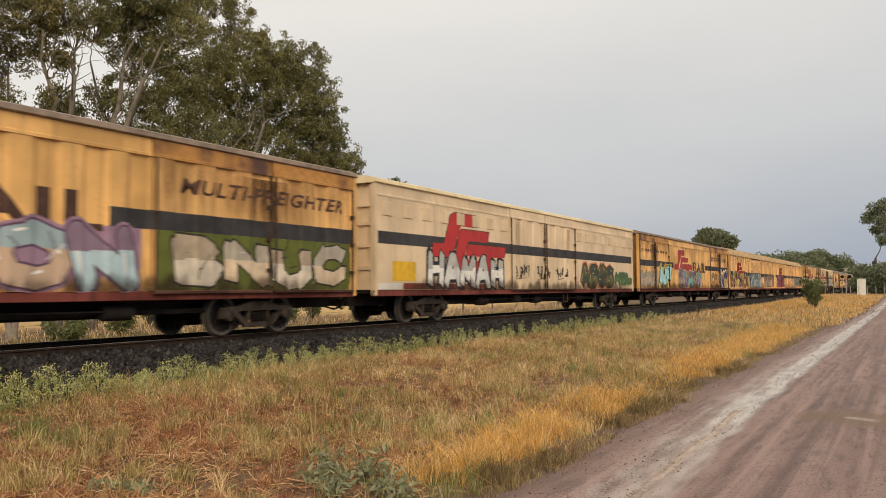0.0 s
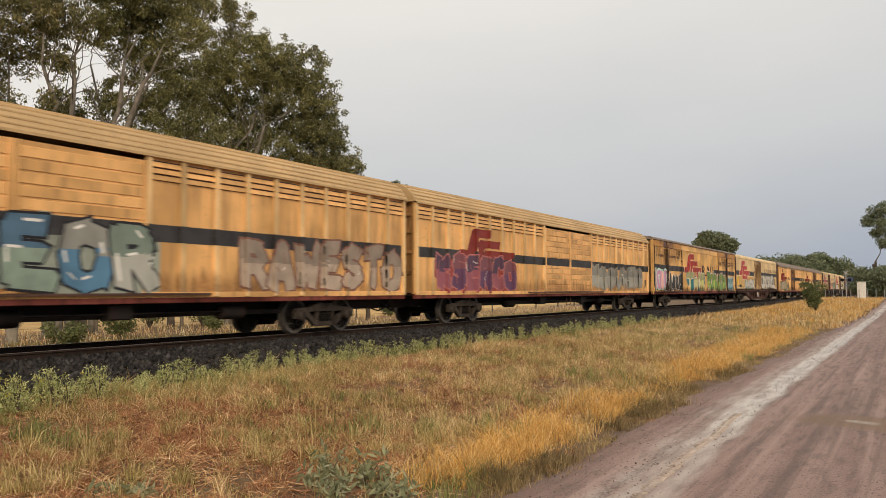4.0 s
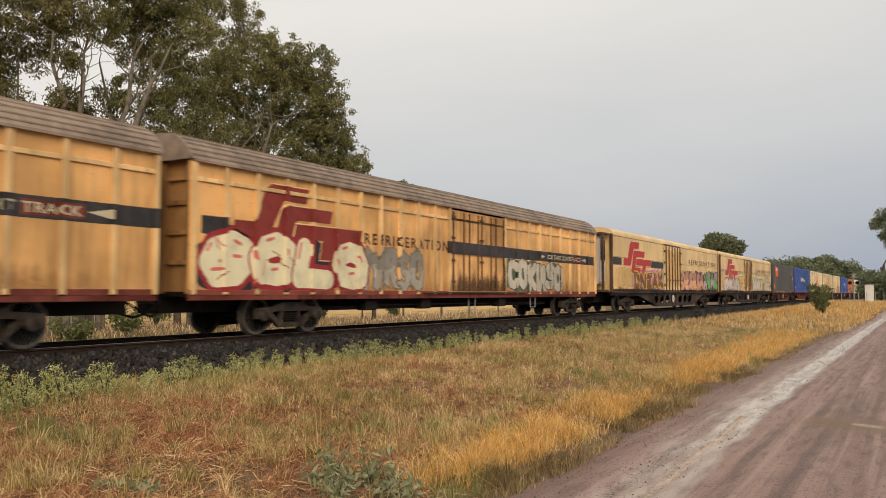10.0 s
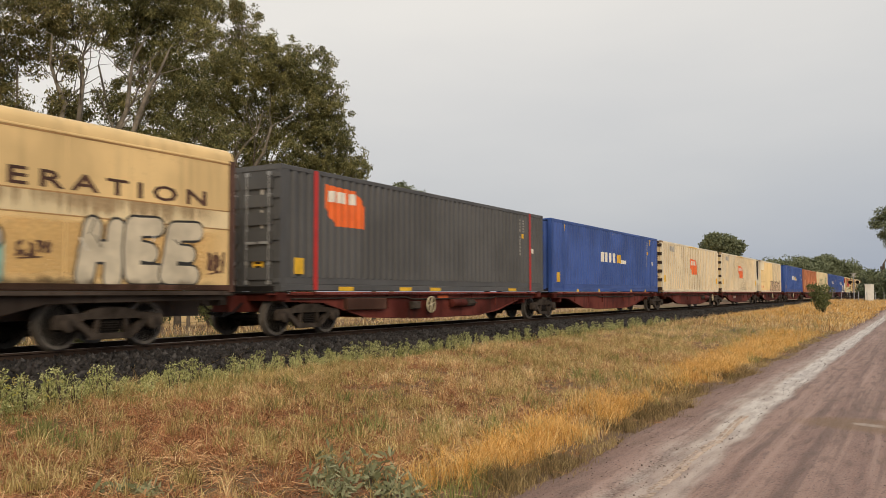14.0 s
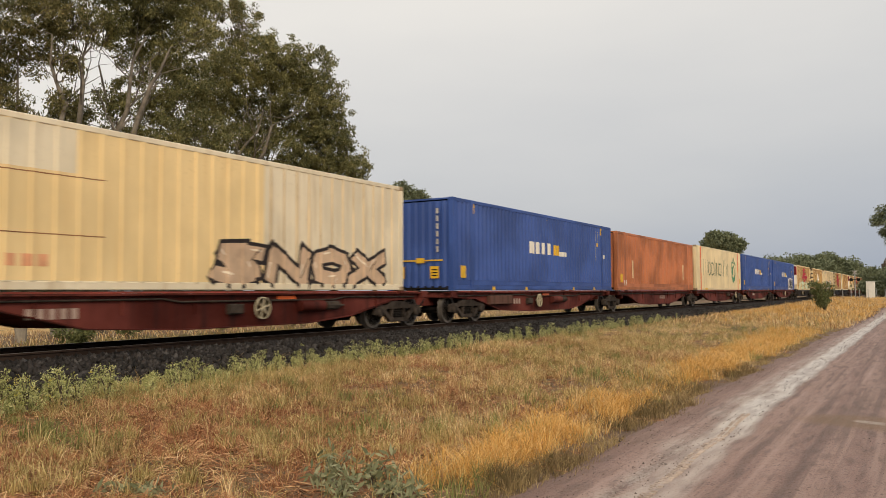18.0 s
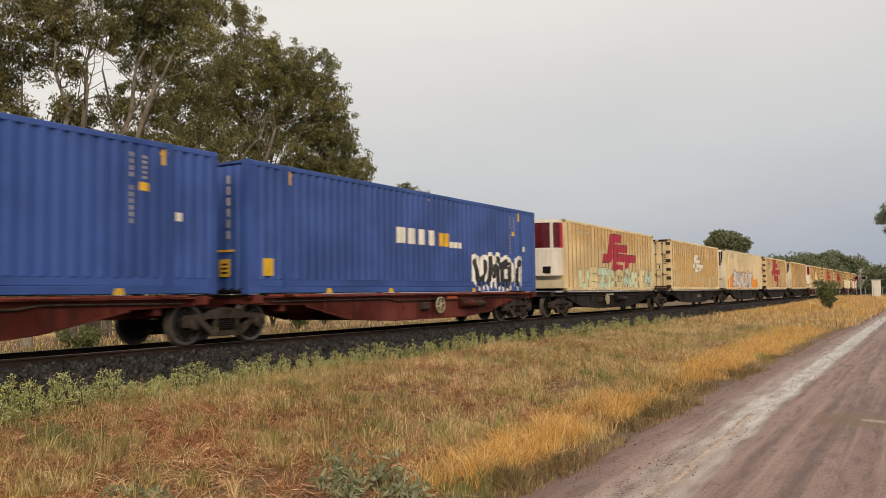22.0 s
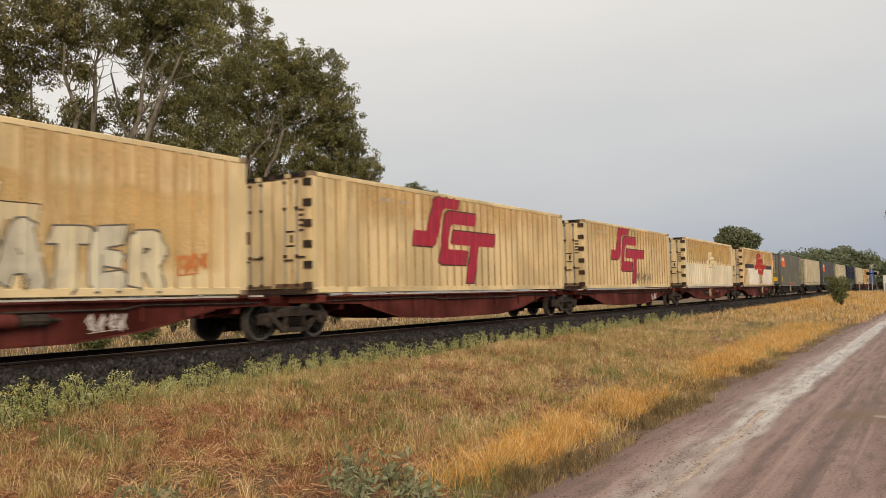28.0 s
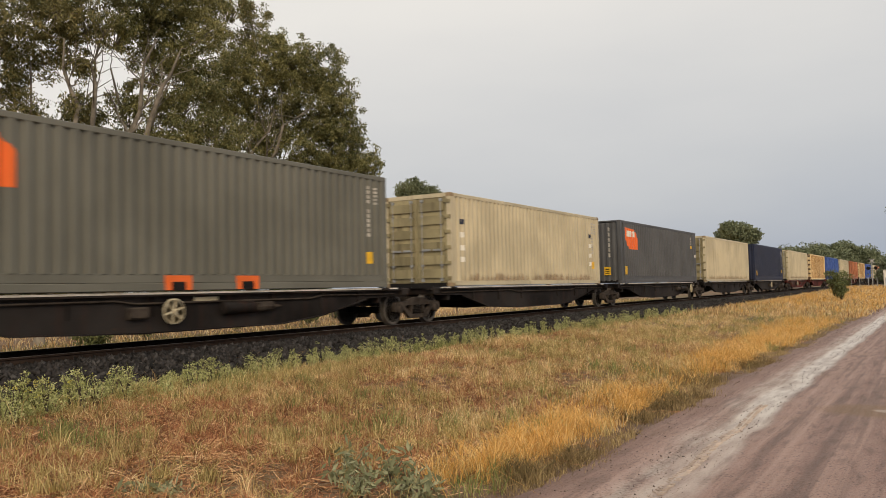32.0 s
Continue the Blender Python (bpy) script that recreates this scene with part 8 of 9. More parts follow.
def build_gravel():
    """Loose small stones on the road."""
    rs = np.random.RandomState(14)
    n = 26000
    y = 3.0 * (60 / 3.0) ** rs.uniform(0, 1, n)
    x = rs.uniform(-2.75, 1.5, n)
    octa = np.array([(1, 0, 0), (-1, 0, 0), (0, 1, 0), (0, -1, 0), (0, 0, 1), (0, 0, -1)], float)
    tri = np.array([(0, 2, 4), (2, 1, 4), (1, 3, 4), (3, 0, 4), (2, 0, 5), (1, 2, 5), (3, 1, 5), (0, 3, 5)])
    r = (0.0018 + 0.007 * rs.uniform(0, 1, n) ** 6) * (1 + y / 26)
    s = octa[None] * rs.uniform(0.6, 1.3, (n, 6, 1)) * r[:, None, None]
    z = np.array([ground_z(a, b) for a, b in zip(x, y)]) + 0.024
    s += np.stack([x, y, z], -1)[:, None]
    m = foliage("gravel_stone", ((0.045, 0.032, 0.029), (0.10, 0.070, 0.060), (0.27, 0.21, 0.18)), 0.8, 0)
    ob = new("road_gravel", np_mesh("road_gravel", s.reshape(-1, 3), tris=(tri[None] + (6 * np.arange(n))[:, None, None]).reshape(-1, 3), mat=m))
    tagged(ob, "loose small brown stones on the track", "gravel", kind="stuff")


def build_tread():
    """Prints of a tyre pressed into the silt: two rows of slanting ridges."""
    rnd = random.Random(4)
    g = Geo()
    y = 4.4
    while y < 10.6:
        x = -1.80 - 0.024 * (y - 5.0) + 0.008 * math.sin(y * 3.0)
        z = ground_z(x, y) + 0.022
        for e in (-1, 1):
            if rnd.random() < 0.86:
                w, d = rnd.uniform(0.040, 0.052), rnd.uniform(0.012, 0.017)
                xa, xb = x + e * 0.008, x + e * w
                ya, yb = y + 0.02 * (e > 0), y + 0.02 * (e > 0) + 0.022
                lo = [(xa, ya - d, z - 0.02), (xb, yb - d, z - 0.02), (xb, yb + d, z - 0.02), (xa, ya + d, z - 0.02)]
                hi = [(p * 0.96 + x * 0.04, q, r + rnd.uniform(0.024, 0.030)) for p, q, r in lo]
                g.face(hi)
                for k in range(4):
                    m = (k + 1) % 4
                    g.face([lo[k], lo[m], hi[m], hi[k]])
        y += rnd.uniform(0.058, 0.066)
    ob = new("tyre_prints", g.mesh("tyre_prints", simple("pressed_silt", (0.46, 0.375, 0.32), 0.8, 0.0, 0.25, 20.0, 0.3)))
    tagged(ob, "tyre tread prints pressed into pale silt", "tyre prints", kind="stuff")


def blades(name, label, category, xy, height, width, mat, seed, bend=0.5, spread=0.0):
    """Grass blades, each three rows of points and a tip, bent over by a random lean."""
    rs = np.random.RandomState(seed)
    n = len(xy)
    x, y = xy[:, 0], xy[:, 1]
    z = np.array([ground_z(a, b) for a, b in xy]) - 0.02
    tuft = np.array([noise.noise((a * 3.2, b * 3.2, seed)) + 0.6 * noise.noise((a * 0.9, b * 0.9, seed + 40)) for a, b in xy])
    h = height * rs.uniform(0.45, 1.2, n) * np.clip(1.0 + 1.1 * tuft, 0.35, 2.0)
    an = rs.uniform(0, 2 * np.pi, n)
    lean = h * bend * rs.uniform(0.1, 1.0, n)
    ux, uy = np.cos(an), np.sin(an)
    w = width * rs.uniform(0.6, 1.4, n)
    fa = rs.uniform(0, 2 * np.pi, n)
    px, py = np.cos(fa) * w, np.sin(fa) * w
    rows = []
    for f, g, k in ((0.0, 0.0, 1.0), (0.55, 0.28, 0.8), (1.0, 1.0, 0.0)):
        cx, cy, cz = x + ux * lean * g, y + uy * lean * g, z + h * f * np.sqrt(np.maximum(0.1, 1 - (bend * g * 0.5) ** 2))
        if k:
            rows += [np.stack([cx - px * k, cy - py * k, cz], -1), np.stack([cx + px * k, cy + py * k, cz], -1)]
        else:
            rows += [np.stack([cx, cy, cz], -1)]
    V = np.stack(rows, 1).reshape(-1, 3)
    b = 5 * np.arange(n)[:, None]
    ob = new(name, np_mesh(name, V, quads=b + np.array([[0, 1, 3, 2]]), tris=b + np.array([[2, 3, 4]]), mat=mat))
    return tagged(ob, label, category, kind="stuff")


def scatter(rs, n, y0, y1, keep, tuft=6, sigma=0.07):
    """Points in tufts on the verge, kept by a density function."""
    out, got = [], 0
    while got < n:
        m = 6000
        y = y0 * (y1 / y0) ** rs.uniform(0, 1, m) if y0 > 0 else rs.uniform(y0, y1, m)
        x = rs.uniform(-11.6, -2.6, m)
        ok = rs.uniform(0, 1, m) < np.array([keep(a, b) for a, b in zip(x, y)])
        c = np.stack([x, y], -1)[ok]
        if not len(c):
            continue
        p = (c[:, None] + rs.normal(0, sigma, (len(c), tuft, 2))).reshape(-1, 2)
        out.append(p)
        got += len(p)
    return np.concatenate(out)[:n]


def patch(x, y, s, o):
    return 0.5 + 0.5 * noise.noise((x * s, y * s, o))


def golden_at(x, y):
    inner = -3.45 - 0.055 * (y - 5) if y < 30 else -4.9
    e = road_left(y) - 0.22 - 0.12 * patch(0, y, 0.8, 81)
    a = sstep(e, e - 0.25, x) * sstep(inner - 0.6, inner + 0.3, x)
    a *= sstep(5.2, 5.9, y)
    return a * (0.06 + 0.94 * sstep(0.34, 0.56, patch(x, y, 0.65, 2)))


def far_golden(x, y):
    return sstep(34, 60, y) * sstep(-11.0, -9.2, x) * sstep(-2.6, -3.0, x)


def brown_at(x, y):
    return sstep(road_left(y) - 0.1, road_left(y) - 0.9, x) * sstep(-10.6, -9.4, x) * (0.35 + 0.65 * sstep(0.3, 0.6, patch(x, y, 0.5, 11))) * (1 - 0.75 * min(1, golden_at(x, y)))


def green_at(x, y):
    return sstep(-8.2 - 1.0 * sstep(6, 14, y), -9.4 - 1.0 * sstep(6, 14, y), x) * (0.5 + 0.5 * patch(x, y, 0.7, 21)) + 0.9 * sstep(0.50, 0.62, patch(x, y, 0.6, 31)) * (1 + 0.8 * sstep(8, 4, y)) * sstep(road_left(y), road_left(y) - 0.7, x)


def build_grass():
    rs = np.random.RandomState(8)
    gold = foliage("golden_grass", ((0.50, 0.25, 0.065), (0.82, 0.49, 0.14), (0.96, 0.72, 0.33)), 0.7, 0.3)
    straw = foliage("straw_grass", ((0.21, 0.115, 0.052), (0.54, 0.335, 0.15), (0.84, 0.61, 0.31), (0.98, 0.84, 0.54)), 0.75, 0.3)
    rust = foliage("red_brown_grass", ((0.20, 0.078, 0.042), (0.48, 0.215, 0.108), (0.80, 0.46, 0.235)), 0.75, 0.3)
    green = foliage("green_grass", ((0.105, 0.13, 0.040), (0.24, 0.27, 0.085), (0.50, 0.48, 0.20)), 0.7, 0.3)
    olive = foliage("olive_grass", ((0.17, 0.135, 0.048), (0.48, 0.375, 0.145), (0.90, 0.74, 0.38)), 0.7, 0.3)
    blades("golden_grass", "tall golden dry grass along the road's edge", "grass", scatter(rs, 26000, 5.2, 34, golden_at, 16, 0.07), 0.25, 0.0027, gold, 1, 1.2)
    blades("golden_stems", "bent golden stems lying over the dry grass", "grass", scatter(rs, 1800, 5.2, 26, golden_at, 4, 0.10), 0.34, 0.0030, gold, 31, 2.2)
    blades("golden_grass", "golden dry grass on the far verge", "grass", scatter(rs, 15000, 32, 115, lambda x, y: far_golden(x, y) * sstep(0.25, 0.5, patch(x, y, 0.3, 4)), 9, 0.12), 0.24, 0.015, gold, 2, 0.9)
    blades("straw_grass", "bleached straw-coloured dry grass", "grass", scatter(rs, 72000, 2.6, 40, lambda x, y: brown_at(x, y) * (0.12 + 0.88 * sstep(0.42, 0.58, patch(x, y, 0.9, 71))) * (0.07 + 0.93 * sstep(6.0, 11.0, y)), 26, 0.045), 0.17, 0.0030, straw, 3, 1.2)
    blades("red_brown_grass", "short red-brown dry grass", "grass", scatter(rs, 150000, 2.6, 26, lambda x, y: brown_at(x, y) * (0.22 + 0.78 * sstep(0.34, 0.50, patch(x, y, 0.5, 41))) * (1 - 0.6 * sstep(6.5, 11, y)) * sstep(-10.2, -9.0, x) * sstep(-3.6, -4.4, x), 22, 0.06), 0.105, 0.0019, rust, 4, 1.25)
    blades("straw_grass", "straw-coloured dry grass on the far verge", "grass", scatter(rs, 16000, 36, 115, lambda x, y: 0.6 * sstep(-11.2, -10, x), 8, 0.1), 0.24, 0.014, straw, 5, 0.9)
    blades("olive_grass", "olive and straw mixed grass", "grass", scatter(rs, 58000, 3.0, 60, lambda x, y: brown_at(x, y) * (0.25 + 0.75 * sstep(0.4, 0.62, patch(x, y, 0.35, 51))) * (0.10 + 0.90 * sstep(5.0, 9.0, y)), 20, 0.055), 0.20, 0.0030, olive, 6, 0.95)
    blades("green_grass", "green grass and weeds beside the ballast", "grass", scatter(rs, 40000, 3.0, 50, green_at, 24, 0.05), 0.18, 0.0034, green, 7, 1.0)
    # matted straw lying on the ground
    n = 48000
    xy = scatter(rs, n, 2.6, 24, brown_at, 6, 0.10)
    an, ln = rs.uniform(0, 6.28, n), rs.uniform(0.03, 0.13, n)
    wd = rs.uniform(0.0015, 0.0035, n)
    z = np.array([ground_z(a, b) for a, b in xy]) + rs.uniform(0.004, 0.05, n)
    dx, dy = np.cos(an), np.sin(an)
    tilt = rs.normal(0, 0.35, n)
    V = np.stack([np.stack([xy[:, 0] + s * dx * ln - t * dy * wd, xy[:, 1] + s * dy * ln + t * dx * wd, z + s * tilt * ln + t * 0.002], -1) for s, t in ((-1, -1), (1, -1), (1, 1), (-1, 1))], 1).reshape(-1, 3)
    lit = foliage("straw_litter", ((0.13, 0.052, 0.027), (0.30, 0.135, 0.064), (0.50, 0.27, 0.13), (0.74, 0.50, 0.28)), 0.8, 0)
    tagged(new("straw_litter", np_mesh("straw_litter", V, quads=4 * np.arange(n)[:, None] + np.array([[0, 1, 2, 3]]), mat=lit)), "matted fallen straw between the tufts", "grass", kind="stuff")
    # low grey-green tufts at the road's edge
    edge = lambda x, y: sstep(road_left(y) + 0.10, road_left(y) - 0.06, x) * sstep(road_left(y) - 0.75, road_left(y) - 0.4, x) * (0.15 + 0.85 * sstep(0.32, 0.52, patch(x, y, 0.9, 61)))
    blades("edge_grass", "low dull tufts along the road's edge", "grass", scatter(rs, 16000, 4.2, 40, edge, 22, 0.06), 0.10, 0.0028, foliage("dull_grass", ((0.19, 0.13, 0.065), (0.36, 0.26, 0.125), (0.58, 0.45, 0.23)), 0.8, 0.2), 21, 1.25)
    dark = lambda x, y: sstep(road_left(y) - 0.10, road_left(y) - 0.25, x) * sstep(road_left(y) - 0.80, road_left(y) - 0.55, x) * sstep(0.46, 0.54, patch(x, y, 1.1, 91))
    blades("edge_tussock", "dark fine-haired tussocks between the golden grass and the road", "grass", scatter(rs, 15000, 4.6, 20, dark, 90, 0.10), 0.16, 0.0019, foliage("dark_grass", ((0.085, 0.062, 0.030), (0.20, 0.145, 0.066), (0.42, 0.31, 0.15)), 0.8, 0.2), 33, 1.1)
    # tussocks of longer blades with dark feet
    blades("grass_tussock", "olive tussocks standing out of the short grass", "grass", scatter(rs, 22000, 3.0, 26, lambda x, y: brown_at(x, y) * 0.5, 85, 0.055), 0.21, 0.0028, olive, 23, 1.15)
    # long bent stems lying over the rest
    blades("straw_stems", "long bent dry straw stems", "grass", scatter(rs, 1500, 3.5, 30, brown_at, 2), 0.46, 0.0026, foliage("pale_straw", ((0.42, 0.27, 0.11), (0.62, 0.47, 0.24)), 0.7, 0.2), 8, 1.35)
    # verge behind the track
    n = 12000
    xy = np.stack([rs.uniform(-34, -22.5, n), rs.uniform(10, 75, n)], -1)
    blades("paddock_grass", "pale dry grass along a fence", "grass", xy, 0.26, 0.010, straw, 9, 0.9)
    back = foliage("verge_grass", ((0.085, 0.085, 0.030), (0.19, 0.175, 0.062), (0.36, 0.29, 0.12)), 0.75, 0.3)
    n = 26000
    xy = np.stack([rs.uniform(-26, -16.2, n), rs.uniform(8, 75, n)], -1)
    blades("green_verge", "low green-brown grass behind the track", "grass", xy, 0.17, 0.012, back, 10, 1.0)


def leaf_cloud(rs, centres, per, length, width, droop=0.6):
    """Leaves round centres (x, y, z, r): thin diamonds, half of them hanging."""
    P = []
    for x, y, z, r in centres:
        d = rs.normal(0, 1, (per, 3))
        d /= np.linalg.norm(d, axis=1)[:, None]
        q = d * (r * rs.uniform(0.25, 1.0, per) ** 0.55)[:, None]
        q[:, 2] *= 0.8
        P.append(q + np.array([x, y, z]))
    P = np.concatenate(P)
    n = len(P)
    t = rs.normal(0, 1, (n, 3))
    t[:, 2] -= droop * 1.6
    t /= np.linalg.norm(t, axis=1)[:, None]
    u = np.cross(t, rs.normal(0, 1, (n, 3)))
    u /= np.linalg.norm(u, axis=1)[:, None]
    ln = (length * rs.uniform(0.6, 1.3, n))[:, None]
    wd = (width * rs.uniform(0.7, 1.3, n))[:, None]
    V = np.stack([P, P + t * ln * 0.45 + u * wd, P + t * ln, P + t * ln * 0.45 - u * wd], 1).reshape(-1, 3)
    return V, (4 * np.arange(n)[:, None] + np.array([[0, 1, 2, 3]]))


def tree(name, label, base, clumps, seed, bark, leaf_mat, leaf=(0.145, 0.030), subs=13, per=60, stems=2, girth=0.28, spread=1.0, lines=()):
    """A gum tree: stems that fork into limbs, each limb to a clump of leaf sprays."""
    rnd, rs = random.Random(seed), np.random.RandomState(seed)
    x0, y0 = base
    z0 = ground_z(x0, y0) - 0.1
    th = tagged(new(name), label, "tree", "trees beside the line")
    th.location = (x0, y0, z0)
    g = Geo()
    foot = [(rnd.uniform(-0.25, 0.25) * stems, rnd.uniform(-0.25, 0.25) * stems) for _ in range(stems)]
    top_z = max(c[2] for c in clumps)
    forks = []
    for line in lines:
        pts = [(line[0][0], line[0][1], 0.0)] + [(p[0] + 0.10 * rnd.uniform(-1, 1), p[1] + 0.10 * rnd.uniform(-1, 1), p[2] + 0.2 * rnd.uniform(-1, 1)) for p in line]
        rad = [girth * 1.3] + [girth * (1 - 0.78 * k / (len(line) - 1)) for k in range(len(line))]
        g.tube(pts, rad, 9)
        forks += [(Vector(pts[k]), rad[k] * 0.8) for k in range(3, len(pts))]
        for k in range(2, len(pts) - 1):      # crooked side limbs
            for _ in range(2 if k > 3 else 1):
                p, q = Vector(pts[k]), Vector((rnd.uniform(-1, 1), rnd.uniform(-1, 1), rnd.uniform(0.1, 1.0))).normalized()
                way, r = [p], min(0.06, rad[k] * 0.45)
                for j in range(5):
                    q = (q + Vector((rnd.uniform(-1, 1), rnd.uniform(-1, 1), rnd.uniform(-0.5, 0.9))) * 0.45).normalized()
                    way.append(way[-1] + q * rnd.uniform(0.3, 0.6))
                g.tube([tuple(v) for v in way], [r * (1 - 0.15 * j) for j in range(6)], 6)
                e = way[3] + Vector((rnd.uniform(-1, 1), rnd.uniform(-1, 1), rnd.uniform(-0.2, 1))) * 0.8
                g.tube([tuple(way[2]), tuple((way[2] + e) / 2 + Vector((0, 0, 0.1))), tuple(e)], [r * 0.5, r * 0.35, r * 0.15], 5)
    for fx, fy in foot if not lines else ():
        lean = Vector((rnd.uniform(-1.0, 1.0), rnd.uniform(-1.0, 1.0), 0)) * spread
        hgt = top_z * rnd.uniform(0.32, 0.45)
        pts, rad = [], []
        for k in range(6):
            u = k / 5
            pts.append((fx + lean.x * u ** 1.5 + 0.08 * rnd.uniform(-1, 1), fy + lean.y * u ** 1.5 + 0.08 * rnd.uniform(-1, 1), hgt * u))
            rad.append(girth * (1.25 if k == 0 else 1) * (1 - 0.42 * u))
        g.tube(pts, rad, 9)
        forks.append((Vector(pts[-1]), rad[-1]))
    nodes = list(forks)
    for i, (cx, cy, cz, r) in enumerate(sorted(clumps, key=lambda q: q[2])):
        c = Vector((cx, cy, cz))
        f, fr = min(nodes, key=lambda q: (q[0] - c).length + 1.3 * max(0.0, q[0].z + 0.8 - cz))
        way = c - f
        pts, rad = [], []
        side = Vector((rnd.uniform(-1, 1), rnd.uniform(-1, 1), 0)) * min(1.0, way.length * 0.12)
        for k in range(7):
            u = k / 6
            p = f + way * u + side * math.sin(u * math.pi) + Vector((0, 0, -0.10 * way.length * math.sin(u * math.pi) if cz > f.z else 0))
            p += Vector((rnd.uniform(-1, 1), rnd.uniform(-1, 1), rnd.uniform(-1, 1))) * 0.07 * (0 < k < 6)
            pts.append(tuple(p))
            rad.append(max(0.020, min(fr * 0.70, 0.11) * (1 - 0.72 * u)))
        g.tube(pts, rad, 6)
        nodes += [(Vector(pts[k]), rad[k]) for k in (2, 3, 4, 5)]
        for k in range(4):      # twigs
            e = c + Vector((rnd.uniform(-1, 1), rnd.uniform(-1, 1), rnd.uniform(-0.5, 1))) * r * 0.9
            s = Vector(pts[4])
            g.tube([tuple(s), tuple((s + e) / 2 + Vector((0, 0, 0.1))), tuple(e)], [0.03, 0.02, 0.008], 4)
    part("trunk", g, bark, th, "pale forked gum trunk and limbs", smooth=True)
    sub = []
    size = 2.0 * leaf[0]
    for cx, cy, cz, r in clumps:
        for _ in range(int(subs * max(0.35, r * r / 1.6 if base[1] < 50 else 1))):
            d = Vector((rnd.gauss(0, 1), rnd.gauss(0, 1), rnd.gauss(0, 1))).normalized() * r * 1.12 * rnd.uniform(0.1, 1.0) ** 0.45
            sub.append((cx + d.x, cy + d.y, cz + d.z * 0.9, size * rnd.uniform(0.6, 1.4)))
    V, Q = leaf_cloud(rs, sub, per, *leaf)
    part("crown", np_mesh("crown", V, quads=Q, mat=leaf_mat), None, th, "ragged crown of narrow grey-green leaves")
    return th


def shrub(name, label, base, height, radius, seed, leaf_mat, per=900, leaf=(0.10, 0.022), stems=7, cat="shrub"):
    rnd, rs = random.Random(seed), np.random.RandomState(seed)
    th = tagged(new(name), label, cat)
    th.location = (base[0], base[1], ground_z(*base) - 0.03)
    g, cl = Geo(), []
    for k in range(stems):
        t = rnd.uniform(0, 6.28)
        e = (math.cos(t) * radius * rnd.uniform(0.2, 0.9), math.sin(t) * radius * rnd.uniform(0.2, 0.9), height * rnd.uniform(0.55, 1.0))
        g.tube([(0, 0, 0), (e[0] * 0.4, e[1] * 0.4, e[2] * 0.55), e], [0.02 * height, 0.014 * height, 0.004 * height], 5)
        for u in (0.45, 0.7, 0.95):
            cl.append((e[0] * u, e[1] * u, e[2] * u, radius * rnd.uniform(0.22, 0.4)))
    tagged(part("stem", g, M["bark_dk"], th), kind="stuff")
    V, Q = leaf_cloud(rs, cl, per // len(cl), *leaf, droop=0.1)
    part("leaves", np_mesh("leaves", V, quads=Q, mat=leaf_mat), None, th)
    return th


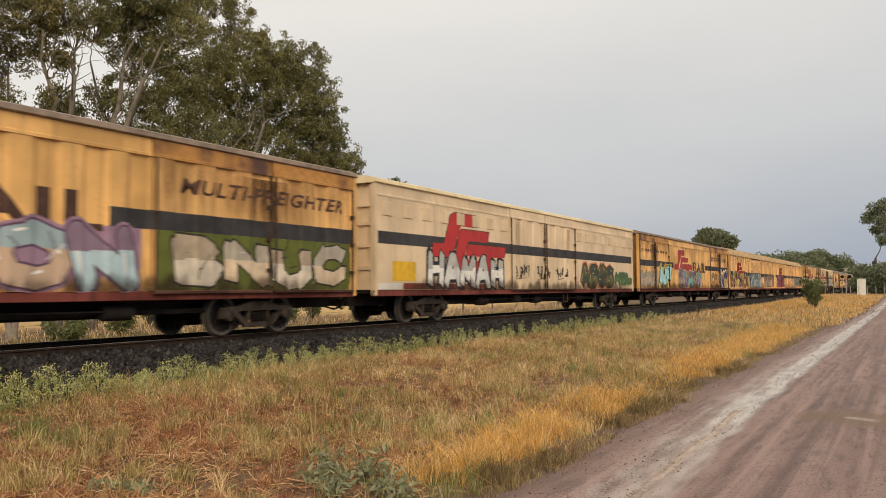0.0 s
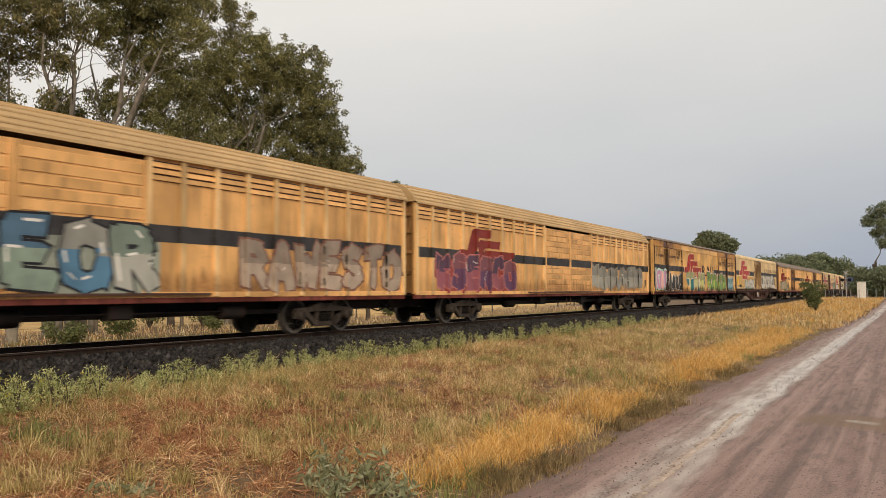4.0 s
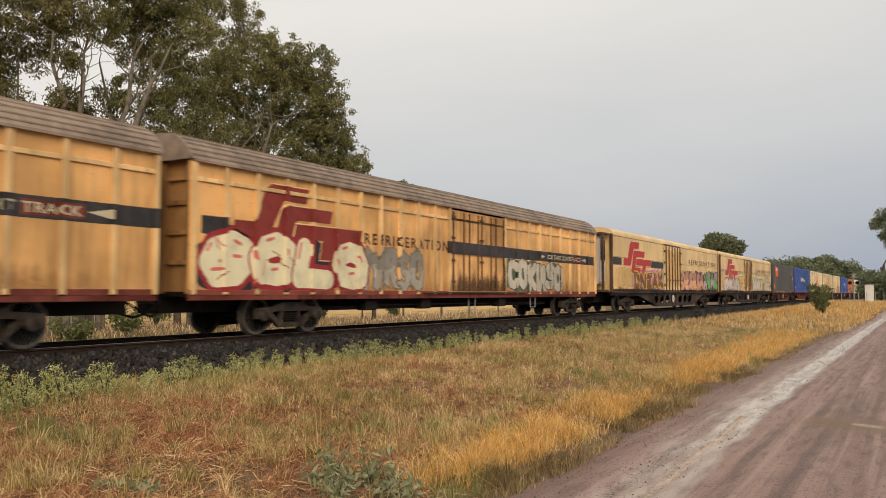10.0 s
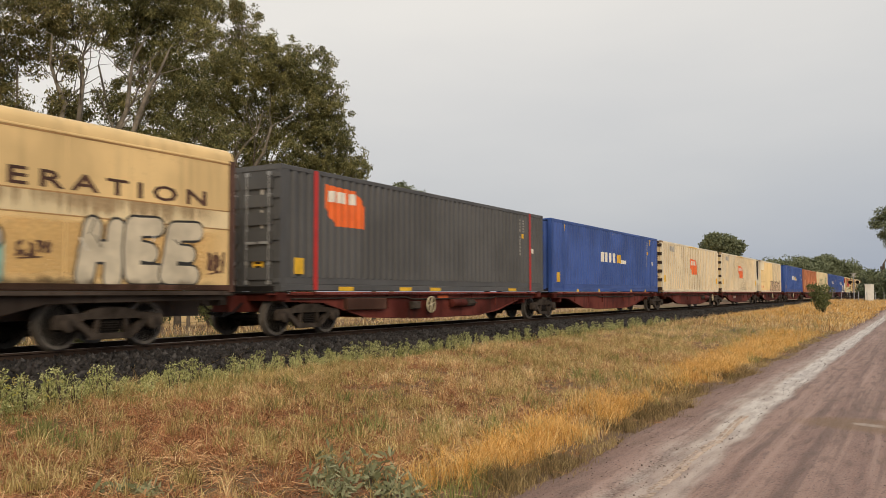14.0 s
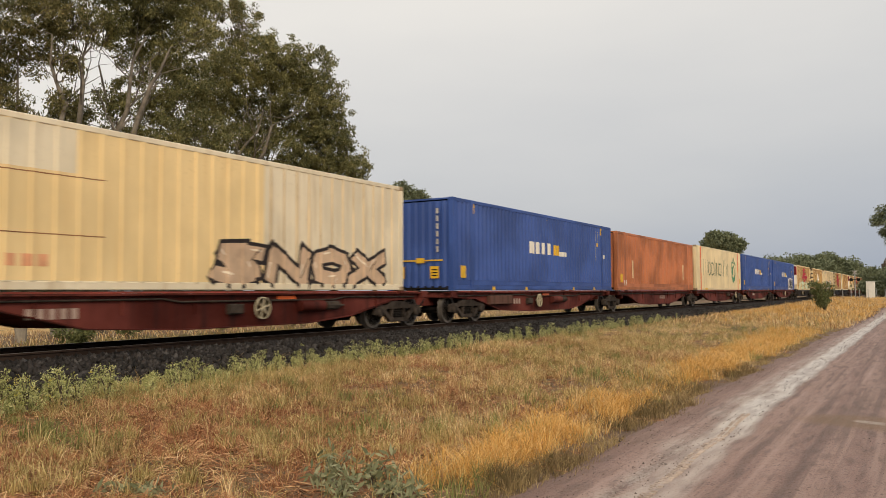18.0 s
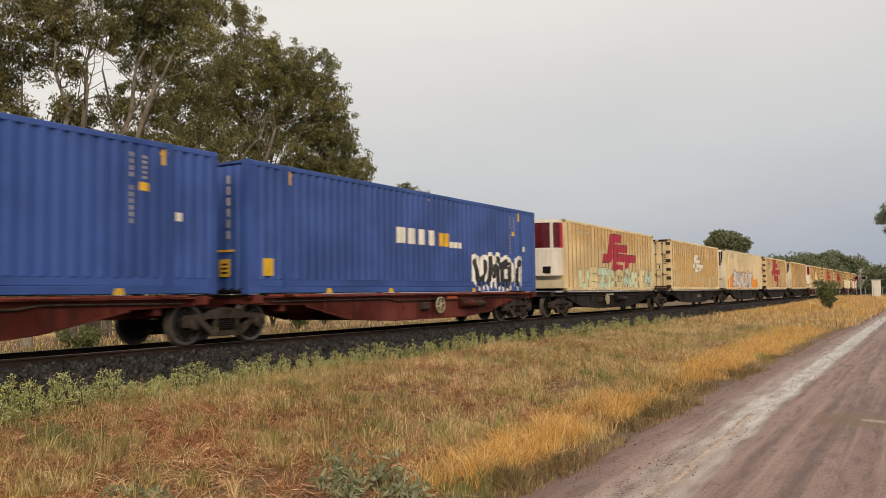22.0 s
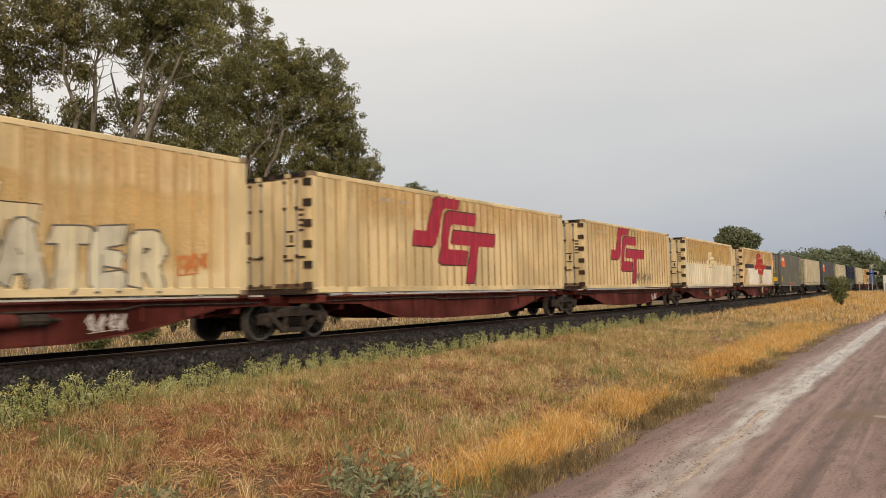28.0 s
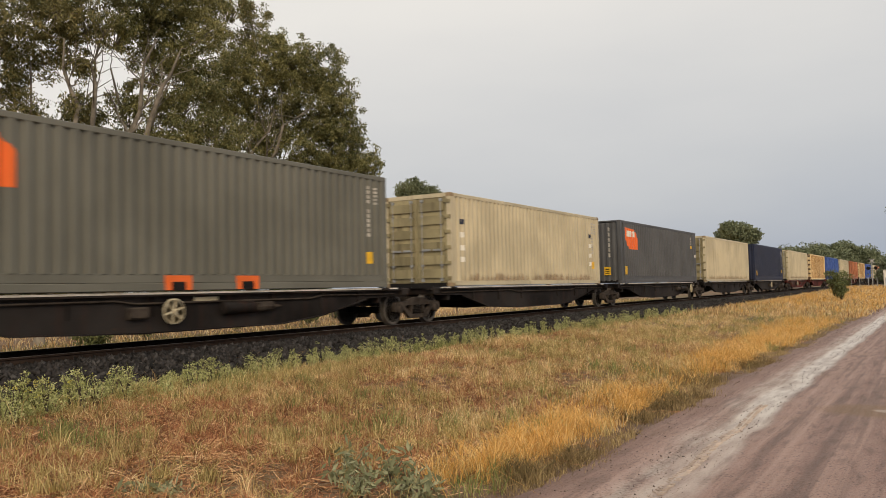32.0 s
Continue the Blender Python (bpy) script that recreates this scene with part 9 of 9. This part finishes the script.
def build_trees():
    gum = foliage("gum_leaves", ((0.070, 0.076, 0.033), (0.185, 0.182, 0.072), (0.37, 0.335, 0.135), (0.60, 0.50, 0.22)), 0.55, 0.28, 0.4)
    dry = foliage("dry_gum_leaves", ((0.070, 0.076, 0.033), (0.18, 0.168, 0.068), (0.35, 0.30, 0.125), (0.56, 0.45, 0.20)), 0.55, 0.28, 0.4)
    # distant leaves are paler: the haze is mixed into their colour
    hazed_gum = foliage("hazed_gum_leaves", ((0.13, 0.155, 0.09), (0.20, 0.225, 0.13), (0.30, 0.32, 0.19)), 0.6, 0.2, 0.35)
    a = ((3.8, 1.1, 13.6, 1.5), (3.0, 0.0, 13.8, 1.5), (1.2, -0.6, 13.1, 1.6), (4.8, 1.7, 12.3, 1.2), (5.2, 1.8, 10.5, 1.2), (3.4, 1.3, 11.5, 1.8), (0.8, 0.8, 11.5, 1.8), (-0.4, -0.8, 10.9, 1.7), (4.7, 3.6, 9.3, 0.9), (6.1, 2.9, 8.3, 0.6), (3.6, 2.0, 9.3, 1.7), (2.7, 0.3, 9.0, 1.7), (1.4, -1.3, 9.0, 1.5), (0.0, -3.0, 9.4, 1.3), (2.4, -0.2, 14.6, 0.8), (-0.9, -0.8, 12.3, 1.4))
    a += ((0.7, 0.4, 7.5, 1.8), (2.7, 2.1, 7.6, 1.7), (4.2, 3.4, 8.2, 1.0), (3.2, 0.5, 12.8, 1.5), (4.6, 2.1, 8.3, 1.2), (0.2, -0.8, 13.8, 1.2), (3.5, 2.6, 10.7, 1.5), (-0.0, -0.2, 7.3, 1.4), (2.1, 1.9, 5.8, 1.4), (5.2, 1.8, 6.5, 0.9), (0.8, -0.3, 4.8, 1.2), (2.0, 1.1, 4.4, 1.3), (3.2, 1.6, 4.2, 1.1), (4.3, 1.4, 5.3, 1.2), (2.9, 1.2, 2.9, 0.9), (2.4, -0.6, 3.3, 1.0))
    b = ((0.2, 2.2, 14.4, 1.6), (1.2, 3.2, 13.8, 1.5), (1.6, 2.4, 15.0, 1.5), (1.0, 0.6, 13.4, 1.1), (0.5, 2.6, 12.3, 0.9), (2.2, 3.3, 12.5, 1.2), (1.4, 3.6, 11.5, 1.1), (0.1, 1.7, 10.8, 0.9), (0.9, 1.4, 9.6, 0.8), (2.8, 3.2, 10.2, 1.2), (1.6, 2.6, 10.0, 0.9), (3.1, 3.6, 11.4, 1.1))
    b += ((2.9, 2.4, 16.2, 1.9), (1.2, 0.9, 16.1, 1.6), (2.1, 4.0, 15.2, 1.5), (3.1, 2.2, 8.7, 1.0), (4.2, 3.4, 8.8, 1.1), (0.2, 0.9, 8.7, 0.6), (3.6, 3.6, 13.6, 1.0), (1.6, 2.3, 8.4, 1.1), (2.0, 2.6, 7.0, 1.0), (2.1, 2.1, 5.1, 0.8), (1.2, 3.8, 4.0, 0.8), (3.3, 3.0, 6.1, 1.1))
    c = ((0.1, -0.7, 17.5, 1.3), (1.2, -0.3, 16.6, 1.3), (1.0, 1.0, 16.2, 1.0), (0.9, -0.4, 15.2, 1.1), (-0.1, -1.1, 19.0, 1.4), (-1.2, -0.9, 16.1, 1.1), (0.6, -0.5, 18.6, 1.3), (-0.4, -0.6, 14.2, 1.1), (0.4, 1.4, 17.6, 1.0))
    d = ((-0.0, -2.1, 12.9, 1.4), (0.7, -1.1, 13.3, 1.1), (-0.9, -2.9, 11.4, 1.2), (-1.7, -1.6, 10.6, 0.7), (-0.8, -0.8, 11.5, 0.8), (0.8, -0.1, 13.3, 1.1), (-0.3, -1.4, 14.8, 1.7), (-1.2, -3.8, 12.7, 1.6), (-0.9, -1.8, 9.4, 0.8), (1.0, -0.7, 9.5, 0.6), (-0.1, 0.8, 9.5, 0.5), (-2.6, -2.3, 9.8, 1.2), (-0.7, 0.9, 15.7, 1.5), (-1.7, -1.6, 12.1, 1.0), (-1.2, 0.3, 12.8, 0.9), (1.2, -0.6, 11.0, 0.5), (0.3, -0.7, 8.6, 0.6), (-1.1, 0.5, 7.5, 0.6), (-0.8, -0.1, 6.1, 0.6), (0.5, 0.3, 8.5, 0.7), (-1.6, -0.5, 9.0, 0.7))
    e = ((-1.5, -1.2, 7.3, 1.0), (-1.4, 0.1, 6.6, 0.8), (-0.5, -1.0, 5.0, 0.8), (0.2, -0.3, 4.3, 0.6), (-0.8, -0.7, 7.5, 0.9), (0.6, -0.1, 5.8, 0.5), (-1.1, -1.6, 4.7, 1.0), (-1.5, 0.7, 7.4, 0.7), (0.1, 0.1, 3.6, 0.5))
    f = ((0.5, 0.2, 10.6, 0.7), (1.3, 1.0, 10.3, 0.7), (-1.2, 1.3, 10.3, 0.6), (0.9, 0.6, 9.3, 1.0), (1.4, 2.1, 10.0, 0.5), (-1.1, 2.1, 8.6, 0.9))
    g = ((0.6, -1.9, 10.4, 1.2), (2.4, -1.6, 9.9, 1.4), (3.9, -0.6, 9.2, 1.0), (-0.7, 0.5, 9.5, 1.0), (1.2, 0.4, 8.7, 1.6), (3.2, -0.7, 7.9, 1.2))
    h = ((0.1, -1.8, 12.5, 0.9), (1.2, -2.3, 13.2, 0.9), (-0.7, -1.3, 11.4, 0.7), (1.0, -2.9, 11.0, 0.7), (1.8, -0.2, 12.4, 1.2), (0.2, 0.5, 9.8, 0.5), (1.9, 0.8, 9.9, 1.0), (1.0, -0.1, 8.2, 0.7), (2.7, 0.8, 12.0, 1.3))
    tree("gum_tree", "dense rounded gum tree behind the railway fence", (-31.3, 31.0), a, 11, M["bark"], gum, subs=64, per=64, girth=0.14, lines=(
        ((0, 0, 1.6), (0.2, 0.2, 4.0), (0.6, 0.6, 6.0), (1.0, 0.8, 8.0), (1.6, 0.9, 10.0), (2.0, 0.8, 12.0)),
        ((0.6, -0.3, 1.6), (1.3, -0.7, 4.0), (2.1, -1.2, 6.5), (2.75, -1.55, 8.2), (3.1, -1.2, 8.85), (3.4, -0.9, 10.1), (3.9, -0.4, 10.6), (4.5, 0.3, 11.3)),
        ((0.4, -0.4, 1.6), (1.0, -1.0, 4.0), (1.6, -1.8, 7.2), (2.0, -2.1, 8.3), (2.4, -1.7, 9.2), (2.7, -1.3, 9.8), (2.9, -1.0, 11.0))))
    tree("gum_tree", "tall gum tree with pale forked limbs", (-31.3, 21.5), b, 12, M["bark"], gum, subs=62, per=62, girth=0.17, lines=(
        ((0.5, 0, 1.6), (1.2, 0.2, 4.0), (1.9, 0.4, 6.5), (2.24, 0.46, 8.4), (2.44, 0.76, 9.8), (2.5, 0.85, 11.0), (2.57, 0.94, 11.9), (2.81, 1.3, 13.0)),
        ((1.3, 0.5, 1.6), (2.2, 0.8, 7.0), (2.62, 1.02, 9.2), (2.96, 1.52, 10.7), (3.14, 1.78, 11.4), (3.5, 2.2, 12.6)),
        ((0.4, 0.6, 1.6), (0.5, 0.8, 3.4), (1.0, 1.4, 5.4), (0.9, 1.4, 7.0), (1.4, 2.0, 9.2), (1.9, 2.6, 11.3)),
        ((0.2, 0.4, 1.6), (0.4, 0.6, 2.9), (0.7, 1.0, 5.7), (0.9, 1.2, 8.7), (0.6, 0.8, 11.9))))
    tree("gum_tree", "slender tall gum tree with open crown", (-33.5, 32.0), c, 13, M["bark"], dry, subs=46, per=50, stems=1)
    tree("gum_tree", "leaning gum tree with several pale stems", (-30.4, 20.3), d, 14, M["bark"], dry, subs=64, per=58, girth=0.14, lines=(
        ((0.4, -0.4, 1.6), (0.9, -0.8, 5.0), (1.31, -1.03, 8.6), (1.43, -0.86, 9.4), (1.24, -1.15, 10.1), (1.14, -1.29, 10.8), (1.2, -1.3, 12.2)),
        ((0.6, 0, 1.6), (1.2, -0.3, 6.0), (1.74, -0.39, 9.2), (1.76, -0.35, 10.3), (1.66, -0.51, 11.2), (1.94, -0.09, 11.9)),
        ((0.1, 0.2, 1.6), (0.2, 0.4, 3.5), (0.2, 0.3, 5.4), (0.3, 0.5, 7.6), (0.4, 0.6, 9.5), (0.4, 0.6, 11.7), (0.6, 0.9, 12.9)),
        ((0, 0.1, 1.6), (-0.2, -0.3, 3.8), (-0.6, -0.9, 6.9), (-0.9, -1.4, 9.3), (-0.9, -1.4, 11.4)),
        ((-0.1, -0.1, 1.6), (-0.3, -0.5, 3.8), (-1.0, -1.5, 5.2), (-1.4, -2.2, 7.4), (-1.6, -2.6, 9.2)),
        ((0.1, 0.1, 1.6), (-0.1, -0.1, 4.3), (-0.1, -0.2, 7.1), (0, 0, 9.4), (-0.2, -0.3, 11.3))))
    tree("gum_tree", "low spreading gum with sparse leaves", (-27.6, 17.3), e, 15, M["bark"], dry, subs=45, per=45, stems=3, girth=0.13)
    tree("gum_tree", "small gum tree out in the paddock", (-39.1, 57.5), f, 16, M["bark"], hazed_gum, (0.22, 0.05), 34, 50, 1)
    tree("gum_tree", "rounded gum tree far along the line", (-31.5, 147), g, 17, M["bark_dk"], hazed_gum, (0.45, 0.13), 55, 50, 1)
    tree("gum_tree", "tall sparse gum tree beyond the crossing", (-4.6, 136), h, 18, M["bark_dk"], hazed_gum, (0.34, 0.07), 18, 40, 2)
    # stumps and slim trunks along the fence
    for k, (x, y, r) in enumerate(((-31.0, 27.0, 0.19), (-29.0, 40.5, 0.15))):
        s = Geo()
        rnd = random.Random(60 + k)
        dx, dy = rnd.uniform(-0.5, 0.5), rnd.uniform(-0.5, 0.5)
        s.tube([(0, 0, -0.2), (0.02, 0, 0.15), (dx * 0.3, dy * 0.3, 1.4), (dx, dy, 3.6), (dx * 1.5, dy * 1.6, 6.0)], [r * 1.4, r, r * 0.85, r * 0.6, 0.02], 9)
        s.tube([(dx * 0.3, dy * 0.3, 1.3), (dx - 0.8, dy + 0.5, 3.2), (dx - 1.0, dy + 0.9, 5.0)], [r * 0.6, r * 0.4, 0.02], 7)
        th = tagged(new("tree_trunk"), "grey leaning gum trunk beside the fence", "tree", "trees beside the line")
        th.location = (x, y, ground_z(x, y))
        part("trunk", s, M["bark_dk"], th, smooth=True)
    # tree line along the far side of the line
    rs = random.Random(77)
    for k, (x, y, ht, r) in enumerate(((-36, 185, 8.5, 4.0), (-33.5, 195, 8.0, 4.2), (-31.5, 205, 8.6, 4.2), (-29, 214, 8.8, 4.5), (-26.5, 224, 9.4, 4.8), (-24, 232, 10.2, 5.0), (-21, 238, 10.4, 5.0), (-18.5, 242, 9.6, 4.8), (-16.2, 248, 8.2, 4.4), (-14.2, 256, 6.6, 4.0), (-12.6, 266, 5.2, 3.4), (-31, 260, 11.5, 5), (-25, 268, 12, 5), (-44, 210, 8.5, 5), (-50, 240, 9, 6), (-60, 230, 8, 6))):
        cl = []
        for j in range(9):
            t = rs.uniform(0, 6.28)
            q = rs.uniform(0, 1) ** 0.5 * r * 0.8
            cl.append((round(math.cos(t) * q, 1), round(math.sin(t) * q, 1), round(ht * rs.uniform(0.30, 0.88), 1), round(r * rs.uniform(0.3, 0.45), 1)))
        cl.append((0, 0, ht * 0.9, r * 0.4))
        tree("gum_tree", "gum tree in the tree line along the railway", (x, y), cl, 80 + k, M["bark_dk"], hazed_gum, (0.60, 0.20), 34, 26, 1)
    for k, (x, y, ht, r) in enumerate(((-4.0, 132, 5.2, 2.2), (-2.0, 134, 4.8, 2.4), (-6.5, 150, 5.0, 2.2), (0.5, 140, 6.0, 3.0))):
        cl = [(rs.uniform(-1, 1) * r * 0.7, rs.uniform(-1, 1) * r * 0.7, ht * rs.uniform(0.25, 0.85), r * 0.45) for _ in range(9)]
        tree("roadside_tree", "dense dark roadside tree beyond the crossing", (x, y), cl, 120 + k, M["bark_dk"], hazed_gum, (0.42, 0.13), 34, 30, 1)
    # shrubs
    sh = foliage("shrub_leaves", ((0.085, 0.105, 0.042), (0.16, 0.18, 0.07), (0.25, 0.26, 0.11)), 0.6, 0.25)
    shrub("roadside_shrub", "young green shrub in the dry grass", (-5.9, 62.0), 2.1, 1.05, 5, sh, 2600, (0.16, 0.04), 9)
    for k, (x, y, ht, r) in enumerate(((-26.0, 20.2, 1.0, 0.9), (-27.5, 31.5, 1.1, 0.8), (-30.0, 36.5, 1.2, 1.0), (-24.0, 16.6, 0.8, 0.8), (-31, 46, 1.2, 1.0), (-28, 27, 0.7, 0.6), (-30.3, 35, 2.8, 1.5), (-30.8, 33, 2.4, 1.3), (-31.5, 29.5, 2.4, 1.3), (-32.5, 27.0, 2.2, 1.3))):
        shrub("fence_shrub", "dull green shrub along the railway fence", (x, y), ht, r, 30 + k, sh, 1300 if ht < 2 else 4200, (0.13, 0.03))
    scr = foliage("scrub_leaves", ((0.045, 0.050, 0.025), (0.085, 0.085, 0.04), (0.13, 0.115, 0.055)), 0.7, 0.2)
    for k, (x, y, ht, r) in enumerate(((-52, 30, 3.6, 4.5), (-58, 36, 4.0, 5), (-50, 24, 3.4, 4.5), (-64, 44, 4.0, 5.5), (-55, 20, 4.0, 5), (-60, 28, 4.5, 5.5), (-72, 60, 4.5, 6), (-70, 50, 4.5, 6), (-80, 75, 5, 7))):
        shrub("paddock_scrub", "grey-green scrub across the paddock", (x, y), ht, r, 50 + k, scr, 2600, (0.3, 0.07), 12)
    # gum regrowth and weeds near the camera
    reg = foliage("regrowth_leaves", ((0.16, 0.175, 0.09), (0.27, 0.28, 0.155), (0.42, 0.42, 0.26)), 0.6, 0.2)
    for k, (x, y, ht) in enumerate(((-3.55, 5.15, 0.26), (-3.85, 5.35, 0.28), (-4.1, 5.1, 0.22), (-3.75, 4.85, 0.24), (-3.3, 4.95, 0.20), (-5.35, 4.1, 0.13), (-5.1, 4.25, 0.12), (-4.3, 5.45, 0.26))):
        shrub("gum_seedling", "grey-green leafy gum seedling in dry grass", (x, y), ht, 0.22, 70 + k, reg, 120, (0.095, 0.014), 6, "plant")
    wd = foliage("weed_leaves", ((0.24, 0.27, 0.095), (0.52, 0.54, 0.23), (0.86, 0.83, 0.48)), 0.6, 0.3)
    fl = foliage("weed_flowers", ((0.60, 0.52, 0.06), (0.72, 0.66, 0.25)), 0.6, 0.2)
    rs2 = random.Random(9)
    for k in range(250):
        y = 4.5 + 36 * (k / 250) ** 1.45 + rs2.uniform(-0.2, 0.2)
        x = -10.60 + 1.40 * sstep(15, 5, y) - rs2.uniform(-0.25, 0.75)
        w = shrub("weed", "pale green weed growing at the ballast's edge", (x, y), rs2.uniform(0.16, 0.50) * (1 + 0.3 * sstep(9, 5, y)), rs2.uniform(0.07, 0.18) * (1 + 0.5 * sstep(9, 5, y)), 200 + k, wd, 400, (0.034 + 0.006 * sstep(10, 6, y), 0.0058 + 0.0014 * sstep(10, 6, y)), 7, "plant")
        w["group"] = "weeds beside the ballast"
        if k < 34 and k % 3:
            V, Q = leaf_cloud(np.random.RandomState(k), [(rs2.uniform(-0.12, 0.12), rs2.uniform(-0.12, 0.12), rs2.uniform(0.18, 0.46), 0.03) for _ in range(6)], 7, 0.017, 0.008, 0)
            tagged(part("flower_cluster", np_mesh("flower_cluster", V, quads=Q, mat=fl), None, w), "small yellow flowers", kind="stuff")


# ---- fence and level crossing ----
def build_fence():
    for k in range(26):
        y = 8 + k * 4.6
        x = -29.6 + 0.15 * math.sin(k * 2.3)
        post = tagged(new("fence_post"), "weathered grey timber fence post", "fence post", "railway fence")
        post.location = (x, y, ground_z(x, y))
        r = 0.07 + 0.02 * math.sin(k * 5.1)
        part("post", Geo().tube([(0, 0, -0.3), (0.01, 0, 0.6), (0.03 * math.sin(k), 0.02, 1.15)], [r, r * 0.95, r * 0.85], 8), M["post"], post, smooth=True)
    g = Geo()
    fence = tagged(new("fence_wires"), "sagging wires of a railway fence", "fence")
    fence.location = (-29.5, 0, 0)
    for z in (0.35, 0.65, 0.95):
        part("wire", Geo().tube([(0, 8 + k * 4.6, ground_z(-29.5, 8 + k * 4.6) + z) for k in range(26)], [0.008] * 26, 4), M["wire"], fence)


def build_crossing():
    # relay hut
    x, y = -5.25, 108.0
    z = ground_z(x, y)
    th = tagged(new("relay_hut"), "small white relay cabinet by the level crossing", "cabinet")
    th.location = (x, y, z)
    part("body", Geo().box(-0.45, 0.45, -0.45, 0.45, 0.0, 2.0, c=0.03), M["white_dec"], th)
    part("roof", Geo().box(-0.5, 0.5, -0.5, 0.5, 2.0, 2.06, c=0.02), M["white_dec"], th)
    part("door", Geo().box(-0.36, 0.36, -0.47, -0.452, 0.15, 1.85), M["white_dec"], th)
    # crossing signal
    x, y = -6.7, 105.0
    th = tagged(new("crossing_signal"), "level crossing signal mast with crossed boards and lamps", "signal")
    th.location = (x, y, ground_z(x, y))
    part("mast", Geo().lathe([(0, 0.06), (3.3, 0.055)], 0, 0, 0, "z", 10), M["galv"], th, smooth=True)
    for s in (1, -1):
        b = Geo().box(-0.36, 0.36, -0.09, -0.07, -0.05, 0.05).mesh("cross_board", M["grey_dec"])
        part("cross_board", b, None, th, at=pose(0, -0.01 * s, 3.05, 0, s * 40, 0))
    part("lamp_bar", Geo().box(-0.45, 0.45, -0.1, -0.05, 2.2, 2.26), M["black"], th)
    for s in (1, -1):
        part("lamp", Geo().lathe([(-0.16, 0.20), (-0.02, 0.20), (0, 0.1)], s * 0.38, -0.06, 2.23, "y", 14), M["black"], th, "dark round lamp with a hood", smooth=True)
    for k in range(11):
        x = -8.8 + k * 0.85
        post = tagged(new("guide_post"), "galvanised fence post by the crossing", "fence post", "crossing fence")
        post.location = (x, 103.5 + k * 0.5, ground_z(x, 103.5 + k * 0.5))
        part("post", Geo().lathe([(0, 0.035), (1.15, 0.035)], 0, 0, 0, "z", 8), M["galv"], post)
    # sealed road over the line
    g = Geo()
    xs = (-60, -30, -18, -12, -8, -2, 10, 40, 90)
    for xa, xb in zip(xs, xs[1:]):
        za, zb = [(-0.03 if -20 < q < -8 else ground_z(q, 112) + 0.03) for q in (xa, xb)]
        g.face([(xa, 112, za), (xb, 112, zb), (xb, 118, zb), (xa, 118, za)])
    ob = new("crossing_road", g.mesh("crossing_road", simple("asphalt", (0.055, 0.053, 0.052), 0.85, 0, 0.3, 9.0, 0.4)))
    tagged(ob, "sealed road over the railway", "road", kind="structure")


build_stones()
build_gravel()
build_tread()
build_grass()
build_trees()
build_fence()
build_crossing()
build_sleepers(track)




# ---- what moves ----
def motions():
    for ob, y in MOVERS:
        walk(ob, [(t, pose(TRACK, y - s, 0)) for t, s in RUN])
    for ob, (x, y, z), world_y in WHEELS:
        rows, turn, last = [(0.0, pose(x, y, z))], 0.0, None
        for k in range(0, 32 * FPS + 1):
            t = k / FPS
            at = world_y - run_at(t)
            if -4.0 < at < 46.0:
                if last is None and k > 1:
                    rows.append(((k - 1) / FPS, pose(x, y, z)))
                if last is not None:
                    turn += math.degrees((run_at(t) - last) / WHEEL_R)
                last = run_at(t)
                if k:
                    rows.append((t, pose(x, y, z, turn % 360.0)))
        if rows[-1][0] < 32.0:
            rows.append((32.0, pose(x, y, z, turn % 360.0)))
        walk(ob, rows)


motions()
